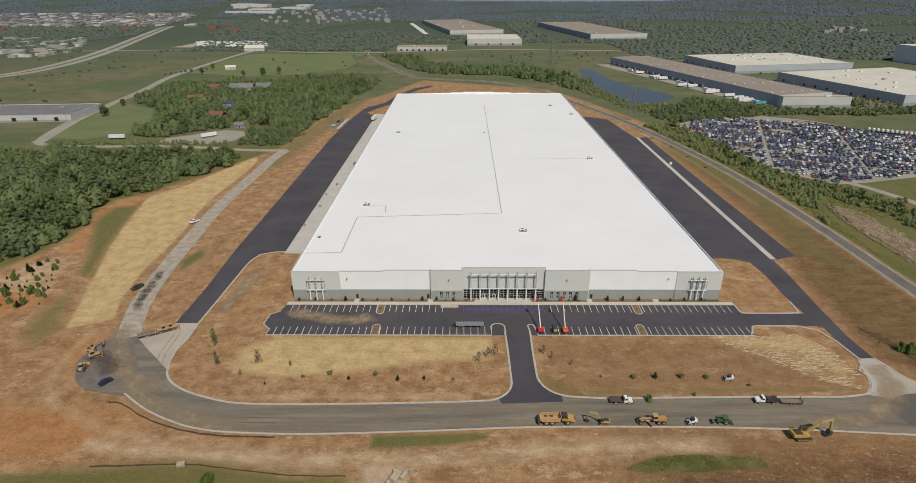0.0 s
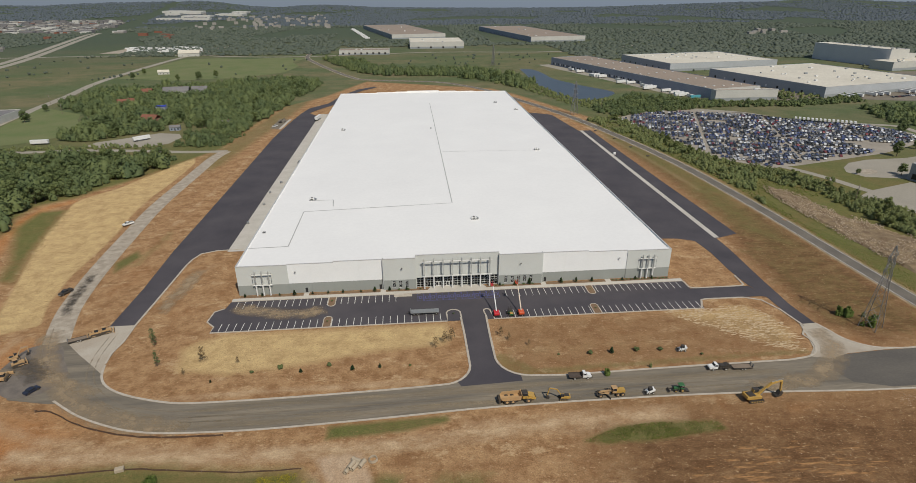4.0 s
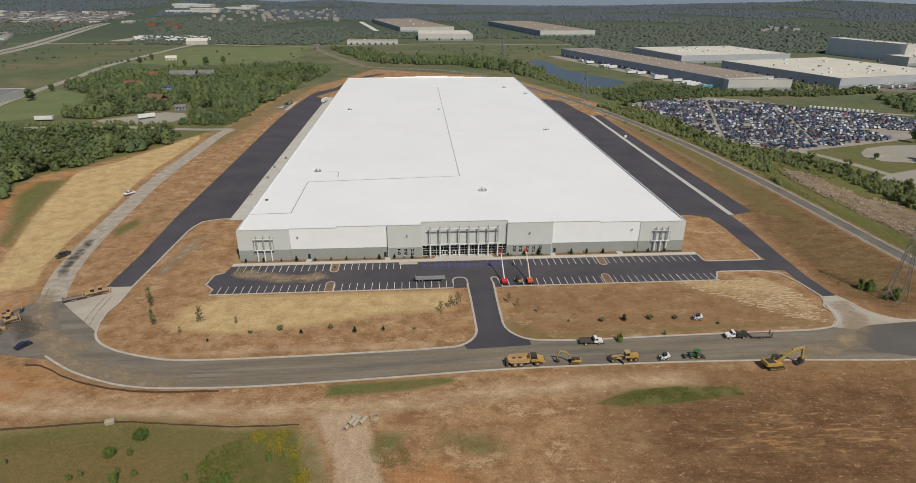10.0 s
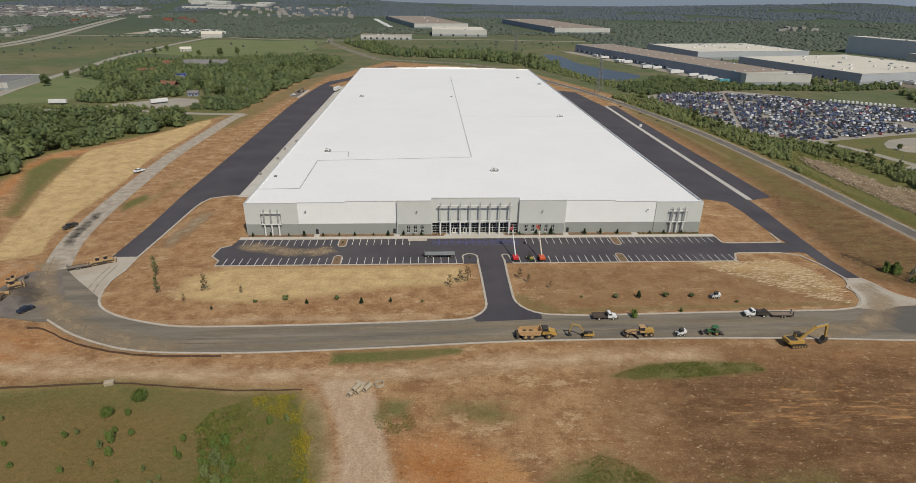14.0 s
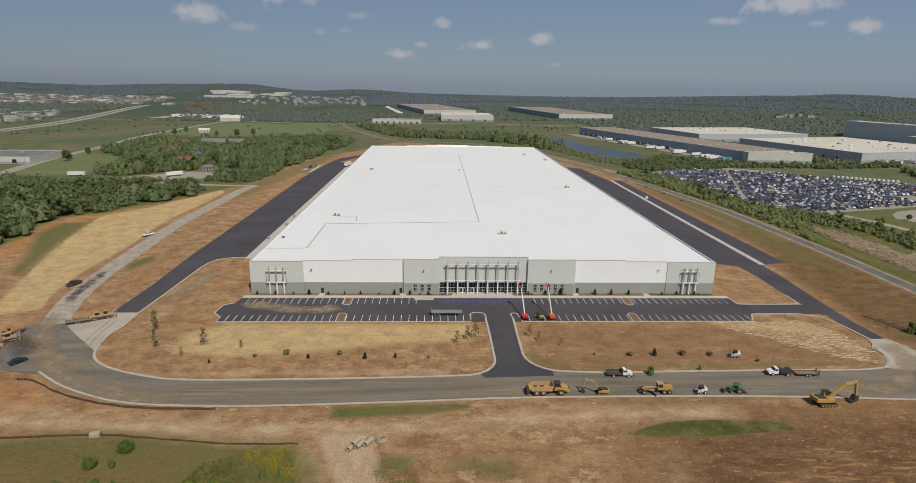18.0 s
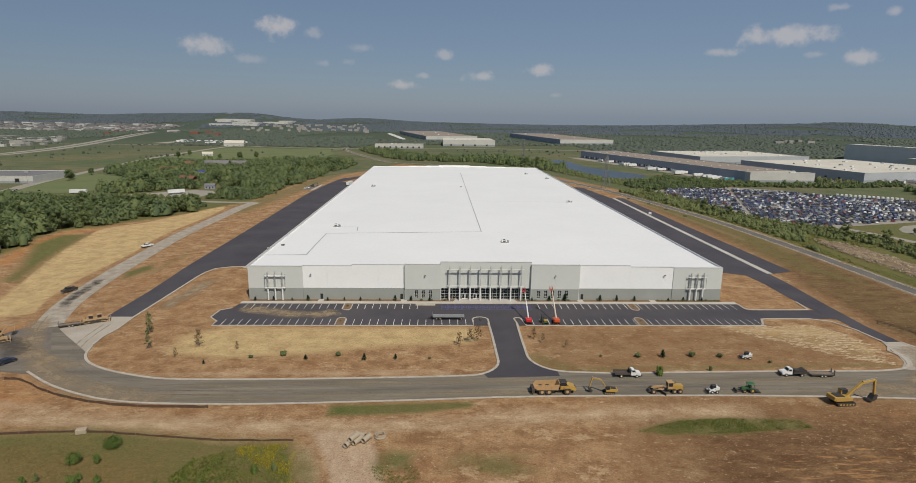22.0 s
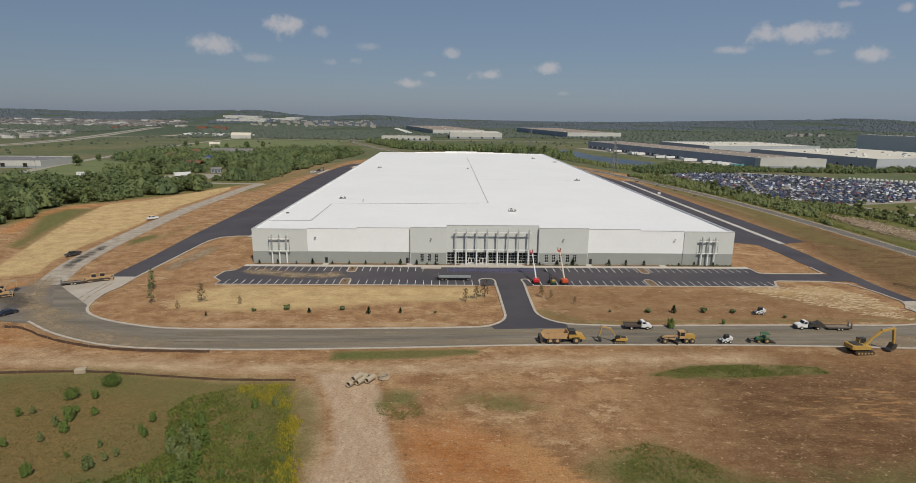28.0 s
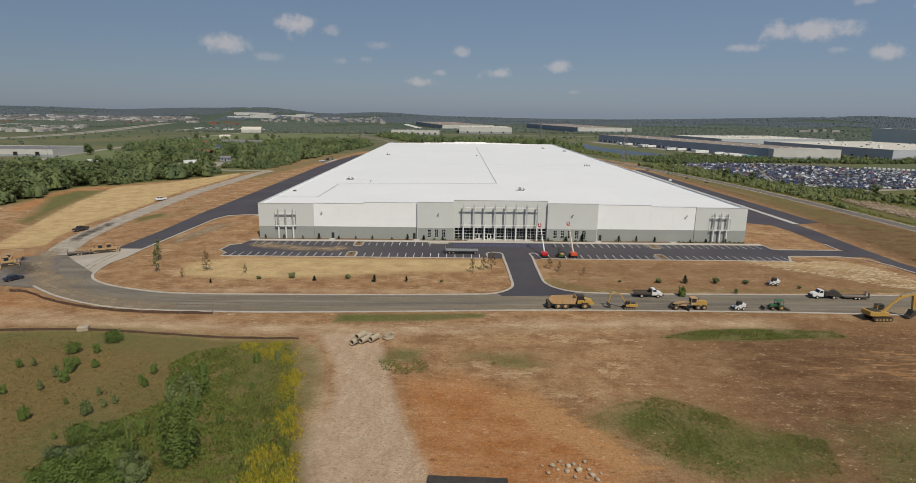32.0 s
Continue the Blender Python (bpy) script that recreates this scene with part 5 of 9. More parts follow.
def crown_mesh(seed, h, r, lumps, quads, size, mat):
    rnd = random.Random(seed)
    bm = bmesh.new()
    cs = []
    for i in range(lumps):
        a = 2.4 * i + rnd.uniform(-0.5, 0.5)
        t = (i + 0.5) / lumps
        rad = r * (0.62 * math.sin(math.pi * (0.18 + 0.72 * t)) + rnd.uniform(-0.1, 0.1))
        cs.append(((rad * math.cos(a), rad * math.sin(a), h * (0.28 + 0.62 * t)), r * rnd.uniform(0.30, 0.47)))
    for c, rr in cs:
        lump(bm, c, rr * 0.7, rnd)
    for c, rr in cs:
        leaf_quads(bm, c, rr, quads // lumps, size, rnd)
    me = bpy.data.meshes.new("crown")
    bm.to_mesh(me)
    bm.free()
    me.materials.append(mat)
    return me


def trunk_mesh(seed, h, r):
    rnd = random.Random(seed)
    bm = bmesh.new()
    top = Vector((rnd.uniform(-0.3, 0.3), rnd.uniform(-0.3, 0.3), h * 0.5))
    tube(bm, (0, 0, -0.3), top, r, r * 0.6, 7)
    for i in range(5):
        a = i * 1.35 + rnd.uniform(-0.3, 0.3)
        b = top * rnd.uniform(0.6, 1.0)
        tube(bm, b, b + Vector((math.cos(a) * h * 0.2, math.sin(a) * h * 0.2, h * rnd.uniform(0.14, 0.3))), r * 0.42, r * 0.12, 5)
    me = bpy.data.meshes.new("trunk")
    bm.to_mesh(me)
    bm.free()
    me.materials.append(BARK)
    return me


TREES = [(crown_mesh(s, h, r, 12, 1700, 0.48, LEAF), trunk_mesh(s, h, 0.28)) for s, h, r in ((1, 11, 4.2), (2, 13, 4.6), (3, 9, 3.6), (4, 12, 3.7), (5, 10, 4.8))]
SAPLINGS = [(crown_mesh(s, h, r, 6, 240, 0.55, LEAF_LIGHT), trunk_mesh(s, h, 0.12)) for s, h, r in ((21, 5, 1.7), (22, 6, 1.9), (23, 4.2, 1.8))]


def tree(x, y, z=0.0, kind=None, scale=1.0, label="leafy green broadleaf tree at the edge of the wood", group="woodland edge trees", category="tree", name="tree"):
    pool = kind or TREES
    c, t = pool[random.randrange(len(pool))]
    s = scale * random.uniform(0.8, 1.2)
    ob = thing(name, pose(x, y, z, 0, 0, random.uniform(0, 360)), label, category, group)
    ob.scale = (s, s, s * random.uniform(0.85, 1.15))
    for nm, me in (("trunk", t), ("crown", c)):
        p = new(nm, me)
        p.parent = ob
    return ob


def in_poly(x, y, poly):
    odd = False
    for (x0, y0), (x1, y1) in zip(poly, poly[1:] + poly[:1]):
        if (y0 > y) != (y1 > y) and x < x0 + (y - y0) * (x1 - x0) / (y1 - y0):
            odd = not odd
    return odd


def fill(poly, gap, seed, edge=None):
    """Points spread over an outline at about that gap."""
    rnd = random.Random(seed)
    xs, ys = [p[0] for p in poly], [p[1] for p in poly]
    out = []
    y = min(ys)
    while y < max(ys):
        x = min(xs)
        while x < max(xs):
            p = (x + rnd.uniform(-0.45, 0.45) * gap, y + rnd.uniform(-0.45, 0.45) * gap)
            if in_poly(*p, poly):
                out.append(p)
            x += gap
        y += gap
    return out


def ground_z(x, y):
    i = np.clip(np.searchsorted(GX, x), 1, len(GX) - 1)
    j = np.clip(np.searchsorted(GY, y), 1, len(GY) - 1)
    return ZZ[j, i]


WOOD_WEST = [(-520, 215), (-240, 222), (-222, 242), (-215, 258), (-211, 276), (-212, 298), (-219, 314), (-219, 336), (-204, 352), (-197, 372), (-184, 398), (-171, 428), (-172, 441), (-215, 445), (-300, 447), (-360, 452), (-520, 440)]
WOOD_LANE = [(-296, 506), (-280, 500), (-262, 510), (-240, 530), (-222, 542), (-215, 552), (-262, 562), (-318, 610), (-300, 560)]
SCRUB_LANE = [(-192, 480), (-150, 476), (-140, 520), (-156, 520), (-166, 530), (-178, 548), (-200, 536), (-190, 510)]
WOOD_NORTH = [(-345, 640), (-262, 560), (-215, 552), (-178, 545), (-166, 515), (-152, 515), (-140, 600), (-126, 720), (-112, 820), (-150, 860), (-220, 850), (-300, 820), (-385, 800), (-400, 700)]
WOOD_YARD = [(-190, 478), (-165, 476), (-162, 500), (-184, 505)]
WOOD_REAR = [(-150, 1130), (-72, 935), (-25, 890), (60, 885), (118, 815), (150, 745), (176, 790), (150, 900), (100, 960), (30, 960), (-40, 985), (-105, 1140)]
SCRUB_EAST = [(196, 600), (206, 560), (255, 575), (330, 598), (420, 592), (520, 612), (520, 632), (432, 620), (345, 630), (275, 690), (240, 650)]
HEDGE_EAST = [(198, 556), (207, 500), (210, 440), (214, 400), (228, 378), (243, 352), (252, 318), (249, 282), (252, 255), (262, 220), (300, 168), (316, 172), (286, 227), (278, 248), (280, 279), (274, 299), (266, 321), (262, 356), (246, 372), (230, 392), (220, 440), (214, 500), (206, 556)]
CLEAR = [((-322, 757), 14), ((-313, 682), 14), ((-248, 583), 13), ((-276, 756), 24), ((-252, 623), 9), ((-216, 560), 12), ((-375, 959), 12)]


def clear(x, y):
    return all((x - c[0]) ** 2 + (y - c[1]) ** 2 > r * r for c, r in CLEAR)


random.seed(5)
near_trees, mid_trees = [], []
for poly, gap, seed in ((WOOD_WEST, 6.6, 1), (WOOD_NORTH, 7.6, 2), (WOOD_YARD, 8, 3), (WOOD_LANE, 7.8, 13), (WOOD_REAR, 8.5, 4)):
    for p in fill(poly, gap, seed):
        if clear(*p):
            (near_trees if poly is WOOD_WEST and p[0] > -290 and p[1] > 225 else mid_trees).append(p)
random.shuffle(near_trees)
for x, y in near_trees[:175]:
    tree(x, y, float(ground_z(x, y)) - 0.2, scale=0.85)
edge = [p for p in mid_trees if p[1] > 470 and p[1] < 860 and (p[0] > -175 or p[1] < 600)]
random.shuffle(edge)
for x, y in edge[:40]:
    tree(x, y, -0.1, scale=1.05)
mid_trees += near_trees[175:]
hedge_low = fill(HEDGE_EAST, 3.4, 77)
for p in fill(HEDGE_EAST, 5.2, 7):
    if random.random() < 0.26:
        tree(*p, kind=SAPLINGS, scale=random.choice((0.8, 1.1, 1.5)), label="light green young tree in the roadside scrub", group="roadside scrub trees", name="young_tree")
    else:
        hedge_low.append(p)
for p in fill(SCRUB_LANE, 5.0, 14):
    mid_trees.append((p[0], p[1], 0.42))
for p in fill([(474.7, 565.1), (561.9, 561.8), (643.8, 551.9), (511.6, 432.3), (468.5, 470.5), (456.1, 508.4)], 7.5, 19):
    mid_trees.append((p[0], p[1], 0.75))
for p in fill([(478, 548), (560, 540), (650, 560), (700, 606), (640, 606), (560, 585), (480, 578)], 6.5, 15):
    mid_trees.append((p[0], p[1], 0.6))
for p in fill([(424, 632), (446, 640), (430, 760), (404, 860), (392, 850), (414, 740)], 7, 16) + fill([(486, 622), (530, 634), (528, 644), (484, 636)], 6, 17):
    mid_trees.append((p[0], p[1], 0.5))
for p in fill(SCRUB_EAST, 5.4, 8):
    mid_trees.append((p[0], p[1], 0.5))
# single trees in the grass by the far lot
for x, y, s in ((366, 392, 0.9), (398, 411, 0.8), (399, 395, 0.6), (424, 404, 0.7), (467, 442, 1.3), (474, 446, 1.2), (434, 467, 0.9), (331.6, 347, 0.7), (440, 470, 0.8), (304, 352, 0.45), (-372, 596, 1.0), (-378, 610, 0.9), (-384, 655, 0.8), (-326, 880, 0.8), (-300, 890, 0.9), (-280, 905, 0.9), (-396, 900, 0.9), (-404, 960, 0.8)):
    tree(x, y, 0, scale=s, label="single round green tree standing in grass", group="field trees")


def canopy(name, pts, sizes, mat, label, lumps=1, seg=6, seed=3, category="woodland", tall=1.0, rings=((0.15, 0.75), (0.5, 1.0), (0.82, 0.62)), leaves=0, leaf=0.9):
    """Many crowns as one mesh: rough domes with broken outlines and sprays of leaves standing off them."""
    r = np.random.RandomState(seed)
    P = np.repeat(np.array([p[:2] for p in pts], float), lumps, 0)
    S = np.repeat(np.array(sizes, float), lumps)
    m, many = len(P), lumps > 1
    z = ground_z(P[:, 0], P[:, 1])
    a, d = r.uniform(0, 6.28, m), r.uniform(0.25, 0.75, m) * S * many
    cx, cy = P[:, 0] + np.cos(a) * d, P[:, 1] + np.sin(a) * d
    rad = S * (r.uniform(0.42, 0.72, m) if many else r.uniform(0.8, 1.2, m))
    h = S * (r.uniform(0.95, 1.75, m) if many else r.uniform(1.1, 1.6, m)) * (1 if many else tall)
    t0 = r.uniform(0, 6.28, m)
    k = len(rings) * seg + 1
    V = np.zeros((m, k, 3))
    for b, (hz, f) in enumerate(rings):
        an = t0[:, None] + 2 * np.pi * np.arange(seg) / seg + r.uniform(-0.25, 0.25, (m, seg))
        q = rad[:, None] * f * r.uniform(0.7, 1.3, (m, seg))
        V[:, b * seg:(b + 1) * seg] = np.stack([cx[:, None] + q * np.cos(an), cy[:, None] + q * np.sin(an), z[:, None] + hz * h[:, None] * r.uniform(0.85, 1.15, (m, seg))], -1)
    V[:, -1] = np.stack([cx + r.uniform(-0.2, 0.2, m) * rad, cy + r.uniform(-0.2, 0.2, m) * rad, z + h], -1)
    T = []
    for b in range(len(rings) - 1):
        for i in range(seg):
            A, B, C, D = b * seg + i, b * seg + (i + 1) % seg, (b + 1) * seg + (i + 1) % seg, (b + 1) * seg + i
            T += [(A, B, C), (A, C, D)]
    T += [((len(rings) - 1) * seg + i, (len(rings) - 1) * seg + (i + 1) % seg, k - 1) for i in range(seg)]
    F = (np.arange(m)[:, None, None] * k + np.array(T)).reshape(-1, 3)
    co, loops, starts = V.reshape(-1, 3), F.ravel(), np.arange(len(F)) * 3
    if leaves:
        n = m * leaves
        w = np.repeat(np.arange(m), leaves)
        D = r.normal(0, 1, (n, 3)) + (0, -0.15, 0.35)
        D /= np.linalg.norm(D, axis=1)[:, None]
        C = np.stack([cx[w], cy[w], z[w] + 0.52 * h[w]], -1) + D * np.stack([rad[w], rad[w], 0.5 * h[w]], -1) * r.uniform(0.85, 1.3, (n, 1))
        N = D + (0, 0, 0.5) + r.normal(0, 0.28, (n, 3))
        U = np.cross(N, r.normal(0, 1, (n, 3)))
        U /= np.linalg.norm(U, axis=1)[:, None] + 1e-9
        W = np.cross(N, U)
        W /= np.linalg.norm(W, axis=1)[:, None] + 1e-9
        size = leaf * r.uniform(0.5, 1.3, (n, 1)) * (0.6 + 0.1 * S[w][:, None])
        Q = np.stack([C + (U * p + W * q) * size for p, q in ((-0.5, -0.35), (0.5, -0.3), (0.45, 0.4), (-0.4, 0.45))], 1)
        loops = np.concatenate([loops, len(co) + np.arange(4 * n)])
        starts = np.concatenate([starts, 3 * len(F) + 4 * np.arange(n)])
        co = np.concatenate([co, Q.reshape(-1, 3)])
    me = bpy.data.meshes.new(name)
    me.vertices.add(len(co))
    me.vertices.foreach_set("co", co.astype(np.float32).ravel())
    me.loops.add(len(loops))
    me.loops.foreach_set("vertex_index", loops.astype(np.int32))
    me.polygons.add(len(starts))
    me.polygons.foreach_set("loop_start", starts.astype(np.int32))
    me.update(calc_edges=True)
    me.shade_smooth()
    shade = np.repeat(r.uniform(0, 1, len(pts)), lumps)
    shade = np.concatenate([np.repeat(shade, k), np.repeat(shade, 4 * leaves)])
    me.attributes.new("tone", "FLOAT", "POINT").data.foreach_set("value", shade.astype(np.float32))
    me.materials.append(mat)
    return tagged(new(name, me), label, category, kind="stuff")


DOME = ((0.2, 0.95), (0.7, 0.8))
CORE = ((0.15, 0.8), (0.62, 0.72))
r_ = random.Random(6)
canopy("woodland", mid_trees, [r_.choice((2.6, 3.4, 4.2, 5.0, 6.2)) * r_.uniform(0.85, 1.15) * (p[2] if len(p) > 2 else 1) for p in mid_trees], LEAF_WOOD, "dense green broadleaf woodland round the site", lumps=4, seg=5, rings=CORE, leaves=24, leaf=1.1)

FAR_CLEAR = [((-930, 600), (-470, 1235)), ((-470, 900), (-150, 1230)), ((-180, 1185), (180, 1400)), ((290, 1440), (520, 1620))]
FAR_BOX = [(-200, 1600, 150, 2200), (220, 1470, 480, 2010), (230, 610, 650, 1075), (700, 840, 1000, 1060)]


def far_ok(x, y):
    if x > 200 and y < (1080 if x < 680 else 1080 - (x - 680) * 0.45):
        return False
    for a, b, c, d in FAR_BOX:
        if a < x < c and b < y < d:
            return False
    if -930 < x < 200 and y < 1240 and not (x < -560 and y < 560):
        return False
    if -150 < x < 330 and y < 1400:
        return False
    line = -690 - (y - 960) * 0.25
    if abs(x - line) < 34:
        return False
    n = noise.noise(Vector((x * 0.0035, y * 0.0022, 0.3)))
    if -1400 < x < -330 and 1250 < y < 2700:
        return n > (0.24 if y > 1990 and x > -0.8 * y and x < -0.42 * y else -0.05)
    return n > -0.28


far_pts, far_size = [], []
rf = random.Random(9)
for _ in range(420000):
    y = 520 + 4380 * rf.random() ** 1.35
    x = rf.uniform(-1.02, 0.98) * (y + 260)
    if not far_ok(x, y):
        continue
    if rf.random() > min(1.0, 2900 / y):
        continue
    far_pts.append((x, y))
    far_size.append(rf.uniform(3.4, 6.2) * max(1.0, y / 1700) ** 0.5)
    if len(far_pts) >= 56000:
        break
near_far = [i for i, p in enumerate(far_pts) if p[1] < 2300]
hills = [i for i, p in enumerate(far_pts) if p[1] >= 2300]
canopy("distant_forest", [far_pts[i] for i in near_far], [far_size[i] for i in near_far], LEAF_FAR_HAZED, "distant unbroken green forest beyond the fields, greyed by haze in its colour", lumps=1, seg=5, seed=8, category="forest", tall=0.65, rings=DOME)
canopy("hill_forest", [far_pts[i] for i in hills], [far_size[i] for i in hills], LEAF_HILL_HAZED, "green forest covering the far hills, blue haze tinted into its colour", lumps=1, seg=4, seed=18, category="forest", tall=0.55, rings=DOME)
# thin hedgerows and scattered bushes in the western fields
hp = [(rf.uniform(-900, -455), rf.uniform(640, 1230)) for _ in range(34)] + [(-640 + 14 * i, 1235 + rf.uniform(-4, 4)) for i in range(14)] + [(rf.uniform(-420, -180), rf.uniform(880, 1180)) for _ in range(8)]
hp += [(-432 + 0.6 * (y - 880) + rf.uniform(-5, 5) - 30, y) for y in range(900, 960, 7)]
hp += [(rf.uniform(200, 520), 1420 + rf.uniform(-10, 40)) for _ in range(60)] + [(rf.uniform(-20, 330), rf.uniform(1010, 1190)) for _ in range(45)] + [(rf.uniform(430, 760), rf.uniform(880, 925)) for _ in range(22)]
hp += [(p[0] + rf.uniform(-6, 6), p[1] + rf.uniform(-9, 9)) for p in smooth_line([(-700, 700), (-620, 900), (-560, 1000)], 8)]
canopy("hedgerow_bushes", hp, [rf.uniform(1.4, 3.2) for _ in hp], LEAF_FAR_HAZED, "scattered bushes and hedgerows in rough fields", lumps=2, seg=6, seed=12, category="bushes")

# thick green scrub between the public road and the vehicle lot, and behind the far lane
SCRUB_ROAD = [(207, 300), (208, 340), (203, 400), (190, 480), (174, 552), (190, 556), (204, 520), (208, 450), (214, 398), (232, 372), (245, 345), (250, 322), (236, 336), (222, 338), (212, 318)]
sc = [(p[0], p[1]) for p in fill(SCRUB_ROAD, 3.1, 44) if noise.noise(Vector((p[0] * 0.05, p[1] * 0.05, 3.0))) > -0.22]
sc += [p for p in fill([(120, 800), (150, 745), (178, 640), (196, 600), (240, 655), (196, 660), (182, 720), (176, 800), (150, 860)], 5, 45)]
sc += [p for p in fill([(-345, 478), (-200, 476), (-200, 486), (-330, 488)], 4.5, 46)] + [p for p in fill([(430, 628), (486, 644), (474, 690), (446, 690)], 6, 47)]
canopy("hedge_scrub", hedge_low, [r_.uniform(1.1, 2.3) for _ in hedge_low], LEAF_SCRUB, "thick green hedge scrub between the road and the vehicle lot", lumps=3, seg=5, rings=CORE, leaves=18, leaf=0.9, seed=23, category="scrub")
canopy("roadside_scrub", sc, [r_.uniform(0.9, 2.3) for _ in sc], LEAF_SCRUB, "thick light green scrub beside the road", lumps=3, seg=5, rings=DOME, leaves=10, leaf=0.9, seed=21, category="scrub")

# ---- buildings round the site ----
ROOFBROWN = surf("gravel_ballast_roof", (0.30, 0.24, 0.19), (0.25, 0.205, 0.165), 0.03, 0.5, 0.95)
ROOFCREAM = surf("cream_roof_membrane", (0.62, 0.58, 0.49), (0.52, 0.48, 0.40), 0.02, 0.4, 0.9)
ROOFGREY = surf("grey_shingle_roof", (0.20, 0.19, 0.19), (0.15, 0.145, 0.145), 0.1, 1, 0.9)
ROOFRED = surf("red_brown_shingle_roof", (0.24, 0.10, 0.065), (0.18, 0.075, 0.05), 0.2, 1, 0.9)
WALLPALE2 = surf("pale_grey_wall", (0.42, 0.44, 0.46), (0.37, 0.39, 0.41), 0.05, 1, 0.8)
WALLBLUE = surf("blue_grey_wall", (0.30, 0.33, 0.39), (0.26, 0.29, 0.35), 0.05, 1, 0.8)
WALLHIGH = surf("pale_metal_cladding", (0.60, 0.61, 0.62), (0.54, 0.55, 0.56), 0.05, 1, 0.7)
WALLPALE = surf("pale_wall", (0.54, 0.53, 0.49), (0.46, 0.45, 0.42), 0.05, 1, 0.8)
WALLGREY = surf("grey_wall", (0.30, 0.32, 0.33), (0.26, 0.28, 0.29), 0.05, 1, 0.8)
WALLBRICK = surf("brown_brick_wall", (0.26, 0.15, 0.10), (0.22, 0.13, 0.09), 0.1, 1, 0.9)
TRAILERW = surf("white_trailer_paint", (0.74, 0.74, 0.73), (0.62, 0.62, 0.60), 0.3, 2, 0.5, coord="obj")


def big_box(name, x, y, ang, w, d, h, wall, roof, label, wall2=None, docks=0, units=8, side="left", skylights=0, group="surrounding warehouses", category="warehouse"):
    """A flat-roofed building; its near left corner at x, y, w along its front, d back from it."""
    b = thing(name, pose(x, y, 0, 0, 0, ang), label, category, group)
    for nm, box, mt in (("front_wall", (0, w, 0, 0.4, 0, h), wall2 or wall), ("rear_wall", (0, w, d - 0.4, d, 0, h), wall), ("left_wall", (0, 0.4, 0.4, d - 0.4, 0, h), wall), ("right_wall", (w - 0.4, w, 0.4, d - 0.4, 0, h), wall)):
        part(nm, bx(bmesh.new(), *box), mt, b)
    part("roof", bx(bmesh.new(), 0.4, w - 0.4, 0.4, d - 0.4, h - 1.0, h - 0.6), roof, b)
    part("coping", bx(bmesh.new(), -0.1, w + 0.1, -0.1, 0.5, h, h + 0.25), COPING, b)
    part("side_coping", bx(bmesh.new(), -0.1, 0.5, 0.5, d, h, h + 0.25), COPING, b)
    part("base_band", bx(bmesh.new(), -0.06, w + 0.06, -0.06, 0, 0, h * 0.3), WALLGREY, b)
    r = random.Random(int(w * 7 + d))
    for k in range(docks):
        if side == "left":
            yy = d * (k + 0.7) / (docks + 0.4)
            part("dock_door", bx(bmesh.new(), -0.12, 0.0, yy - 1.4, yy + 1.4, 1.1, 4.2), DOORDARK if k % 4 else FRAMEWHITE, b)
        else:
            xx = w * (k + 0.7) / (docks + 0.4)
            part("dock_door", bx(bmesh.new(), xx - 1.5, xx + 1.5, -0.14, 0.0, 1.1, 4.2), DOORDARK, b)
            part("dock_seal", wall_xz(bmesh.new(), xx - 1.9, xx + 1.9, 0.9, 4.7, -0.5, -0.15, [(xx - 1.5, xx + 1.5, 0.9, 4.2)]), RUBBER, b)
    for k in range(units):
        ux, uy, s = r.uniform(0.08, 0.92) * w, r.uniform(0.05, 0.95) * d, r.uniform(1.0, 2.2)
        part("rooftop_unit", bx(bmesh.new(), ux - s, ux + s, uy - s * 0.7, uy + s * 0.7, h - 0.58, h + r.uniform(0.4, 1.2)), FRAMEWHITE if r.random() < 0.6 else WALLGREY, b)
    for k in range(skylights):
        for j in range(3):
            ux, uy = w * (j + 0.7) / 3.4, d * (k + 0.5) / skylights
            part("skylight", bx(bmesh.new(), ux - 1.0, ux + 1.0, uy - 1.6, uy + 1.6, h - 0.58, h - 0.15), FRAMEWHITE, b)
    return b


ANG = 14.9
big_box("distribution_warehouse", 349, 633, 0, 74, 10, 12.0, WALLPALE, ROOFBROWN, "pale end wing of a long distribution warehouse", units=2)
b = thing("long_warehouse", pose(349, 643.5, 0, 0, 0, ANG), "long blue-grey warehouse with a brown gravel roof and docks", "warehouse", "surrounding warehouses")
for nm, box, mt in (("front_wall", (0, 72, 0, 0.4, 0, 12), WALLPALE), ("left_wall", (0, 0.4, 0.4, 379.6, 0, 12), WALLBLUE), ("right_wall", (71.6, 72, 0.4, 379.6, 0, 12), WALLBLUE), ("rear_wall", (0, 72, 379.6, 380, 0, 12), WALLBLUE), ("roof", (0.4, 71.6, 0.4, 379.6, 11.1, 11.5), ROOFBROWN), ("coping", (-0.1, 0.5, 0, 380, 12, 12.25), COPING)):
    part(nm, bx(bmesh.new(), *box), mt, b)
for k in range(44):
    yy = 130 + 5.6 * k
    part("dock_door", bx(bmesh.new(), -0.12, 0, yy - 1.4, yy + 1.4, 1.1, 4.2), DOORDARK if k % 3 else FRAMEWHITE, b)
for k in range(30):
    ux, uy = 8 + 13.5 * (k % 5), 20 + 62 * (k // 5)
    part("skylight", bx(bmesh.new(), ux - 0.9, ux + 0.9, uy - 1.4, uy + 1.4, 11.5, 12.1), FRAMEWHITE, b)
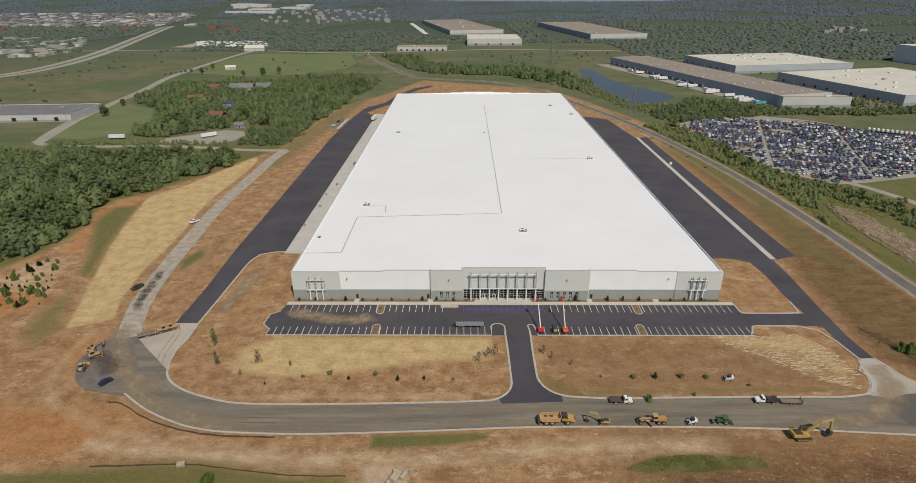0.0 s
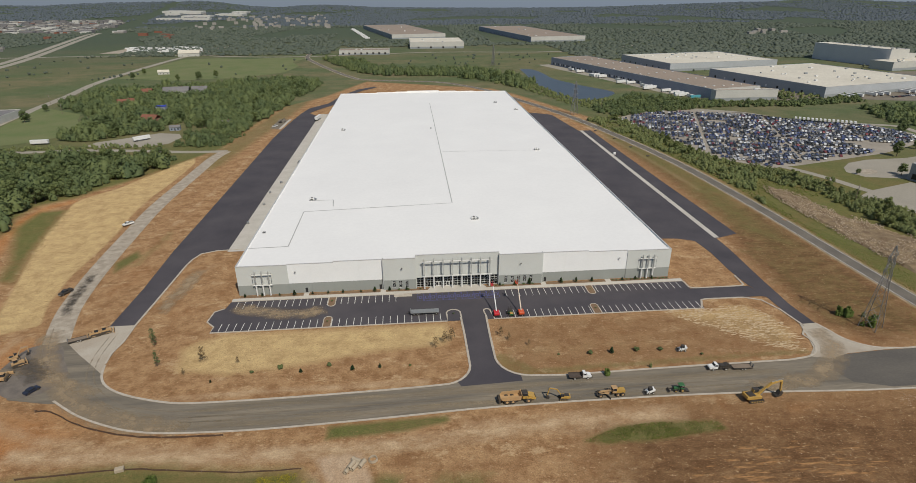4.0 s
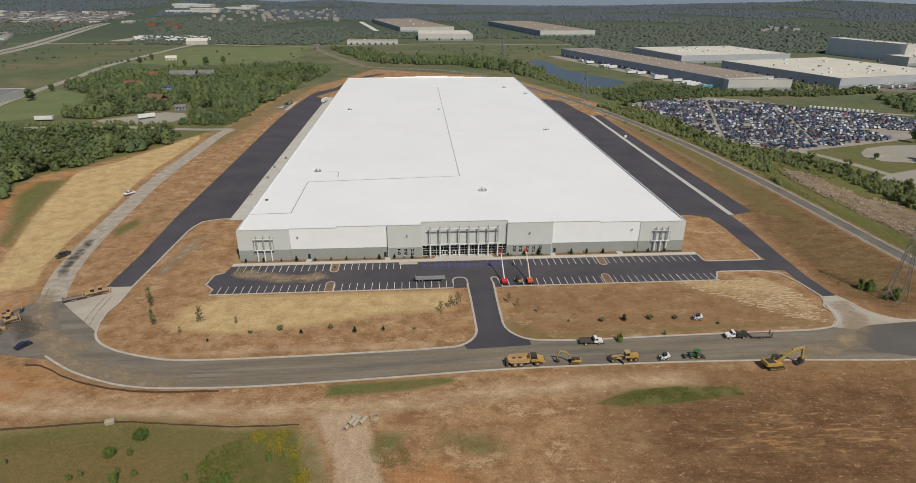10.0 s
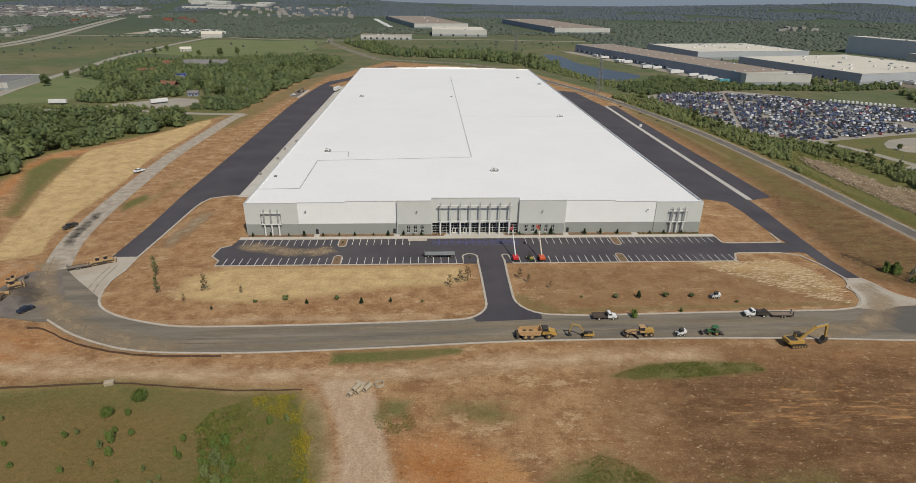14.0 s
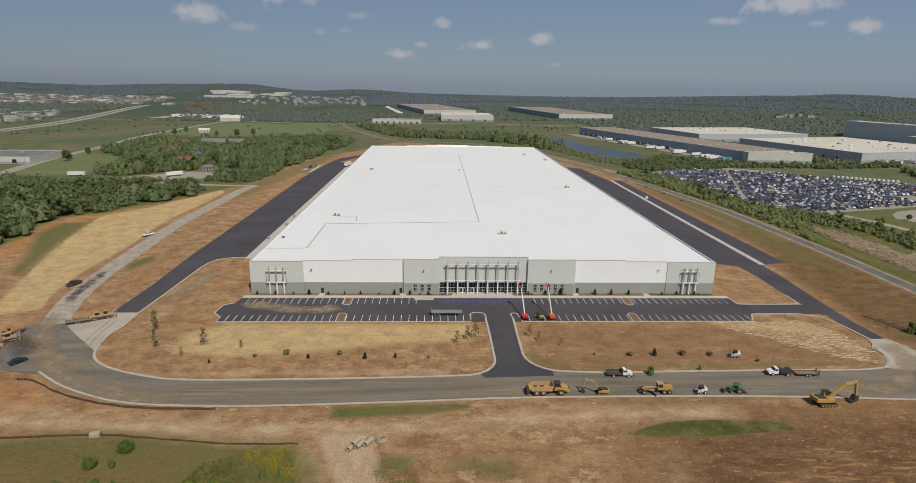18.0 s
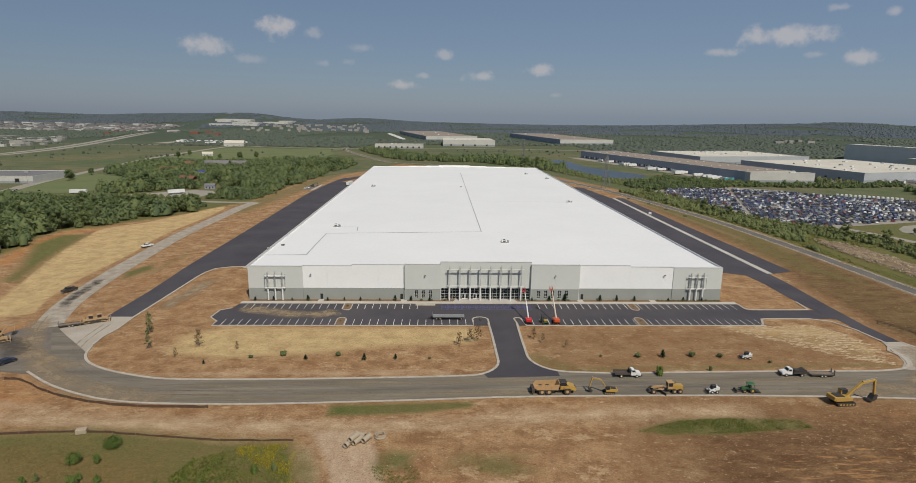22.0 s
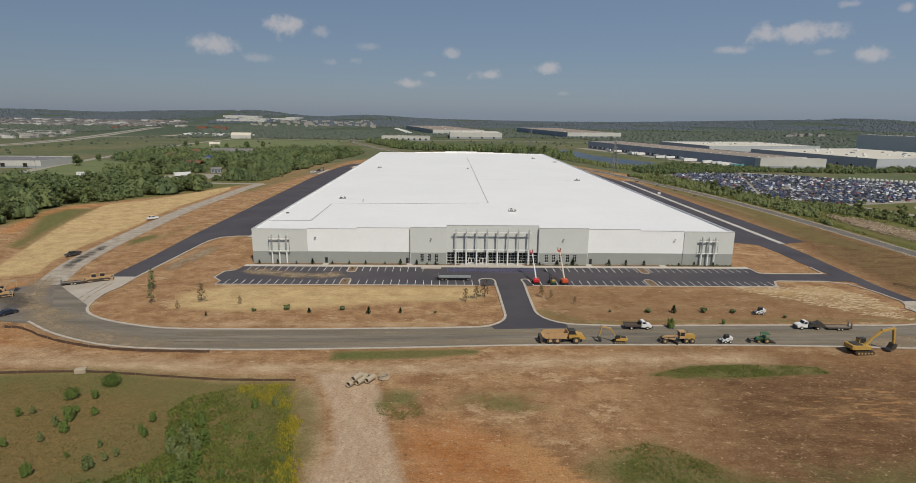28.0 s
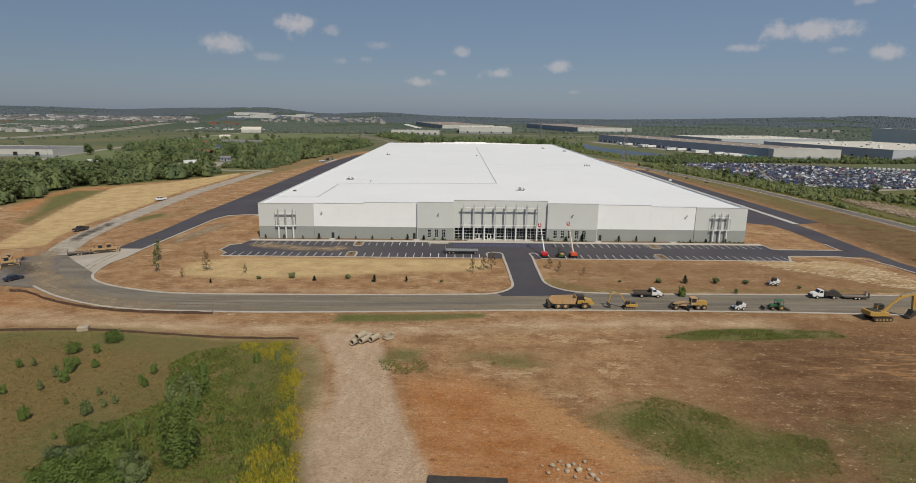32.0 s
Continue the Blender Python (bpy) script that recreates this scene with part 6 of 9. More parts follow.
sheet("trailer_court", [(345, 650), (349, 645), (252, 1014), (228, 1008), (318, 690)], 0.03, FARROAD, "pale trailer court beside the long warehouse")
sheet("warehouse_yard_east", [(424, 628), (484, 642), (440, 822), (410, 890), (384, 1010), (332, 1010), (420, 664)], 0.02, ASPHALT_OLD, "grey yard between warehouses")
big_box("cream_roof_warehouse", 486, 641, 14, 196, 190, 12, WALLPALE2, ROOFCREAM, "wide pale grey warehouse with a cream roof", units=26, docks=10)
big_box("cream_roof_warehouse", 411, 893, 10, 200, 147, 12, WALLPALE2, ROOFCREAM, "wide warehouse with a pale cream roof among trees", units=22, docks=8)
big_box("high_bay_store", 777, 897, 10, 38, 150, 28, WALLHIGH, ROOFCREAM, "tall windowless pale grey high-bay store", wall2=WALLPALE, units=8)
big_box("high_bay_store", 815, 905, 10, 16, 60, 21, WALLPALE, ROOFCREAM, "lower stepped wing of the pale high-bay store", units=2)
big_box("office_block", 868, 888, 12, 130, 40, 11, WALLBRICK, ROOFCREAM, "low brown brick works building beside the high-bay store", units=6)
big_box("office_block", 751, 856, 14, 108, 38, 13, WALLPALE, ROOFCREAM, "low pale works building before the high-bay store", units=5)
sheet("works_car_park", [(488, 639), (560, 612), (640, 604), (760, 690), (900, 770), (880, 850), (740, 850), (690, 692)], 0.015, ASPHALT_OLD, "grey works car park", "car park")
big_box("small_warehouse", -132, 1224, 0, 101, 40, 9, WALLPALE, ROOFBROWN, "low white building with a brown roof", units=3, docks=8, side="front")
big_box("white_warehouse", 12, 1344, 0, 121, 130, 14, WALLPALE, ROOFCREAM, "white box warehouse with grey corner panels", units=6, docks=4, side="front")
big_box("brown_roof_warehouse", -33, 1640, 12, 150, 520, 12, WALLGREY, ROOFBROWN, "long far warehouse with a brown gravel roof", wall2=WALLPALE, units=14, docks=24)
big_box("brown_roof_warehouse", 315, 1486, 8, 146, 500, 13, WALLBLUE, ROOFBROWN, "long far warehouse with a brown gravel roof", wall2=WALLPALE, units=12, docks=24)

ROOFDARK = surf("dark_weathered_roof", (0.17, 0.14, 0.12), (0.22, 0.185, 0.155), 0.06, 0.8, 0.95)
east = big_box("dock_warehouse", 328, 338, -79, 170, 130, 11, WALLGREY, ROOFDARK, "grey loading-dock warehouse with a brown roof", docks=26, side="front", units=7, skylights=3)
sheet("dock_yard", [(286.9, 318.7), (325.6, 332), (333, 310), (342, 277), (356, 190), (330, 160), (300, 196), (286.5, 227), (279, 248), (282, 279), (278, 298), (268.8, 307)], 0.03, FARROAD, "pale concrete dock yard", "yard")
strip("lot_lane", smooth_line([(258, 388), (262, 379), (271, 364), (279, 343), (283.5, 325), (287, 314)], 4), 6.5, 0.035, FARROAD, "pale lane into the dock yard")
sheet("lot_ring_lane", [(560, 428), (490, 421.4), (432, 406), (369.5, 387), (337, 385.5), (318, 379), (306, 368), (300, 357.5), (304.7, 346), (327.6, 339.5), (327.2, 334), (345, 352), (362.7, 368.6), (383, 378), (432, 394.5), (490, 406), (560, 412)], 0.03, FARROAD, "pale curved service lane with a turning loop")
sheet("loop_lawn", [(312, 361), (320.3, 363), (324, 359), (319.5, 353.6), (309.9, 351.2), (308, 356)], 0.05, GRAVEL, "bare tan island in the turning loop", "island")

strip("lot_top_lane", smooth_line([(300, 592), (345, 566), (364, 534), (400, 512), (428, 500), (450, 488), (448, 460), (462, 434), (490, 418)], 4), 7, 0.02, FARROAD, "pale lane round the vehicle lot")
big_box("flat_shed", -520, 562, 4, 130, 60, 7, WALLPALE, ROOFGREY, "low grey-roofed shed by the country road", docks=6, side="front", units=2)

# ---- white trailers at the docks ----
def trailer_van(x, y, ang, label="white box trailer parked at a dock", mat=None):
    t = thing("box_trailer", pose(x, y, 0.03, 0, 0, ang), label, "trailer", "box trailers")
    part("box", bevelled(bx(bmesh.new(), -6.8, 6.8, -1.3, 1.3, 1.15, 4.0), 0.06), mat or TRAILERW, t)
    part("frame", bx(bmesh.new(), -6.5, 6.4, -0.6, 0.6, 0.85, 1.14), DARKMETAL, t)
    for xx in (-5.4, -4.2):
        for s in (-1, 1):
            part("wheel", tube(bmesh.new(), (xx, s * 0.85, 0.5), (xx, s * 1.25, 0.5), 0.5, n=10), RUBBER, t)
    for s in (-1, 1):
        part("landing_leg", bx(bmesh.new(), 3.8, 4.0, s * 0.7 - 0.08, s * 0.7 + 0.08, 0, 0.86), DARKMETAL, t)
    return t


rt = random.Random(4)
TEAL = surf("teal_trailer_paint", (0.10, 0.36, 0.42), (0.08, 0.30, 0.36), 0.3, 2, 0.5, coord="obj")
v = Vector((math.sin(radians(-ANG)) * 1.0, math.cos(radians(ANG))))
for k, s in enumerate((8, 14, 22, 28, 36, 44, 60, 82, 88, 95, 103, 132, 140, 146, 160, 200, 206, 212, 220, 262, 268, 290)):
    p = Vector((349, 643.5)) + Vector((math.sin(radians(-ANG)), math.cos(radians(ANG)))) * (s + 4) + Vector((-11 - (9 if k % 5 == 2 else 0), -3))
    trailer_van(p.x, p.y, ANG + rt.choice((0, 0, 90, 180)), mat=TEAL if k == 0 else None, label="teal box trailer parked at a dock" if k == 0 else "white box trailer parked at a dock")
for k in range(15):
    trailer_van(376 + 2.95 * k, 527.5 - 1.85 * k, 58 + rt.uniform(-2, 2), "short white box trailer in a tight row at the vehicle lot").scale = (0.4, 0.72, 0.62)
for k in range(16):
    if k not in (3, 7, 8, 12):
        trailer_van(505 + 10.6 * k + 2, 636.5 + 2.65 * k, 104 + rt.uniform(-2, 2), "white box trailer parked at the cream warehouse")
trailer_van(-226, 506, 42, "white box trailer abandoned in a wooded yard")
trailer_van(-305, 500, 4, "white box trailer abandoned in a wooded yard")
for k in range(26):
    trailer_van(-140 - 3.0 * k + 40 + rt.uniform(-1, 1), 1660 + 18 * k, 12 + 90 * (k % 2))


# ---- cottages and sheds in the wood ----
def cottage(x, y, ang, w, d, h, roof, wall, label):
    c = thing("cottage", pose(x, y, 0, 0, 0, ang), label, "house", "cottages in the wood")
    part("wall", bx(bmesh.new(), -w / 2, w / 2, -d / 2, d / 2, 0, h), wall, c)
    part("roof", prism(bmesh.new(), [(-d / 2 - 0.5, h - 0.1), (0, h + d * 0.32), (d / 2 + 0.5, h - 0.1), (d / 2 + 0.5, h + 0.12), (0, h + d * 0.32 + 0.25), (-d / 2 - 0.5, h + 0.12)], -w / 2 - 0.4, w / 2 + 0.4, Matrix.Rotation(radians(90), 4, "Z")), roof, c)
    part("chimney", bx(bmesh.new(), w * 0.2, w * 0.2 + 0.7, -0.4, 0.4, h, h + d * 0.32 + 1.1), WALLBRICK, c)
    part("door", bx(bmesh.new(), -0.5, 0.5, -d / 2 - 0.06, -d / 2, 0.1, 2.1), DOORDARK, c)
    for xx in (-w * 0.3, w * 0.3):
        part("window", bx(bmesh.new(), xx - 0.6, xx + 0.6, -d / 2 - 0.05, -d / 2, 0.9, 2.1), GLASS, c)


for args in ((-322, 757, 10, 16, 10, 4, ROOFRED, WALLBRICK, "red-roofed brick cottage among trees"), (-313, 682, 30, 17, 10, 4, ROOFRED, WALLBRICK, "red-roofed brick cottage among trees"), (-248, 583, -15, 16, 11, 4, ROOFRED, WALLBRICK, "rust-roofed farmhouse among trees"),
             (-284, 756, 5, 30, 16, 4, ROOFGREY, WALLPALE, "pale grey-roofed barn among trees"), (-258, 763, 5, 18, 14, 4, ROOFGREY, WALLPALE, "pale grey-roofed barn among trees"), (-375, 959, 20, 16, 9, 3.5, ROOFCREAM, WALLPALE, "small white farmhouse in a field"),
             (-212, 545, 10, 9, 5, 3, ROOFGREY, WALLBLUE, "small blue-grey shed in the yard"), (-170, 560, 0, 8, 6, 3, ROOFGREY, WALLPALE, "small pale shed at the wood's edge"), (-430, 1246, 5, 40, 18, 6, ROOFCREAM, WALLPALE, "low white roadside store")):
    cottage(*args)
tarp = thing("blue_tarpaulin", pose(-252, 623, 9), "bright blue tarpaulin roof among the trees", "tarpaulin")
bm = bmesh.new()
grid = [[bm.verts.new((-5 + 2.5 * i, -4 + 2 * j, 0.5 * math.sin(i * 1.3) * math.cos(j))) for i in range(5)] for j in range(5)]
for j in range(4):
    for i in range(4):
        bm.faces.new((grid[j][i], grid[j][i + 1], grid[j + 1][i + 1], grid[j + 1][i]))
part("sheet", bm, surf("blue_tarp", (0.05, 0.08, 0.42), (0.04, 0.06, 0.34), 0.6, 4, 0.6), tarp)
part("shed_under", bx(bmesh.new(), -4.6, 4.6, -3.6, 3.6, -9, -0.7), WALLGREY, tarp)


# ---- the distant town: many small roofs, one mesh a kind ----
def town(name, n, xf, yr, size, h, mat, label, seed):
    """Small flat-roofed buildings between two bearings (x over y) and two distances."""
    r = random.Random(seed)
    bm = bmesh.new()
    for _ in range(n):
        y = r.uniform(*yr)
        x = y * r.uniform(*xf)
        if abs(x + 690 + (y - 960) * 0.25) < 40:
            continue
        w, d, hh = r.uniform(*size), r.uniform(*size) * 0.7, r.uniform(*h)
        z = float(ground_z(np.array([x]), np.array([y]))[0])
        bx(bm, x - w / 2, x + w / 2, y - d / 2, y + d / 2, z - 0.5, z + hh)
    return tagged(part(name, bm, mat), label, "buildings", kind="stuff")


TOWNWALL = surf("weathered_town_wall", (0.36, 0.34, 0.31), (0.25, 0.235, 0.215), 0.01, 0.2, 0.9)
town("town_white_roofs", 105, (-0.79, -0.44), (2020, 2780), (8, 42), (5, 9), WALLPALE, "pale roofs of a distant town by the motorway", 1)
town("town_grey_roofs", 260, (-0.79, -0.44), (2000, 2800), (8, 40), (6, 9), ROOFGREY, "grey roofs of a distant town", 2)
town("town_tan_roofs", 240, (-0.79, -0.44), (1990, 2760), (8, 34), (5, 8), TOWNWALL, "weathered tan buildings of a distant town", 7)
town("town_red_roofs", 26, (-0.79, -0.36), (1500, 2700), (8, 26), (5, 8), ROOFRED, "red roofs of a distant town", 3)
town("roadside_stores", 46, (-0.82, -0.63), (1130, 1560), (8, 30), (4, 6), TOWNWALL, "low roadside stores beyond the motorway", 8)
town("roadside_white_stores", 16, (-0.82, -0.62), (1130, 1560), (8, 24), (3, 6), WALLPALE, "low white roadside stores beyond the motorway", 9)
town("parked_caravans", 150, (-0.44, -0.325), (1330, 1445), (4, 11), (2.6, 3.6), TRAILERW, "white caravans and trailers parked in rows", 4)
town("far_white_sheds", 11, (-0.36, -0.24), (2750, 3500), (50, 150), (8, 11), WALLPALE, "long white sheds under the far hills", 5)
town("village_roofs", 80, (-0.33, -0.12), (2150, 3200), (8, 17), (8, 12), TOWNWALL, "scattered pale houses in far woods", 6)
town("eastern_houses", 16, (0.585, 0.66), (1640, 1840), (8, 22), (7, 10), TOWNWALL, "small pale houses in the eastern woods", 10)
sheet("caravan_yard", [(-640, 1320), (-430, 1325), (-425, 1450), (-630, 1450)], 0.01, GRAVEL, "pale gravel caravan yard", "yard")


# ---- rough rubble bank beside the public road ----
rr = random.Random(15)
BANK = [(224, 333), (219, 318), (217, 296), (218, 270), (216.5, 241), (218.6, 224), (218.4, 209), (222, 190), (226, 160), (296, 160), (282, 190), (263, 206), (257, 222), (256, 244), (247, 266), (240, 285), (238, 309), (233, 332)]
BANKSOIL = surf("rubble_soil", (0.155, 0.105, 0.062), (0.25, 0.185, 0.11), 0.25, 1.8, 0.95, 0.9, 2, contrast=0.8, grain=0.45)
bm = bmesh.new()
cells, step = {}, 1.25


def bank_z(x, y):
    n_ = noise.noise(Vector((x * 0.11, y * 0.11, 1.0))) + 0.6 * noise.noise(Vector((x * 0.33, y * 0.33, 2.0)))
    return 0.75 + 0.75 * n_


for a_ in range(int(88 / step)):
    for b_ in range(int(172 / step)):
        px, py = 211 + a_ * step, 160 + b_ * step
        if in_poly(px, py, BANK):
            rim = sum(in_poly(px + 3.5 * math.cos(q), py + 3.5 * math.sin(q), BANK) for q in (0, 1.57, 3.14, 4.71)) / 4
            cells[a_, b_] = bm.verts.new((px + rr.uniform(-0.3, 0.3), py + rr.uniform(-0.3, 0.3), max(bank_z(px, py), 0.06) * (rim > 0.9) + 0.02 - 0.2 * (rim < 0.9)))
for (a_, b_), v_ in cells.items():
    if (a_ + 1, b_) in cells and (a_, b_ + 1) in cells and (a_ + 1, b_ + 1) in cells:
        bm.faces.new((v_, cells[a_ + 1, b_], cells[a_ + 1, b_ + 1], cells[a_, b_ + 1]))
structure("rubble_bank_soil", bm, BANKSOIL, "rough brown bank of dumped soil and stone", "bank")
bm = bmesh.new()
for p in fill(BANK, 1.05, 31):
    if rr.random() < 0.7 and noise.noise(Vector((p[0] * 0.09, p[1] * 0.05, 6.0))) > -0.25:
        s = rr.uniform(0.14, 0.42) * (1.6 if rr.random() < 0.06 else 1)
        m = pose(p[0], p[1], max(bank_z(*p), 0.06), rr.uniform(-35, 35), rr.uniform(-35, 35), rr.uniform(0, 180))
        bx(bm, -s, s * rr.uniform(0.6, 1), -s * rr.uniform(0.4, 0.9), s * 0.7, -0.25, s * rr.uniform(0.3, 0.7), m)
tagged(part("rubble_stones", bm, foliage("mixed_rubble", (0.19, 0.135, 0.085), (0.56, 0.46, 0.34), grain=1.2, depth=0.6)), "brown and pale broken stones on the roadside bank", "stones", kind="stuff")

# ---- the vehicle lot ----
LOT = [(202, 545), (247, 576), (300, 576), (336, 560), (366, 526), (422, 494), (432, 462), (428, 440), (364, 406), (277, 381), (256, 378), (236, 401), (225, 447), (215, 490)]
sheet("vehicle_lot", [(198, 548), (247, 584), (302, 586), (344, 566), (372, 530), (430, 498), (440, 462), (432, 436), (364, 401), (277, 376), (254, 372), (232, 398), (221, 446), (210, 490)], 0.02, surf("lot_gravel", (0.34, 0.30, 0.25), (0.26, 0.23, 0.19), 0.05, 1, 0.95), "dusty gravel vehicle storage lot", "lot")
CARPAINT = bpy.data.materials.new("car_paint")
CARPAINT.use_nodes = True
cn, cl = CARPAINT.node_tree.nodes, CARPAINT.node_tree.links
c_ramp = cn.new("ShaderNodeValToRGB")
c_ramp.color_ramp.interpolation = "CONSTANT"
for i, (p, c) in enumerate(((0, (0.55, 0.56, 0.58)), (0.2, (0.015, 0.016, 0.022)), (0.42, (0.15, 0.16, 0.19)), (0.56, (0.05, 0.07, 0.17)), (0.75, (0.09, 0.10, 0.12)), (0.91, (0.20, 0.03, 0.035)), (0.95, (0.26, 0.24, 0.20)))):
    e = c_ramp.color_ramp.elements[i] if i < 2 else c_ramp.color_ramp.elements.new(p)
    e.position, e.color = p, (*c, 1)
c_oi, c_geo = cn.new("ShaderNodeObjectInfo"), cn.new("ShaderNodeNewGeometry")
c_add, c_fr = cn.new("ShaderNodeMath"), cn.new("ShaderNodeMath")
c_add.operation, c_fr.operation = "ADD", "FRACT"
cl.new(c_oi.outputs["Random"], c_add.inputs[0])
cl.new(c_geo.outputs["Random Per Island"], c_add.inputs[1])
cl.new(c_add.outputs[0], c_fr.inputs[0])
cl.new(c_fr.outputs[0], c_ramp.inputs[0])
cl.new(c_ramp.outputs[0], cn["Principled BSDF"].inputs["Base Color"])
cn["Principled BSDF"].inputs["Roughness"].default_value = 0.35
CARGLASS = surf("car_glass", (0.02, 0.024, 0.03), (0.03, 0.034, 0.04), 1, 4, 0.12, coord="obj")


def car_shell(bm, m=None):
    prof = [(-2.25, 0.35), (-2.3, 0.75), (-2.15, 0.98), (-1.5, 1.02), (-0.95, 1.42), (0.45, 1.45), (1.05, 1.02), (2.05, 0.88), (2.25, 0.65), (2.22, 0.35)]
    return prism(bm, prof, -0.88, 0.88, m)


def car_glass(bm, m=None):
    prism(bm, [(-1.42, 1.06), (-0.93, 1.37), (0.42, 1.40), (0.95, 1.05)], -0.9, 0.9, m)
    return bm


shell = bpy.data.meshes.new("body")
bm = car_shell(bmesh.new())
bmesh.ops.recalc_face_normals(bm, faces=bm.faces[:])
bm.to_mesh(shell)
bm.free()
shell.materials.append(CARPAINT)
glass_me = bpy.data.meshes.new("window_band")
bm = car_glass(bmesh.new())
bmesh.ops.recalc_face_normals(bm, faces=bm.faces[:])
bm.to_mesh(glass_me)
bm.free()
glass_me.materials.append(CARGLASS)
screen = bpy.data.meshes.new("windscreen")
bm = bmesh.new()
prism(bm, [(0.50, 1.43), (1.02, 1.06), (1.05, 1.09), (0.53, 1.46)], -0.74, 0.74)
bm.to_mesh(screen)
bm.free()
screen.materials.append(CARGLASS)
rear_me = bpy.data.meshes.new("rear_window")
bm = prism(bmesh.new(), [(-1.46, 1.07), (-0.98, 1.41), (-1.01, 1.44), (-1.49, 1.10)], -0.74, 0.74)
bm.to_mesh(rear_me)
bm.free()
rear_me.materials.append(CARGLASS)
wheel_me = bpy.data.meshes.new("wheel")
bm = tube(bmesh.new(), (0, -0.11, 0), (0, 0.11, 0), 0.33, n=10)
bm.to_mesh(wheel_me)
bm.free()
wheel_me.materials.append(RUBBER)


def car(x, y, z, ang, label="parked salvage car in a crowded storage lot", group="stored cars", category="car"):
    c = thing("car", pose(x, y, z, 0, 0, ang), label, category, group)
    for nm, me, loc in (("body", shell, (0, 0, 0)), ("window_band", glass_me, (0, 0, 0)), ("windscreen", screen, (0, 0, 0)), ("rear_window", rear_me, (0, 0, 0))) + tuple(("wheel", wheel_me, (a, b, 0.33)) for a in (-1.4, 1.4) for b in (-0.8, 0.8)):
        o = new(nm, me)
        o.parent, o.location = c, loc
    return c


rc = random.Random(22)
spots = []
a = radians(-22)
u, w_ = Vector((math.cos(a), math.sin(a))), Vector((-math.sin(a), math.cos(a)))
o0 = Vector((330, 490))
for row in range(-34, 35):
    if row % 5 in (3,):
        continue
    for k in range(-62, 63):
        p = o0 + w_ * (row * 5.0 + 0.6 * math.sin(row)) + u * (k * 2.75)
        if k % 23 == 0 or rc.random() < 0.10 or not in_poly(p.x, p.y, LOT):
            continue
        if noise.noise(Vector((p.x * 0.02, p.y * 0.02, 5.0))) > 0.42:
            continue
        spots.append((p.x + rc.uniform(-0.3, 0.3), p.y + rc.uniform(-0.5, 0.5), math.degrees(a) + 90 + rc.uniform(-7, 7) + (180 if rc.random() < 0.5 else 0)))
spots.sort(key=lambda p: math.hypot(p[0] - 20, p[1] - 10))
for x, y, g_ in spots[:240]:
    car(x, y, 0.03, g_)
bm, bg = bmesh.new(), bmesh.new()
body_v, body_f, glass_v, glass_f = [], [], [], []


def append_mesh(me, m, vs, fs):
    b0 = len(vs)
    vs.extend(tuple(m @ v_.co) for v_ in me.vertices)
    fs.extend(tuple(i + b0 for i in p.vertices) for p in me.polygons)


for x, y, g_ in spots[240:]:
    m = pose(x, y, 0.25, 0, 0, g_) @ Matrix.Diagonal((1, 1, rc.uniform(0.9, 1.35), 1))
    append_mesh(shell, m, body_v, body_f)
    append_mesh(glass_me, m, glass_v, glass_f)
    append_mesh(screen, m, glass_v, glass_f)
bm.free(), bg.free()
for nm, vs, fs, mt, lb in (("stored_cars", body_v, body_f, CARPAINT, "rows of stored salvage cars in many colours"), ("stored_car_windows", glass_v, glass_f, CARGLASS, "dark windows of the stored cars")):
    me = bpy.data.meshes.new(nm)
    me.from_pydata(vs, [], fs)
    me.materials.append(mt)
    tagged(new(nm, me), lb, "cars", kind="stuff")


# ---- cars in the works car park ----
vs, fs, gv, gf = [], [], [], []
for x0, y0, n_ in ((560, 632, 22), (585, 640, 26), (610, 632, 26), (640, 640, 26), (700, 660, 30), (740, 690, 30), (770, 730, 24)):
    for k in range(n_):
        if rc.random() < 0.62:
            m = pose(x0 + 3.0 * k * math.cos(radians(14)), y0 + 3.0 * k * math.sin(radians(14)), 0.03, 0, 0, 104 + rc.uniform(-4, 4))
            append_mesh(shell, m, vs, fs)
            append_mesh(glass_me, m, gv, gf)
for nm, v1, f1, mt, lb in (("works_cars", vs, fs, CARPAINT, "cars parked in rows in the works car park"), ("works_car_windows", gv, gf, CARGLASS, "dark windows of the works cars")):
    me = bpy.data.meshes.new(nm)
    me.from_pydata(v1, [], f1)
    me.materials.append(mt)
    tagged(new(nm, me), lb, "cars", kind="stuff")

# ---- machines and vehicles ----
def wheel(parent, x, y, r, w, rim=YELLOW, n=16):
    """A wheel with its tyre and rim; y is the middle of the tread."""
    bm = tube(bmesh.new(), (x, y - w / 2, r), (x, y + w / 2, r), r, n=n)
    t = part("tyre", bevelled(bm, r * 0.07), RUBBER, parent)
    s = 1 if y > 0 else -1
    part("rim", tube(bmesh.new(), (x, y + s * w / 2 - s * 0.04, r), (x, y + s * (w / 2 + 0.02), r), r * 0.55, r * 0.42, n=10), rim, t)


def box(parent, name, mat, x0, x1, y0, y1, z0, z1, bev=0.04, label=""):
    return part(name, bevelled(bx(bmesh.new(), x0, x1, y0, y1, z0, z1), bev), mat, parent, label)


def slab(parent, name, mat, outline, y0, y1, label=""):
    return part(name, prism(bmesh.new(), outline, y0, y1), mat, parent, label)


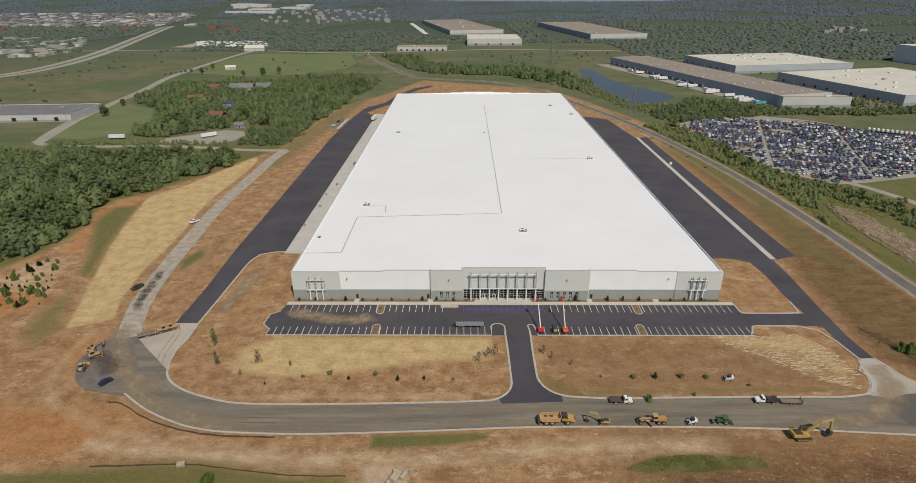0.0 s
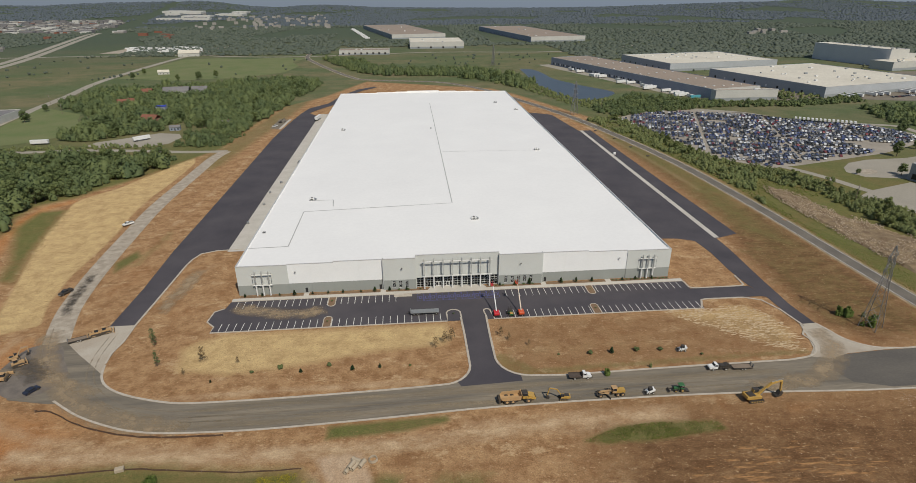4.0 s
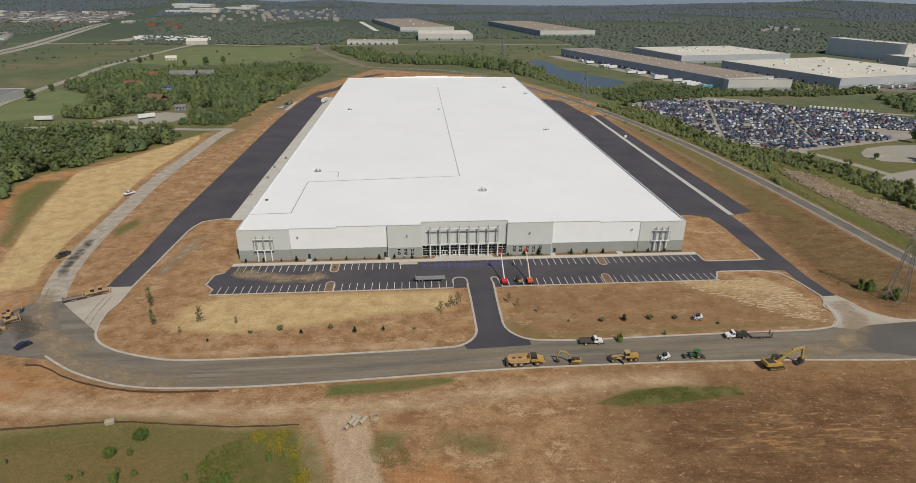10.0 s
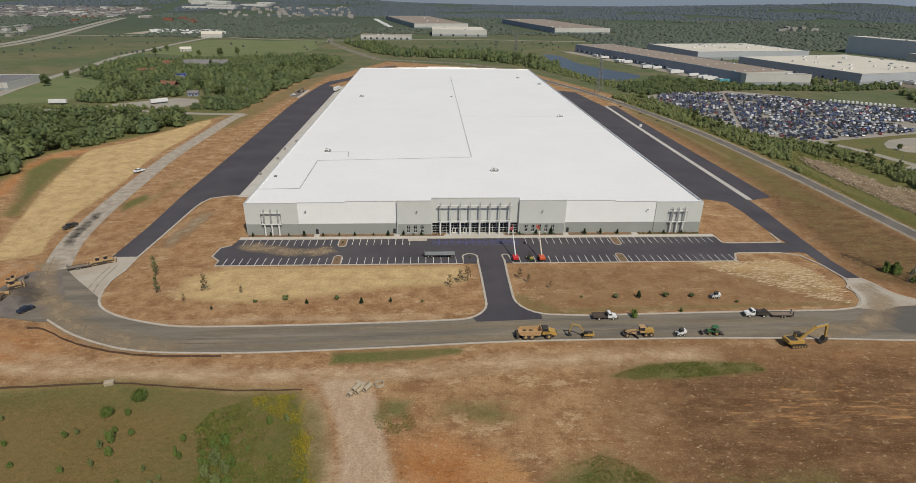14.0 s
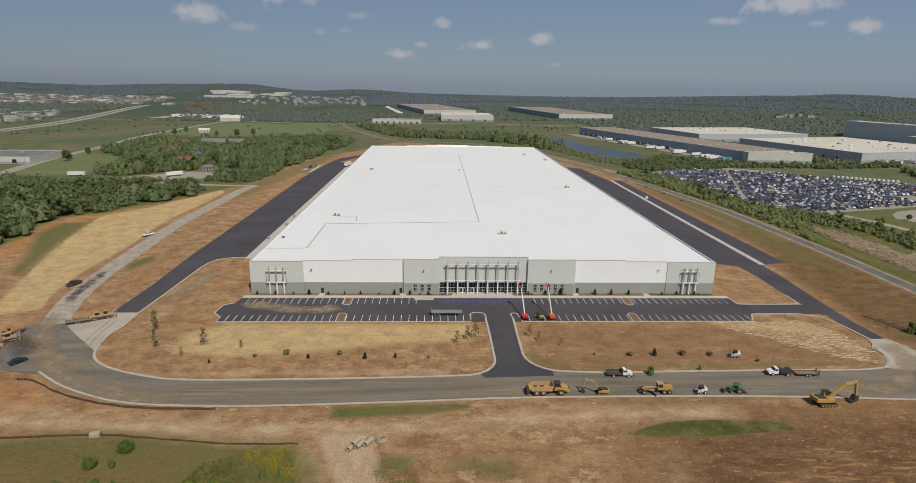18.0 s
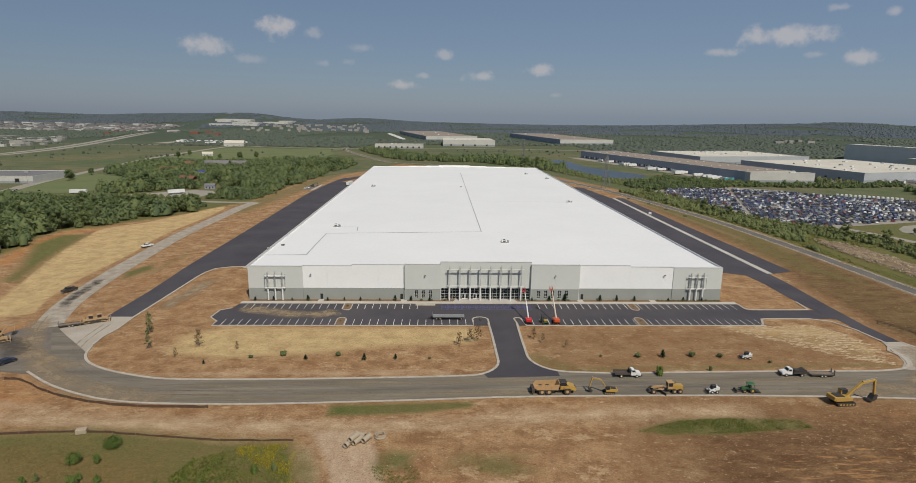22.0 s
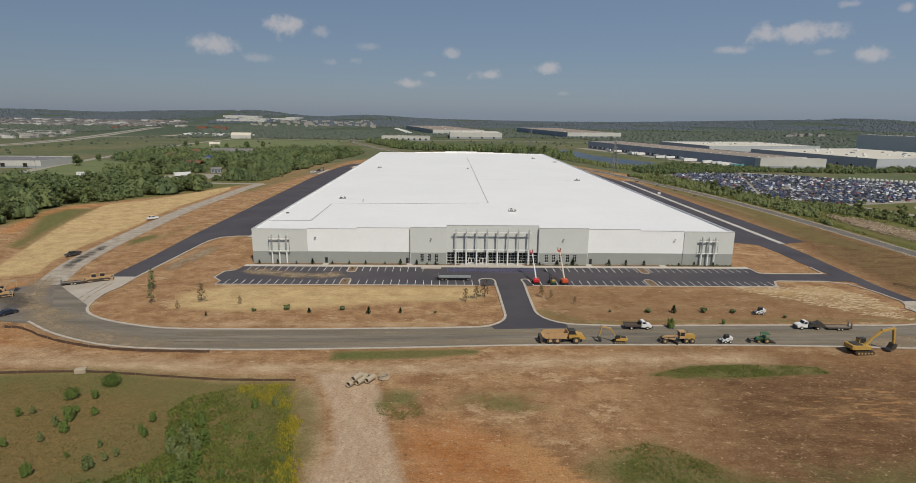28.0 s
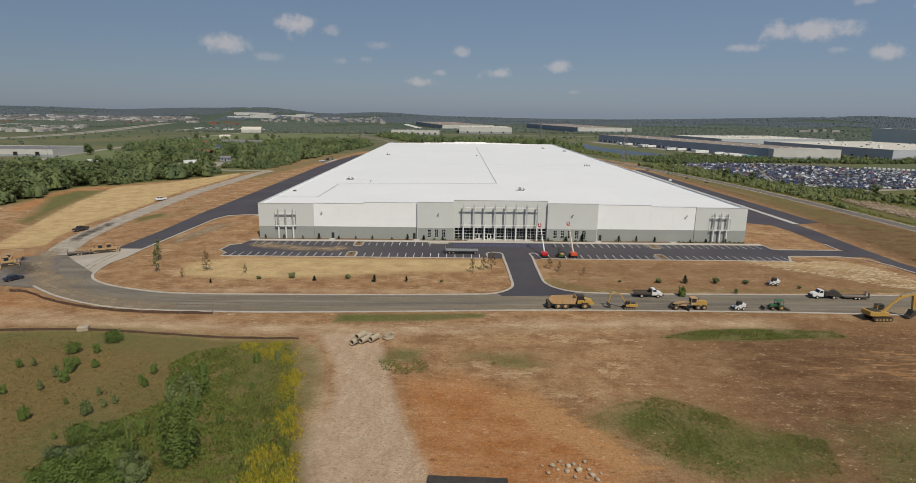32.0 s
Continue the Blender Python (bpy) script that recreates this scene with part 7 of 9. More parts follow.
def rod(parent, name, mat, p0, p1, r, r1=None, n=8):
    return part(name, tube(bmesh.new(), p0, p1, r, r1, n), mat, parent)


def dump_truck(m):
    t = thing("articulated_dump_truck", m, "yellow six-wheeled articulated dump truck parked on the road", "dump truck")
    for x in (-3.6, -1.8, 3.0):
        for s in (-1, 1):
            wheel(t, x, s * 1.15, 0.88, 0.6, TAN)
    box(t, "rear_frame", DARKMETAL, -4.6, 0.9, -0.55, 0.55, 0.8, 1.2)
    box(t, "front_frame", DARKMETAL, 0.6, 4.6, -0.6, 0.6, 0.8, 1.2)
    bm = bmesh.new()
    prism(bm, [(-5.6, 1.9), (-4.9, 1.35), (0.4, 1.3), (0.6, 1.5), (-4.8, 1.55), (-5.5, 2.0)], -1.35, 1.35)
    for s in (-1, 1):
        prism(bm, [(-5.5, 2.0), (-4.8, 1.5), (0.4, 1.45), (0.7, 2.9), (-4.9, 2.75)], s * 1.45 - 0.06, s * 1.45 + 0.06)
    prism(bm, [(0.4, 1.4), (0.5, 1.4), (0.95, 3.2), (0.8, 3.2)], -1.45, 1.45)
    part("dump_body", bm, TAN, t, "dusty tan steel dump body")
    for s in (-1, 1):
        for x in (-4.0, -2.6, -1.2):
            box(t, "body_rib", TAN, x - 0.08, x + 0.08, s * 1.52 - 0.05, s * 1.52 + 0.05, 1.55, 2.75, 0.02)
    slab(t, "bonnet", YELLOW, [(2.9, 1.25), (5.2, 1.1), (5.35, 1.5), (4.9, 2.05), (3.1, 2.5), (2.9, 2.5)], -1.15, 1.15)
    slab(t, "grille", DARKMETAL, [(5.0, 1.25), (5.42, 1.2), (5.42, 1.5), (5.1, 1.95)], -0.7, 0.7)
    c = slab(t, "cab", YELLOW, [(1.2, 1.3), (2.9, 1.3), (2.9, 2.3), (1.2, 2.3)], -0.95, 0.95)
    slab(c, "cab_glass", CARGLASS, [(1.25, 2.3), (2.95, 2.3), (2.65, 3.2), (1.35, 3.2)], -0.9, 0.9)
    box(c, "cab_roof", DARKMETAL, 1.15, 2.85, -1.0, 1.0, 3.2, 3.35)
    for s in (-1, 1):
        slab(t, "mudguard", YELLOW, [(2.0, 1.55), (2.4, 1.95), (3.6, 1.95), (4.0, 1.6), (3.6, 1.8), (2.4, 1.8)], s * 1.15 - 0.35, s * 1.15 + 0.35)
        rod(t, "mirror_arm", DARKMETAL, (2.8, s * 0.95, 2.6), (3.2, s * 1.5, 2.6), 0.04)
    rod(t, "exhaust", DARKMETAL, (1.1, 0.9, 1.9), (1.1, 0.9, 3.4), 0.1)
    box(t, "tailboard_flap", RUBBER, -6.2, -5.5, -1.3, 1.3, 0.5, 1.8, 0.02)


def digger(m, s=1.0, name="excavator", label="large yellow tracked excavator standing on the soil", paint=YELLOW, dark=DARKMETAL, boom=((0.9, 1.8), (3.6, 5.2), (6.6, 5.0)), stick=((6.6, 5.0), (6.2, 1.6)), turn=0.0):
    t = thing(name, m, label, "excavator")
    def S(*v):
        return [q * s for q in v]
    for sd in (-1, 1):
        tr = part("track", prism(bmesh.new(), [(a * s, b * s) for a, b in ((-2.1, 0.25), (-1.75, 0.0), (1.75, 0.0), (2.1, 0.25), (2.1, 0.6), (1.75, 0.9), (-1.75, 0.9), (-2.1, 0.6))], (sd * 1.2 - 0.3) * s, (sd * 1.2 + 0.3) * s), RUBBER, t)
        for k in range(5):
            rod(tr, "roller", paint, ((-1.5 + 0.75 * k) * s, (sd * 1.2 - 0.33) * s, 0.42 * s), ((-1.5 + 0.75 * k) * s, (sd * 1.2 + 0.33) * s, 0.42 * s), 0.22 * s, n=8)
        for k in range(16):
            part("track_shoe", bx(bmesh.new(), (-1.7 + 0.225 * k) * s, (-1.58 + 0.225 * k) * s, (sd * 1.2 - 0.32) * s, (sd * 1.2 + 0.32) * s, 0.9 * s, 0.95 * s), DARKMETAL, tr)
    box(t, "undercarriage", dark, *S(-0.9, 0.9, -0.9, 0.9, 0.45, 1.0))
    q = Matrix.Rotation(radians(turn), 4, "Z")
    part("house", bevelled(prism(bmesh.new(), [(a * s, b * s) for a, b in ((-2.7, 1.15), (1.3, 1.1), (1.3, 1.9), (-0.2, 2.1), (-2.6, 2.2), (-2.85, 1.8))], -1.35 * s, 1.35 * s, q), 0.08 * s), paint, t)
    part("counterweight", bevelled(prism(bmesh.new(), [(a * s, b * s) for a, b in ((-3.2, 1.3), (-2.6, 1.15), (-2.6, 2.3), (-3.1, 2.2))], -1.3 * s, 1.3 * s, q), 0.1 * s), paint, t)
    part("engine_deck", bx(bmesh.new(), *S(-2.5, -0.6, -1.1, 0.9, 2.12, 2.32), q), dark, t)
    c = part("cab", bevelled(prism(bmesh.new(), [(a * s, b * s) for a, b in ((-0.3, 1.5), (1.35, 1.5), (1.5, 2.1), (1.2, 3.05), (-0.3, 3.05))], 0.3 * s, 1.3 * s, q), 0.06 * s), CARGLASS, t, "dark glazed cab")
    part("cab_roof", bx(bmesh.new(), *S(-0.35, 1.2, 0.25, 1.35, 3.05, 3.15), q), dark, c)
    part("cab_pillar", bx(bmesh.new(), *S(-0.35, -0.2, 0.28, 1.33, 1.5, 3.06), q), paint, c)
    for nm, line, w0 in (("boom", boom, 0.42), ("stick", stick, 0.34)):
        for a, b in zip(line, line[1:]):
            d = (Vector(b) - Vector(a)).normalized()
            n = Vector((-d.y, d.x))
            o = [Vector(a) - n * w0 * 0.7, Vector(b) - n * w0 * 0.5, Vector(b) + n * w0 * 0.5, Vector(a) + n * w0 * 0.7]
            part(nm, bevelled(prism(bmesh.new(), [(p.x * s, p.y * s) for p in o], -0.28 * s, 0.28 * s, q), 0.03 * s), paint, t)
    def W(a, y):
        return q @ Vector((a[0] * s, y * s, a[1] * s))
    mid = (boom[1][0] * 0.6 + boom[0][0] * 0.4, boom[1][1] * 0.6 + boom[0][1] * 0.4)
    for y in (-0.36, 0.36):
        rod(t, "boom_cylinder", STEEL, W((1.2, 1.3), y), W(mid, y), 0.09 * s)
    rod(t, "stick_cylinder", STEEL, W((boom[1][0], boom[1][1] + 0.4), 0), W((stick[0][0] + 0.4, stick[0][1] + 0.45), 0), 0.09 * s)
    bx_, bz = stick[1]
    part("bucket", prism(bmesh.new(), [(a * s, b * s) for a, b in ((bx_ - 0.35, bz + 0.2), (bx_ + 0.5, bz + 0.1), (bx_ + 0.3, bz - 0.9), (bx_ - 0.5, bz - 1.35), (bx_ - 1.35, bz - 1.25), (bx_ - 0.9, bz - 0.9))], -0.65 * s, 0.65 * s, q), dark, t, "worn dark steel bucket")
    return t


def grader(m):
    t = thing("motor_grader", m, "dusty yellow motor grader with a tall cab parked on the road", "grader")
    for x in (1.6, 3.1):
        for s in (-1, 1):
            wheel(t, x, s * 1.0, 0.66, 0.42, TAN)
    for s in (-1, 1):
        wheel(t, -3.9, s * 1.0, 0.66, 0.42, TAN)
    slab(t, "main_frame", TAN, [(-4.3, 1.3), (-3.7, 1.75), (-1.5, 1.9), (0.5, 1.9), (0.5, 1.55), (-1.5, 1.5), (-3.6, 1.3)], -0.22, 0.22)
    box(t, "front_axle", DARKMETAL, -4.1, -3.7, -0.9, 0.9, 0.5, 0.85)
    slab(t, "engine_hood", YELLOW, [(1.2, 1.0), (3.9, 0.95), (3.95, 2.05), (1.3, 2.2)], -0.75, 0.75)
    box(t, "radiator", DARKMETAL, 3.9, 4.05, -0.6, 0.6, 1.1, 1.95)
    c = box(t, "cab", TAN, -0.1, 1.25, -0.75, 0.75, 1.1, 1.8)
    box(c, "cab_glass", CARGLASS, -0.08, 1.22, -0.72, 0.72, 1.8, 2.85)
    box(c, "cab_roof", TAN, -0.3, 1.4, -0.9, 0.9, 2.85, 3.05)
    for x in (-0.05, 1.2):
        for s in (-1, 1):
            box(c, "cab_post", TAN, x - 0.06, x + 0.06, s * 0.73 - 0.05, s * 0.73 + 0.05, 1.8, 2.86, 0.01)
    part("blade", prism(bmesh.new(), [(-1.9, 0.15), (-1.75, 0.1), (-1.65, 0.45), (-1.75, 0.85), (-1.9, 0.8), (-1.8, 0.45)], -1.85, 1.85, Matrix.Rotation(radians(18), 4, "Z")), DARKMETAL, t, "curved steel blade")
    part("circle", tube(bmesh.new(), (-1.6, 0, 0.95), (-1.6, 0, 1.1), 0.8, n=18), TAN, t)
    for s in (-1, 1):
        rod(t, "lift_cylinder", STEEL, (-1.2, s * 0.55, 1.05), (-0.9, s * 0.6, 2.4), 0.06)
        rod(t, "draw_bar", TAN, (-3.7, s * 0.1, 1.0), (-1.8, s * 0.6, 1.0), 0.1)
    box(t, "scarifier", DARKMETAL, -4.9, -4.4, -0.8, 0.8, 0.5, 0.9)
    rod(t, "exhaust", DARKMETAL, (2.2, 0.4, 2.1), (2.2, 0.4, 2.9), 0.08)


def skid_steer(m, label="white skid-steer loader with a black cab"):
    t = thing("skid_steer_loader", m, label, "loader", "skid-steer loaders")
    for x in (-0.65, 0.65):
        for s in (-1, 1):
            wheel(t, x, s * 0.78, 0.42, 0.3, WHITEPAINT)
    box(t, "chassis", WHITEPAINT, -1.1, 1.0, -0.6, 0.6, 0.4, 1.0)
    slab(t, "engine_cover", WHITEPAINT, [(0.4, 1.0), (1.35, 0.9), (1.3, 1.55), (0.4, 1.75)], -0.6, 0.6)
    c = slab(t, "cab", CARGLASS, [(-0.75, 1.0), (0.45, 1.0), (0.4, 2.05), (-0.55, 2.05)], -0.5, 0.5)
    box(c, "cab_roof", DARKMETAL, -0.7, 0.5, -0.56, 0.56, 2.05, 2.15)
    for s in (-1, 1):
        slab(t, "lift_arm", WHITEPAINT, [(1.2, 1.5), (1.25, 1.75), (-0.4, 1.35), (-1.5, 0.6), (-1.6, 0.3), (-1.4, 0.3), (-0.3, 1.1)], s * 0.72 - 0.08, s * 0.72 + 0.08)
    slab(t, "bucket", DARKMETAL, [(-1.5, 0.6), (-1.5, 0.06), (-2.35, 0.04), (-2.3, 0.1), (-1.75, 0.2), (-1.65, 0.6)], -0.92, 0.92)


def tractor(m):
    t = thing("tractor", m, "green tractor with a canopy and an implement on the road", "tractor")
    for s in (-1, 1):
        wheel(t, 0.7, s * 0.85, 0.7, 0.42, YELLOW)
        wheel(t, -1.3, s * 0.75, 0.45, 0.3, YELLOW)
    slab(t, "bonnet", GREENPAINT, [(-1.9, 0.7), (-0.2, 0.7), (-0.2, 1.5), (-1.75, 1.35)], -0.4, 0.4)
    box(t, "platform", GREENPAINT, -0.3, 1.1, -0.6, 0.6, 0.75, 1.0)
    box(t, "canopy", GREENPAINT, -0.5, 1.3, -0.85, 0.85, 2.35, 2.5)
    for x in (-0.3, 1.1):
        for s in (-1, 1):
            rod(t, "canopy_post", DARKMETAL, (x, s * 0.7, 1.0), (x, s * 0.75, 2.36), 0.05)
    box(t, "seat", DARKMETAL, 0.3, 0.8, -0.3, 0.3, 1.0, 1.5)
    for s in (-1, 1):
        slab(t, "mudguard", GREENPAINT, [(0.0, 1.2), (0.3, 1.5), (1.1, 1.5), (1.4, 1.2), (1.1, 1.35), (0.3, 1.35)], s * 0.85 - 0.22, s * 0.85 + 0.22)
    slab(t, "rear_implement", DARKMETAL, [(1.5, 0.5), (2.9, 0.1), (3.0, 0.25), (1.6, 0.8)], -0.9, 0.9)
    for s in (-1, 1):
        rod(t, "loader_arm", DARKMETAL, (-0.2, s * 0.6, 1.2), (-3.2, s * 0.6, 0.5), 0.09)
    slab(t, "loader_bucket", DARKMETAL, [(-3.2, 0.8), (-3.2, 0.15), (-3.9, 0.1), (-3.5, 0.35), (-3.4, 0.8)], -0.9, 0.9)


def flatbed_truck(m, label, bed, load=None, name="flatbed_truck"):
    """A truck with a white cab; it faces +x."""
    t = thing(name, m, label, "truck", "work trucks")
    for s in (-1, 1):
        wheel(t, 2.4, s * 0.95, 0.46, 0.3, WHITEPAINT)
        wheel(t, -1.9, s * 0.9, 0.46, 0.5, WHITEPAINT)
    box(t, "chassis", DARKMETAL, -3.4, 2.4, -0.45, 0.45, 0.55, 0.85)
    slab(t, "bonnet", WHITEPAINT, [(2.0, 0.6), (3.55, 0.6), (3.6, 1.15), (3.3, 1.4), (2.1, 1.6), (2.0, 1.6)], -0.92, 0.92)
    c = slab(t, "cab", WHITEPAINT, [(0.75, 0.65), (2.05, 0.65), (2.1, 1.55), (1.7, 2.3), (0.85, 2.3)], -0.95, 0.95)
    slab(c, "side_window", CARGLASS, [(1.0, 1.6), (2.0, 1.6), (1.68, 2.15), (1.0, 2.15)], -0.97, 0.97)
    slab(c, "windscreen", CARGLASS, [(2.12, 1.58), (1.74, 2.26), (1.78, 2.28), (2.16, 1.6)], -0.82, 0.82)
    box(t, "bumper", DARKMETAL, 3.5, 3.85, -1.0, 1.0, 0.45, 0.95)
    box(t, "bed", bed, -3.7, 0.55, -1.15, 1.15, 0.9, 1.1)
    box(t, "headboard", DARKMETAL, 0.45, 0.6, -1.15, 1.15, 1.1, 2.1)
    for s in (-1, 1):
        box(t, "bed_side", bed, -3.7, 0.45, s * 1.12 - 0.04, s * 1.12 + 0.04, 1.1, 1.5, 0.01)
    if load:
        slab(t, "dump_hoist_load", load, [(-3.4, 1.12), (0.3, 1.12), (0.1, 1.9), (-1.4, 1.7), (-2.6, 2.2), (-3.3, 1.8)], -0.85, 0.85)
    return t


def low_trailer(m, label="flat steel equipment trailer with tandem wheels", n=6.5):
    t = thing("equipment_trailer", m, label, "trailer", "equipment trailers")
    box(t, "deck", TIMBER, -n / 2, n / 2, -1.15, 1.15, 0.62, 0.74, 0.01)
    for s in (-1, 1):
        box(t, "side_rail", DARKMETAL, -n / 2, n / 2, s * 1.18 - 0.06, s * 1.18 + 0.06, 0.45, 0.85, 0.01)
        for x in (-0.5, 0.4):
            wheel(t, x, s * 1.3, 0.38, 0.22, WHITEPAINT, 12)
        rod(t, "drawbar", DARKMETAL, (n / 2, s * 0.7, 0.55), (n / 2 + 1.5, 0, 0.5), 0.06)
    for s in (-1, 1):
        box(t, "ramp", STEEL, -n / 2 - 0.1, -n / 2, s * 0.7 - 0.3, s * 0.7 + 0.3, 0.7, 1.9, 0.01)
    return t


def long_trailer(m):
    t = thing("flatbed_trailer", m, "long grey flatbed semi-trailer parked in the car park", "trailer")
    box(t, "deck", STEEL, -5.6, 5.4, -1.25, 1.25, 1.2, 1.38, 0.02, "pale aluminium deck")
    for s in (-1, 1):
        box(t, "beam", DARKMETAL, -5.4, 5.2, s * 0.5 - 0.08, s * 0.5 + 0.08, 0.75, 1.2, 0.02)
        box(t, "side_rail", STEEL, -5.6, 5.4, s * 1.27 - 0.05, s * 1.27 + 0.05, 1.1, 1.4, 0.01)
        for x in (-4.3, -3.0, 4.4):
            wheel(t, x, s * 1.0, 0.5, 0.3, STEEL)
        box(t, "landing_leg", DARKMETAL, -1.1, -0.95, s * 0.7 - 0.08, s * 0.7 + 0.08, 0, 1.2, 0.01)
    box(t, "headboard", STEEL, -5.66, -5.56, -1.2, 1.2, 1.38, 2.3, 0.01)
    rod(t, "hitch", DARKMETAL, (-5.6, 0, 1.0), (-7.2, 0, 0.7), 0.14)


def boom_lift(m, paint, arm, label, tip, group="boom lifts"):
    t = thing("boom_lift", m, label, "boom lift", group)
    for x in (-1.05, 1.05):
        for s in (-1, 1):
            wheel(t, x, s * 1.0, 0.46, 0.34, paint)
    box(t, "chassis", DARKMETAL, -1.6, 1.6, -0.75, 0.75, 0.45, 0.8)
    box(t, "turntable", paint, -1.5, 1.2, -1.05, 1.05, 0.82, 1.75, 0.12)
    box(t, "counterweight", paint, -1.9, -1.4, -1.0, 1.0, 0.9, 1.95, 0.1)
    base, tp = Vector((0.0, 0.0, 1.8)), Vector(tip)
    k = base.lerp(tp, 0.55)
    rod(t, "boom_section", arm, base, k, 0.24, 0.22, 8)
    rod(t, "boom_extension", arm, k, tp, 0.16, 0.15, 8)
    rod(t, "lift_cylinder", STEEL, (0, 0.15, 1.3), base.lerp(tp, 0.3) + Vector((0, 0.2, -0.3)), 0.08)
    b = box(t, "basket", paint, tp.x - 1.1, tp.x + 1.1, tp.y - 0.05, tp.y + 0.85, tp.z + 0.05, tp.z + 0.13, 0.01)
    for z in (0.6, 1.15):
        for y in (-0.02, 0.82):
            rod(b, "rail", paint, (tp.x - 1.08, tp.y + y, tp.z + z), (tp.x + 1.08, tp.y + y, tp.z + z), 0.05)
    for x in (-1.08, 0, 1.08):
        for y in (-0.02, 0.82):
            rod(b, "rail_post", paint, (tp.x + x, tp.y + y, tp.z + 0.1), (tp.x + x, tp.y + y, tp.z + 1.18), 0.045)
    box(b, "control_box", DARKMETAL, tp.x - 0.3, tp.x + 0.3, tp.y - 0.15, tp.y, tp.z + 0.7, tp.z + 1.1, 0.02)


def forklift(m):
    t = thing("rough_terrain_forklift", m, "green and yellow rough-terrain forklift between two boom lifts", "forklift")
    for x in (-1.0, 1.0):
        for s in (-1, 1):
            wheel(t, x, s * 0.85, 0.55, 0.35, YELLOW)
    box(t, "body", GREENPAINT, -1.5, 1.3, -0.65, 0.65, 0.6, 1.3, 0.08)
    box(t, "engine_cover", YELLOW, -1.7, -0.6, -0.6, 0.6, 1.3, 1.75, 0.08)
    for x in (-0.5, 0.7):
        for s in (-1, 1):
            rod(t, "guard_post", DARKMETAL, (x, s * 0.6, 1.3), (x, s * 0.6, 2.4), 0.05)
    box(t, "overhead_guard", DARKMETAL, -0.6, 0.8, -0.68, 0.68, 2.4, 2.5, 0.02)
    for s in (-1, 1):
        box(t, "mast_rail", DARKMETAL, 1.45, 1.6, s * 0.4 - 0.08, s * 0.4 + 0.08, 0.2, 3.0, 0.01)
        box(t, "fork", DARKMETAL, 1.62, 2.8, s * 0.4 - 0.07, s * 0.4 + 0.07, 0.25, 0.33, 0.01)


def pickup(m, label, paint, name="pickup_truck"):
    t = thing(name, m, label, "pickup truck", "pickup trucks")
    for x in (-1.75, 1.85):
        for s in (-1, 1):
            wheel(t, x, s * 0.82, 0.4, 0.26, STEEL, 12)
    slab(t, "body", paint, [(-2.8, 0.5), (2.8, 0.5), (2.85, 0.95), (2.6, 1.15), (1.4, 1.25), (-2.8, 1.2)], -0.95, 0.95)
    c = slab(t, "cab", paint, [(-0.6, 1.2), (1.45, 1.22), (0.9, 1.85), (-0.5, 1.88)], -0.85, 0.85)
    slab(c, "windows", CARGLASS, [(-0.5, 1.25), (1.25, 1.28), (0.85, 1.76), (-0.42, 1.78)], -0.87, 0.87)
    slab(c, "windscreen", CARGLASS, [(1.47, 1.24), (0.93, 1.84), (0.97, 1.87), (1.51, 1.27)], -0.76, 0.76)
    box(t, "load_bed", DARKMETAL, -2.7, -0.7, -0.8, 0.8, 1.2, 1.24, 0.01)
    for s in (-1, 1):
        box(t, "bed_side", paint, -2.8, -0.65, s * 0.9 - 0.05, s * 0.9 + 0.05, 1.2, 1.4, 0.01)
    box(t, "tool_box", DARKMETAL, -1.2, -0.72, -0.8, 0.8, 1.25, 1.6, 0.02)
    box(t, "bumper", STEEL, 2.8, 2.95, -0.9, 0.9, 0.45, 0.7, 0.02)


def dozer(m, label="dusty yellow tracked dozer parked on the concrete apron"):
    t = thing("bulldozer", m, label, "bulldozer", "bulldozers")
    for s in (-1, 1):
        slab(t, "track", RUBBER, [(-1.6, 0.2), (-1.3, 0.0), (1.3, 0.0), (1.7, 0.25), (1.7, 0.7), (1.3, 0.95), (-1.3, 0.95), (-1.6, 0.7)], s * 0.95 - 0.28, s * 0.95 + 0.28)
    slab(t, "body", TAN, [(-1.6, 0.6), (2.0, 0.6), (2.0, 1.5), (0.3, 1.65), (-1.6, 1.4)], -0.6, 0.6)
    c = box(t, "cab", CARGLASS, -0.9, 0.25, -0.6, 0.6, 1.5, 2.55)
    box(c, "cab_roof", TAN, -1.05, 0.4, -0.72, 0.72, 2.55, 2.7)
    slab(t, "blade", TAN, [(2.5, 0.1), (2.75, 0.05), (2.62, 0.6), (2.78, 1.15), (2.55, 1.1), (2.45, 0.6)], -1.7, 1.7)
    for s in (-1, 1):
        rod(t, "push_arm", TAN, (0.0, s * 1.28, 0.45), (2.5, s * 1.2, 0.4), 0.1)
    rod(t, "exhaust", DARKMETAL, (1.2, 0.3, 1.6), (1.2, 0.3, 2.3), 0.06)


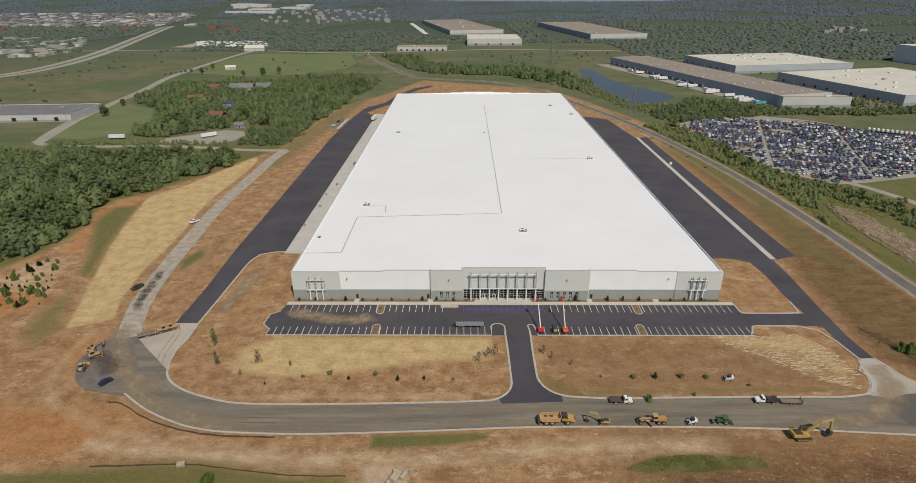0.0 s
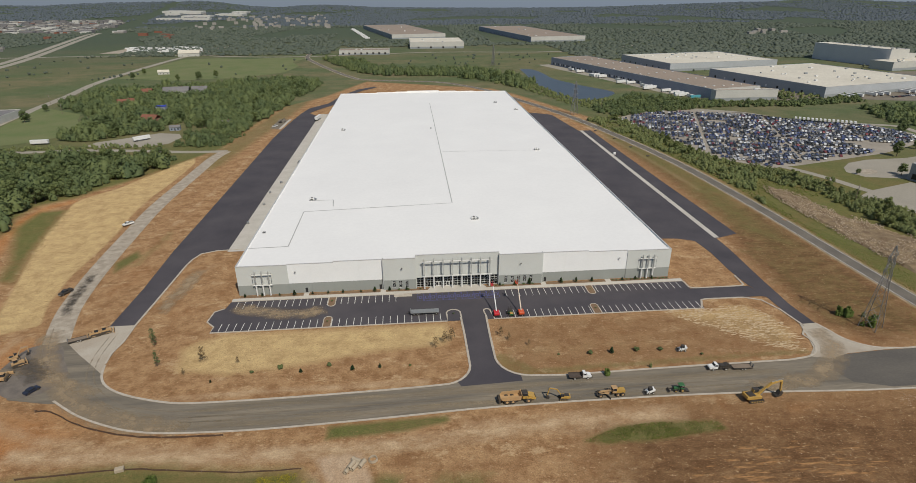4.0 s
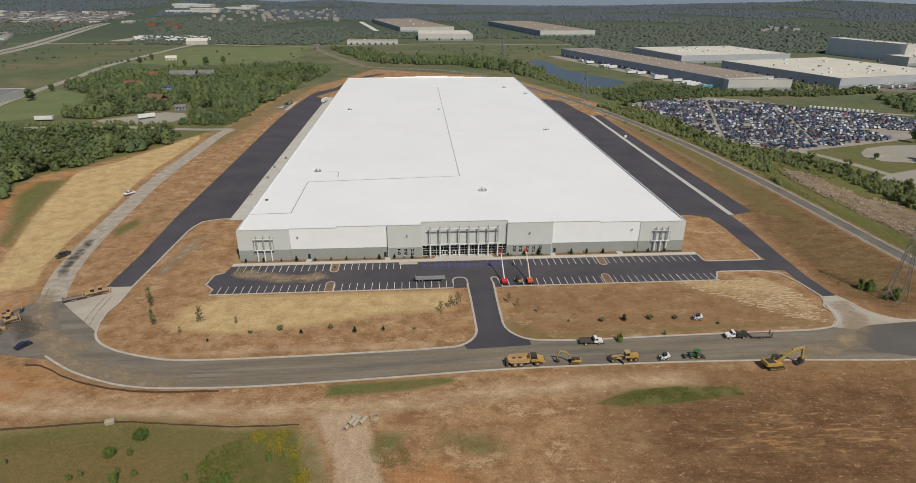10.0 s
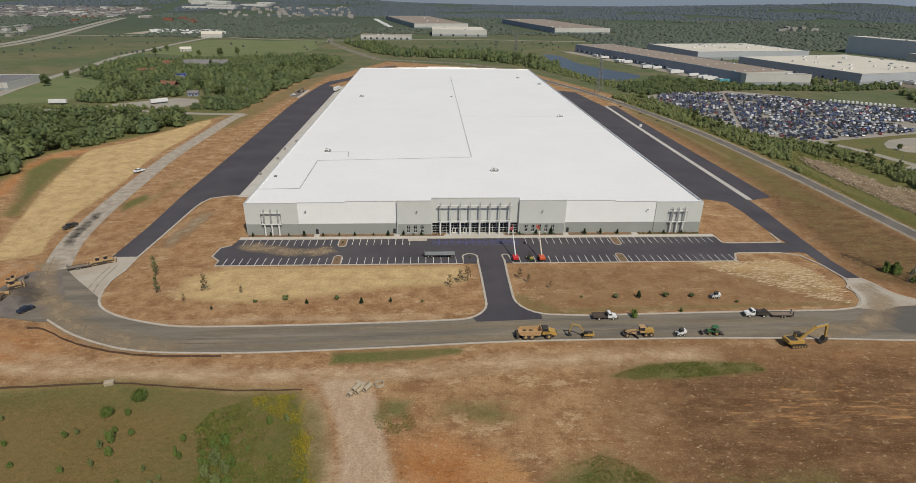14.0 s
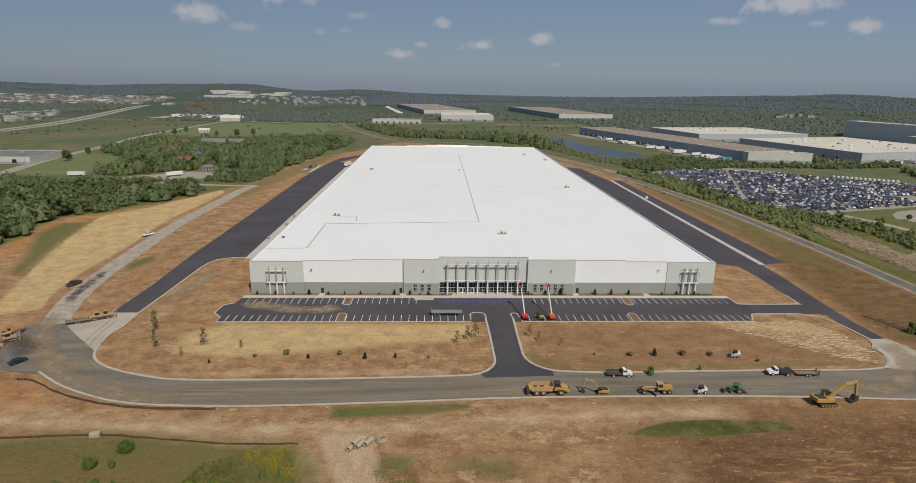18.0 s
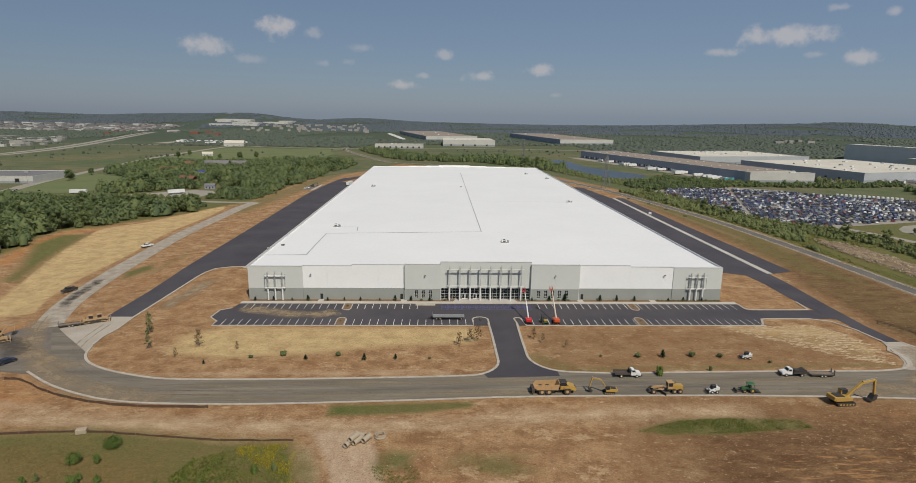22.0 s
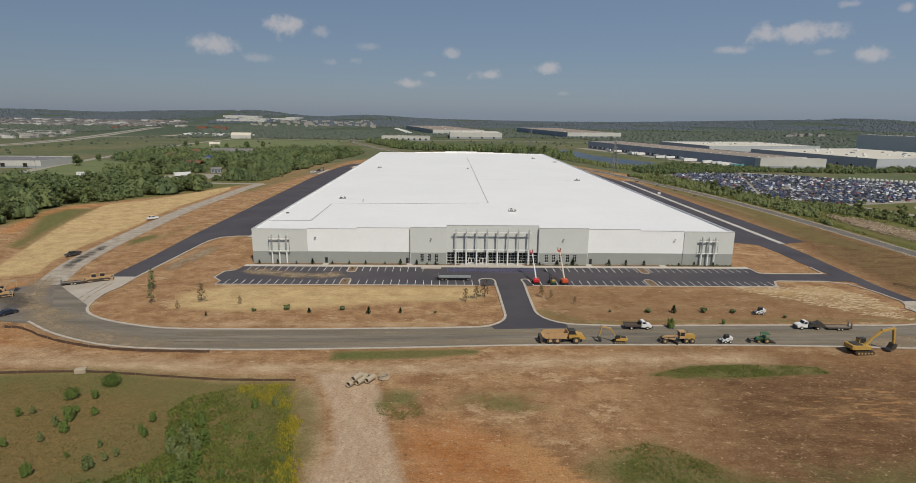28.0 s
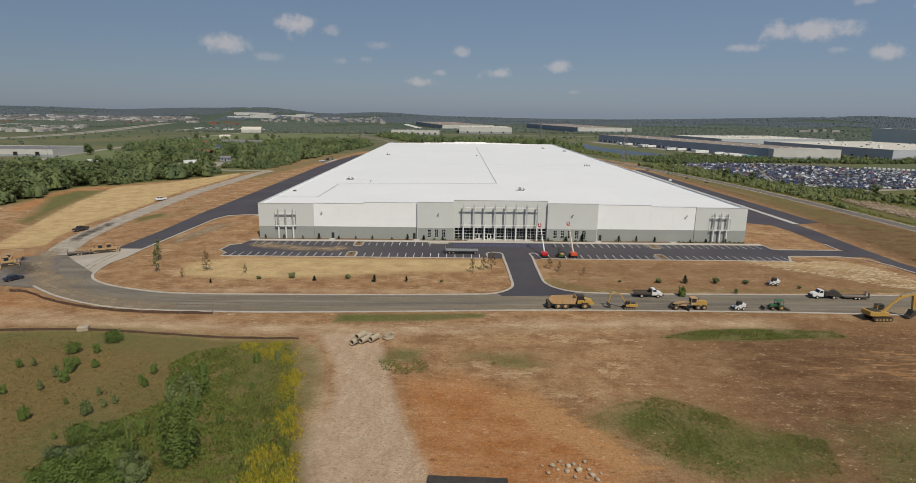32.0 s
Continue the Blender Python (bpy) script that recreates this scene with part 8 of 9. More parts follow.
Z = 0.035
dump_truck(pose(30.6, 141.9, Z, 0, 0, 1))
digger(pose(44.6, 141.6, Z, 0, 0, 178), 0.66, "mini_excavator", "small yellow mini excavator parked on the road", turn=-4, boom=((0.9, 1.8), (3.2, 5.4), (6.6, 6.2)), stick=((6.6, 6.2), (7.6, 2.0)))
grader(pose(60, 142, Z, 0, 0, 1))
skid_steer(pose(72.2, 141.8, Z, 0, 0, 2))
skid_steer(pose(92.5, 163, 0.0, 0, 0, -8), "white skid-steer loader standing on bare soil")
tractor(pose(81.6, 142.0, Z, 0, 0, -3))
digger(pose(102.5, 135.8, -0.05, 0, 0, 3), 1.12, turn=2, boom=((0.9, 1.8), (4.2, 4.9), (7.2, 5.5)), stick=((7.2, 5.5), (7.6, 1.8)))
flatbed_truck(pose(52.6, 151.3, Z, 0, 0, -1), "work truck with white cab and dark stake bed", surf("dark_stained_timber", (0.10, 0.075, 0.06), (0.065, 0.05, 0.042), 0.8, 6, 0.85, coord="obj"))
flatbed_truck(pose(99.6, 151.6, Z, 0, 0, 178), "work truck with white cab and loaded dark bed", DARKMETAL, DARKMETAL, "dump_bed_truck")
low_trailer(pose(107.4, 151.4, Z, 0, 0, 178))
lt = long_trailer(pose(4.2, 196.2, 0.06, 0, 0, 0))
boom_lift(pose(31.6, 192.6, 0.06, 0, 0, 88), REDPAINT, WHITEPAINT, "red boom lift with a raised white boom in the car park", (9.2, 0.5, 8.4))
boom_lift(pose(41.2, 192.4, 0.06, 0, 0, 90), ORANGEPAINT, surf("cream_boom_paint", (0.72, 0.62, 0.50), (0.62, 0.52, 0.42), 0.6, 5, 0.5, coord="obj"), "orange boom lift with a raised cream boom in the car park", (8.6, 0.1, 9.2))
forklift(pose(37, 192.2, 0.06, 0, 0, 100))
pickup(pose(-152.4, 305, 0.05, 0, 0, 230), "white pickup truck with a dark bed on the haul road", WHITEPAINT)
pickup(pose(-144.4, 227, 0.05, 0, 0, 245), "dark dump-bed truck beside dark tyre tracks", DARKMETAL, "small_dump_truck")
blue_car = car(-120.6, 160.6, 0.06, 60, "dark blue car parked on the gravel junction", "parked cars")
for o_ in blue_car.children:
    if o_.name.startswith("body"):
        o_.data = o_.data.copy()
        o_.data.materials[0] = surf("dark_blue_car_paint", (0.02, 0.025, 0.045), (0.025, 0.03, 0.05), 1, 4, 0.3, coord="obj")
dozer(pose(-113.5, 194.0, 0.07, 0, 0, 25))
dozer(pose(-116.2, 192.4, 0.07, 0, 0, 205), "small dusty yellow dozer parked behind another one")
low_trailer(pose(-120.6, 189.6, 0.07, 0, 0, 25), "grey low trailer parked on the concrete apron", 7)
dozer(pose(-133.2, 168.0, 0.06, 0, 0, 100), "small dusty dozer parked in the stone yard")
digger(pose(-136.6, 179.6, 0.06, 0, 0, 40), 0.62, "small_excavator", "small dusty excavator at the stone yard's edge", paint=TAN)
dozer(pose(-133.5, 175.5, 0.06, 0, 0, 40), "yellow loader parked at the stone yard's edge")
for x, y, a, lab in ((-87.5, 578, 80, "white box truck parked at the far dock apron"),):
    trailer_van(x, y, a, lab)
pickup(pose(-80, 420, 0.08, 0, 0, 90), "grey pickup parked on the dock apron", STEEL)
pickup(pose(-123.5, 549, 0.03, 0, 0, 60), "white pickup parked beside the truck court", WHITEPAINT)
digger(pose(-121.5, 566, 0.03, 0, 0, 30), 0.7, "small_excavator", "small dark excavator parked at the far court", paint=DARKMETAL)
for x, y in ((-88, 300), (-86, 330), (-87, 352), (-84, 372)):
    p = thing("pallet_stack", pose(x, y, 0.08, 0, 0, x * 7 % 90), "grey wrapped pallet stack on the dock apron", "pallet stack", "pallet stacks")
    box(p, "pallet", TIMBER, -0.7, 0.7, -0.6, 0.6, 0, 0.15, 0.01)
    box(p, "wrapped_load", STEEL, -0.65, 0.65, -0.55, 0.55, 0.15, 1.2, 0.05)
u_ = thing("roof_drain_box", pose(157.8, 420, 0.06), "small white site cabinet on the trailer strip", "cabinet")
box(u_, "casing", FRAMEWHITE, -0.9, 0.9, -0.6, 0.6, 0, 1.5, 0.05)
box(u_, "plinth", CONCRETE, -1.1, 1.1, -0.8, 0.8, -0.1, 0.02, 0.01)

# ---- planting ----
random.seed(31)


def conifer_mesh(seed, h, r, n=330):
    rnd = random.Random(seed)
    bm = bmesh.new()
    tube(bm, (0, 0, 0.05), (0, 0, h * 0.9), r * 0.35, 0.02, 7)
    for _ in range(n):
        t = rnd.random() ** 0.8
        a = rnd.uniform(0, 6.28)
        rad = r * (1.02 - t) * rnd.uniform(0.75, 1.15)
        p = Vector((rad * math.cos(a), rad * math.sin(a), 0.08 * h + t * h * 0.9))
        d = Vector((math.cos(a), math.sin(a), 0.25))
        u = Vector((-math.sin(a), math.cos(a), 0))
        s = rnd.uniform(0.12, 0.26) * (0.6 + r)
        bm.faces.new([bm.verts.new(p + u * x * s + d * y * s) for x, y in ((-0.5, -0.5), (0.5, -0.5), (0.1, 0.9), (-0.1, 0.9))])
    me = bpy.data.meshes.new("foliage")
    bm.to_mesh(me)
    bm.free()
    me.materials.append(CONIFER)
    return me


def bush_mesh(seed, h, r, mat, n=420, size=0.32, lumps=6):
    rnd = random.Random(seed)
    bm = bmesh.new()
    for i in range(lumps):
        a = i * 2.4
        c = (r * 0.5 * math.cos(a), r * 0.5 * math.sin(a), h * rnd.uniform(0.3, 0.62))
        rr = r * rnd.uniform(0.42, 0.6)
        lump(bm, c, rr * (0.62 if n < 600 else 0.5), rnd, h / (2.2 * r))
        leaf_quads(bm, c, rr, n // lumps, size, rnd, h / (2.2 * r))
    me = bpy.data.meshes.new("foliage")
    bm.to_mesh(me)
    bm.free()
    me.materials.append(mat)
    return me


def feathery_mesh(seed, h, r, mat, n, size=0.26, cone=0.6, many=9):
    """A bush of many small leaves through its whole volume, on a few leafy shoots."""
    rnd = random.Random(seed)
    bm = bmesh.new()
    shoots = [(rnd.uniform(0, 6.28), rnd.uniform(0.0, 0.75) * r, rnd.uniform(0.55, 1.0) * h) for _ in range(many)]
    shoots[0] = (0, 0, h)
    for k in range(n):
        a, off, top = shoots[k % many]
        t = rnd.random() ** 0.8
        wide = r * 0.52 * (1 - cone * t) * (0.35 + 0.65 * min(1, t * 5)) * rnd.random() ** 0.6
        b = rnd.uniform(0, 6.28)
        lean = off * (0.6 + 0.5 * t)
        p = Vector((lean * math.cos(a) + wide * math.cos(b), lean * math.sin(a) + wide * math.sin(b), 0.05 + t * top))
        d = Vector((math.cos(b), math.sin(b), rnd.uniform(0.2, 1.4))).normalized()
        u = d.cross(Vector((rnd.uniform(-1, 1), rnd.uniform(-1, 1), rnd.uniform(-1, 1)))).normalized()
        w = u.cross(d)
        s = size * rnd.uniform(0.6, 1.4)
        bm.faces.new([bm.verts.new(p + u * x * s + w * y * s) for x, y in ((-0.5, -0.35), (0.5, -0.3), (0.45, 0.4), (-0.4, 0.45))])
    me = bpy.data.meshes.new("foliage")
    bm.to_mesh(me)
    bm.free()
    me.materials.append(mat)
    return me


def sparse_mesh(seed, h, r, mat, n=110):
    """A thin young tree: separate sprays with gaps between them."""
    rnd = random.Random(seed)
    bm = bmesh.new()
    for i in range(14):
        t = 0.25 + 0.72 * i / 13
        a = i * 2.4
        c = (r * (1.1 - t) * math.cos(a), r * (1.1 - t) * math.sin(a), h * t)
        leaf_quads(bm, c, r * 0.38, n // 14, 0.42, rnd)
    me = bpy.data.meshes.new("crown")
    bm.to_mesh(me)
    bm.free()
    me.materials.append(mat)
    return me


CONIFERS = [conifer_mesh(s, h, r) for s, h, r in ((1, 2.4, 0.75), (2, 1.9, 0.7), (3, 2.9, 0.8))]
ROUNDBUSH = [bush_mesh(s, h, r, LEAF, 300, 0.25, 5) for s, h, r in ((4, 1.6, 0.85), (5, 1.2, 0.75))]
FIELDBUSH = [feathery_mesh(s, h, r, m, 1700, 0.28, 0.6, 14) for s, h, r, m in ((6, 3.0, 1.3, LEAF_BRIGHT), (7, 2.2, 1.2, LEAF_BRIGHT), (8, 2.8, 1.2, LEAF_LIGHT))]
FIELDTREE = [(feathery_mesh(s, h, r, LEAF_BRIGHT, 2800, 0.3, 0.8), trunk_mesh(s, h * 1.6, 0.07)) for s, h, r in ((12, 4.6, 1.5), (13, 3.6, 1.15))]
THIN = [(sparse_mesh(s, h, r, m), trunk_mesh(s, h * 1.7, 0.05)) for s, h, r, m in ((9, 6.2, 1.1, LEAF), (10, 5.4, 1.3, DRYLEAF), (11, 6.6, 1.0, LEAF))]
stem_me = bpy.data.meshes.new("stem")
bm = bmesh.new()
for a in range(4):
    tube(bm, (0, 0, -0.1), (0.25 * math.cos(a * 1.6), 0.25 * math.sin(a * 1.6), 0.7), 0.04, 0.02, 5)
bm.to_mesh(stem_me)
bm.free()
stem_me.materials.append(BARK)


def shrub(x, y, pool, s=1.0, name="shrub", label="small dark evergreen shrub in the mulched bed", group="wall shrubs", z=0.0):
    ob = thing(name, pose(x, y, z, 0, 0, random.uniform(0, 360)), label, "shrub", group)
    k = s * random.uniform(0.85, 1.15)
    ob.scale = (k, k, k)
    for nm, me in (("stem", stem_me), ("foliage", pool[random.randrange(len(pool))])):
        p = new(nm, me)
        p.parent = ob


def thin_tree(x, y, k, s=1.0):
    ob = thing("young_tree", pose(x, y, 0, 0, 0, random.uniform(0, 360)), "thin newly planted young tree in bare soil", "tree", "newly planted trees")
    ob.scale = (s, s, s)
    for nm, me in (("trunk", THIN[k][1]), ("crown", THIN[k][0])):
        p = new(nm, me)
        p.parent = ob


x = -69.0
while x < 110:
    if not (2 < x < 35) and all(abs(x - d) > 1.6 for d in (-44.2, -13.6, 56.6, 84)):
        shrub(x, 216.6, CONIFERS, random.choice((0.6, 0.75, 0.9)), z=0.06)
    x += 6.6 + random.uniform(-0.8, 0.8)
for i in range(16):
    xx = 86 + 1.6 * i
    shrub(xx, 216.3 + random.uniform(-0.3, 0.3), ROUNDBUSH, 0.5, label="low rounded shrub in the mulched bed", z=0.06)
for xx in (3.0, 33.5, 35.2, -2.0, -6.0, 38, 43, 47, 51):
    shrub(xx, 216.5, ROUNDBUSH, 0.6, label="low rounded shrub in the mulched bed", z=0.06)
for x, y, k, s in ((-93, 185, 0, 1.05), (-92, 183, 2, 0.8), (-86, 170, 2, 1.0), (-72, 172, 1, 1.1), (7, 173, 1, 0.8), (10.5, 175.5, 1, 0.9), (13, 176.5, 1, 1.0), (31, 178, 1, 0.75), (33.5, 175, 1, 0.6), (-60, 170, 1, 0.5), (-76, 165, 1, 0.5), (40, 171, 1, 0.5)):
    thin_tree(x, y, k, s)
for x, y, s in ((-54, 164, 0.8), (-45, 165.5, 1.2), (-38, 163, 0.8), (-29, 165.5, 1.2), (-21, 162.5, 0.8), (-12, 163, 0.6), (-2, 163, 0.7), (60, 164, 1.1), (67.5, 164, 1.0), (76.5, 164.4, 1.1), (85, 164, 1.0), (49, 164.5, 0.6), (98, 160, 0.6), (-66, 160, 0.5)):
    shrub(x, y, CONIFERS + ROUNDBUSH, s, label="newly planted evergreen shrub in bare soil", group="island shrubs")
shrub(62, 152.0, FIELDBUSH, 1.0, "cut_branches", "heap of cut green branches at the kerb", "branch heaps")
shrub(77.6, 154.6, FIELDBUSH, 0.6, "cut_branches", "low dark heap of branches at the kerb", "branch heaps")
for x, y in ((-33, 194), (71.4, 194), (-33, 209.5), (74, 209.5), (15.2, 195)):
    shrub(x, y, ROUNDBUSH, 0.45, label="small shrub in a parking island", group="island shrubs", z=0.14)
FIELD_BUSHES = [(-68.7, 113, 0.6), (-76.8, 107.2, 0.55), (-78.8, 106.3, 0.5), (-68.3, 104.6, 0.95), (-68.9, 107.7, 0.6), (-69.9, 102.8, 0.6), (-66.9, 100.8, 0.85), (-65, 106.5, 0.6), (-53, 104.2, 0.5), (-52.1, 99.3, 0.7), (-53.7, 101.5, 0.4),
                (-43.6, 103, 1.1), (-46.2, 102, 0.8), (-47.5, 100, 0.7), (-45, 94.2, 1.2), (-46, 96.5, 1.0), (-40.7, 96.5, 0.9), (-44.2, 97.4, 1.1), (-41.4, 95, 1.0), (-39.5, 91, 0.9), (-42, 91.5, 1.0), (-69, 97.8, 0.6), (-64.5, 88, 0.75), (-56.3, 89.8, 0.9), (-54.9, 92.1, 0.5), (-53.8, 93.4, 0.45),
                (-44.2, 84.1, 0.85), (-47.2, 85.5, 0.5), (-56.5, 82.8, 0.4), (-74.2, 96.3, 0.7), (-25.8, 91.5, 0.5), (-36, 109, 0.8), (-32.2, 109.5, 0.8), (-38.5, 101, 0.5), (-34.3, 87.3, 0.5), (-58, 96, 0.4), (-61.5, 93, 0.35), (-72, 91, 0.4), (-85, 98, 0.6), (-90, 104, 0.5), (-82, 90, 0.7), (-96, 112, 0.6)]
for x, y, s in FIELD_BUSHES:
    shrub(x, y, FIELDBUSH, s, "bush", "wild green bush in a rough field", "field bushes")
BIGTREE = [(feathery_mesh(41, 8.0, 3.1, LEAF_BRIGHT, 16000, 0.18, 0.7, 34), trunk_mesh(41, 9.0, 0.13))]
BIGBUSH = [feathery_mesh(s, h, r, m, 9500, 0.17, 0.4, 30) for s, h, r, m in ((42, 3.2, 3.0, LEAF_BRIGHT), (43, 2.7, 2.6, LEAF))]
for x, y, s_ in ((-51.5, 76.5, 0.9), (-48.6, 77.4, 1.0), (-45.2, 76.6, 1.05), (-42.2, 75.6, 1.0), (-39.8, 73.5, 0.95), (-52.6, 82.6, 0.65), (-48.6, 82.3, 0.75), (-50, 72.5, 1.0), (-46, 72, 1.1), (-42, 70.6, 1.0), (-68.6, 118.6, 0.75), (-73.4, 113.2, 0.55)):
    shrub(x, y, BIGBUSH, s_, "bush", "broad green bush in a rough field", "field bushes")
tree(-35.6, 77.5, -0.1, kind=BIGTREE, scale=1.0, label="leafy young tree standing in a rough field", group="field trees")
for x, y, s in ((-41, 96, 0.7), (-45, 101, 0.6), (-65, 88, 0.5), (-53, 100, 0.5), (-40, 92, 0.6), (-43.5, 79, 0.9), (-33, 98, 0.4)):
    tree(x, y, -0.1, kind=FIELDTREE, scale=s, label="leafy young sapling standing in a rough field", group="field saplings", name="sapling")
tree(-43, 75.5, -0.1, kind=FIELDTREE, scale=1.1, label="leafy young tree standing in a rough field", group="field trees")
rs = random.Random(2)
for p in fill([(-213, 228), (-206, 249), (-193, 257), (-186, 236), (-178, 212), (-205, 205)], 4.6, 51):
    shrub(p[0], p[1], FIELDBUSH + CONIFERS, rs.choice((0.5, 0.8, 1.3)), "bush", "dark bush on bare eroded slope", "slope bushes", z=float(ground_z(*p)) - 0.1)
for x, y, s in ((163, 180, 1.5), (165, 178.5, 1.9), (167, 181, 1.2), (169, 171, 1.3), (172, 174, 1.0), (166, 172, 0.8), (171, 178, 0.7)):
    shrub(x, y, FIELDBUSH, s, "bush", "green bush growing round the pylon's feet", "pylon bushes")


# ---- grass, weeds, flowers and stones ----
def blades(name, pts, mat, h, label, category="grass", width=0.12, n=4, seed=1, lean=1.1):
    r = np.random.RandomState(seed)
    verts, faces = [], []
    for px, py in pts:
        z = -0.12
        for k in range(n):
            a, b = r.uniform(0, 6.28), r.uniform(0, 6.28)
            hh, w = h * r.uniform(0.5, 1.3), width * r.uniform(0.6, 1.4)
            x, y = px + r.uniform(-0.25, 0.25), py + r.uniform(-0.25, 0.25)
            i = len(verts)
            verts += [(x - w * math.cos(a), y - w * math.sin(a), z - 0.05), (x + w * math.cos(a), y + w * math.sin(a), z - 0.05), (x + hh * lean * math.cos(b), y + hh * lean * math.sin(b), z + hh)]
            faces.append((i, i + 1, i + 2))
    me = bpy.data.meshes.new(name)
    me.from_pydata(verts, [], faces)
    me.materials.append(mat)
    return tagged(new(name, me), label, category, kind="stuff")


near_field = [(-118, 118), (-78, 123), (-47, 119.6), (-33, 119.5), (-31, 114), (-27, 104), (-24, 94), (-22, 84), (-20, 74), (-19, 62), (-90, 62)]
gp = [p for p in fill(near_field, 0.6, 61)]
gp_keep = [p for p in gp if noise.noise(Vector((p[0] * 0.12, p[1] * 0.12, 2))) + random.uniform(-0.4, 0.4) > -0.2]
blades("rough_grass", gp_keep, GRASSBLADE, 0.13, "rough olive grass and weeds in the field", width=0.1, n=4)
lush = [p for p in fill([(-52, 108), (-50, 114), (-42, 117.5), (-32, 118), (-29, 108), (-25.4, 96), (-23, 86), (-19, 68), (-52, 66), (-54, 84), (-46, 94)], 0.30, 62) if noise.noise(Vector((p[0] * 0.3, p[1] * 0.3, 4))) + random.uniform(-0.5, 0.5) > -0.28]
blades("tall_weeds", lush, WEED, 0.34, "tall green weeds at the field's edge", "weeds", width=0.13, n=4, seed=2, lean=0.8)
fl = [(p[0] + rs.gauss(0, 0.6), p[1]) for p in fill([(-43, 118), (-32.4, 119), (-26.6, 104), (-23.7, 91.6), (-20.2, 79), (-18.6, 68), (-25.4, 68), (-26.8, 83), (-26.4, 91.6), (-30.6, 108), (-40, 114.5)], 0.27, 63) if noise.noise(Vector((p[0] * 0.3, p[1] * 0.2, 7))) + random.uniform(-0.4, 0.4) > 0.0]
blades("yellow_flowers", fl, FLOWER, 0.5, "dense yellow wildflowers along the field's edge", "flowers", width=0.07, n=6, seed=3, lean=0.55)
patches = []
for poly, gap in (([(-24, 132.6), (-5, 133.4), (9, 135.5), (8, 137), (-24, 135.6)], 0.45), ([(46.3, 123.6), (52, 122), (67, 122.4), (87.7, 124.4), (87, 127.8), (70.6, 129.2), (56.7, 128)], 0.26), ([(-13, 110.7), (-5, 111.7), (-2.5, 107), (-7.8, 104.5), (-12, 107)], 0.4), ([(29, 94.4), (36.6, 97), (42, 93.5), (47.9, 88), (57, 84), (54, 76), (38.4, 73), (33, 77), (27, 84.7), (22, 89)], 0.3), ([(56, 66), (90, 66), (84, 84), (60, 84)], 0.8), ([(26, 166), (29, 155), (40, 153.6), (60, 155), (134, 157), (130, 161), (40, 158), (30, 168)], 0.8), ([(7, 114), (15.7, 113), (20.8, 108.8), (15, 107), (8, 109)], 0.5)):
    patches += [p for p in fill(poly, gap, 64) if noise.noise(Vector((p[0] * 0.2, p[1] * 0.2, 9))) + random.uniform(-0.5, 0.5) > 0.0]
blades("grass_patches", patches, WEED, 0.2, "green grass patches on bare soil", width=0.055, n=6, seed=4)
scrub_pts = [p for p in fill([(206, 240), (207, 330), (198, 420), (176, 520), (190, 540), (214, 470), (214, 400), (238, 350), (262, 290), (250, 310), (216, 320)], 1.9, 65) if rs.random() < 0.8]
blades("roadside_weeds", scrub_pts, WEED, 0.7, "rank green weeds on the road's verge", "weeds", width=0.35, n=4, seed=5)


def stones(name, pts, size, mat, label, seed=1):
    r = random.Random(seed)
    verts, faces = [], []
    for px, py in pts:
        s = r.uniform(*size)
        z = float(ground_z(np.array([px]), np.array([py]))[0])
        i = len(verts)
        ring = [(px + s * math.cos(a) * r.uniform(0.7, 1.2), py + s * math.sin(a) * r.uniform(0.6, 1.1), z + s * 0.1) for a in (0, 1.3, 2.5, 3.8, 5.0)]
        verts += ring + [(px + r.uniform(-0.3, 0.3) * s, py + r.uniform(-0.3, 0.3) * s, z + s * r.uniform(0.5, 0.9))]
        faces += [(i + k, i + (k + 1) % 5, i + 5) for k in range(5)]
    me = bpy.data.meshes.new(name)
    me.from_pydata(verts, [], faces)
    me.materials.append(mat)
    return tagged(new(name, me), label, "stones", kind="stuff")


sp = [p for p in fill([(-18, 62), (120, 62), (150, 134), (60, 136), (-12, 132), (-18, 100)], 1.5, 71) if rs.random() < 0.16 and noise.noise(Vector((p[0] * 0.09, p[1] * 0.12, 1))) > 0.12]
stones("soil_stones", sp, (0.05, 0.2), ROCK, "pale stones scattered on bare soil")
clod = surf("dry_soil_clod", (0.34, 0.21, 0.11), (0.25, 0.14, 0.07), 0.5, 4, 0.95)
sp = [p for p in fill([(-18, 62), (150, 62), (190, 134), (60, 137), (-26, 133), (-18, 100)], 1.1, 72) if rs.random() < 0.5] + [p for p in fill([(-96, 158), (10, 154), (14, 188), (-74, 189), (-98, 200)], 1.6, 73) if rs.random() < 0.5] + [p for p in fill([(32, 157), (134, 158), (136, 190), (32, 189)], 1.4, 74) if rs.random() < 0.55] + [p for p in fill([(-112, 122), (-30, 122), (-30, 134), (-90, 136)], 1.4, 75) if rs.random() < 0.5]
stones("soil_clods", sp, (0.06, 0.2), clod, "dry brown clods of graded soil", 2)
HEAP_A = [(146, 131.5), (151, 135), (159, 133), (156, 128.5), (147, 127.5)]
HEAP_B = [(140, 118), (150, 117), (160, 100), (150, 84), (133, 88), (127, 93), (130, 104)]
RUBBLE = foliage("broken_rubble", (0.15, 0.085, 0.05), (0.36, 0.27, 0.185), grain=1.2, depth=0.5)
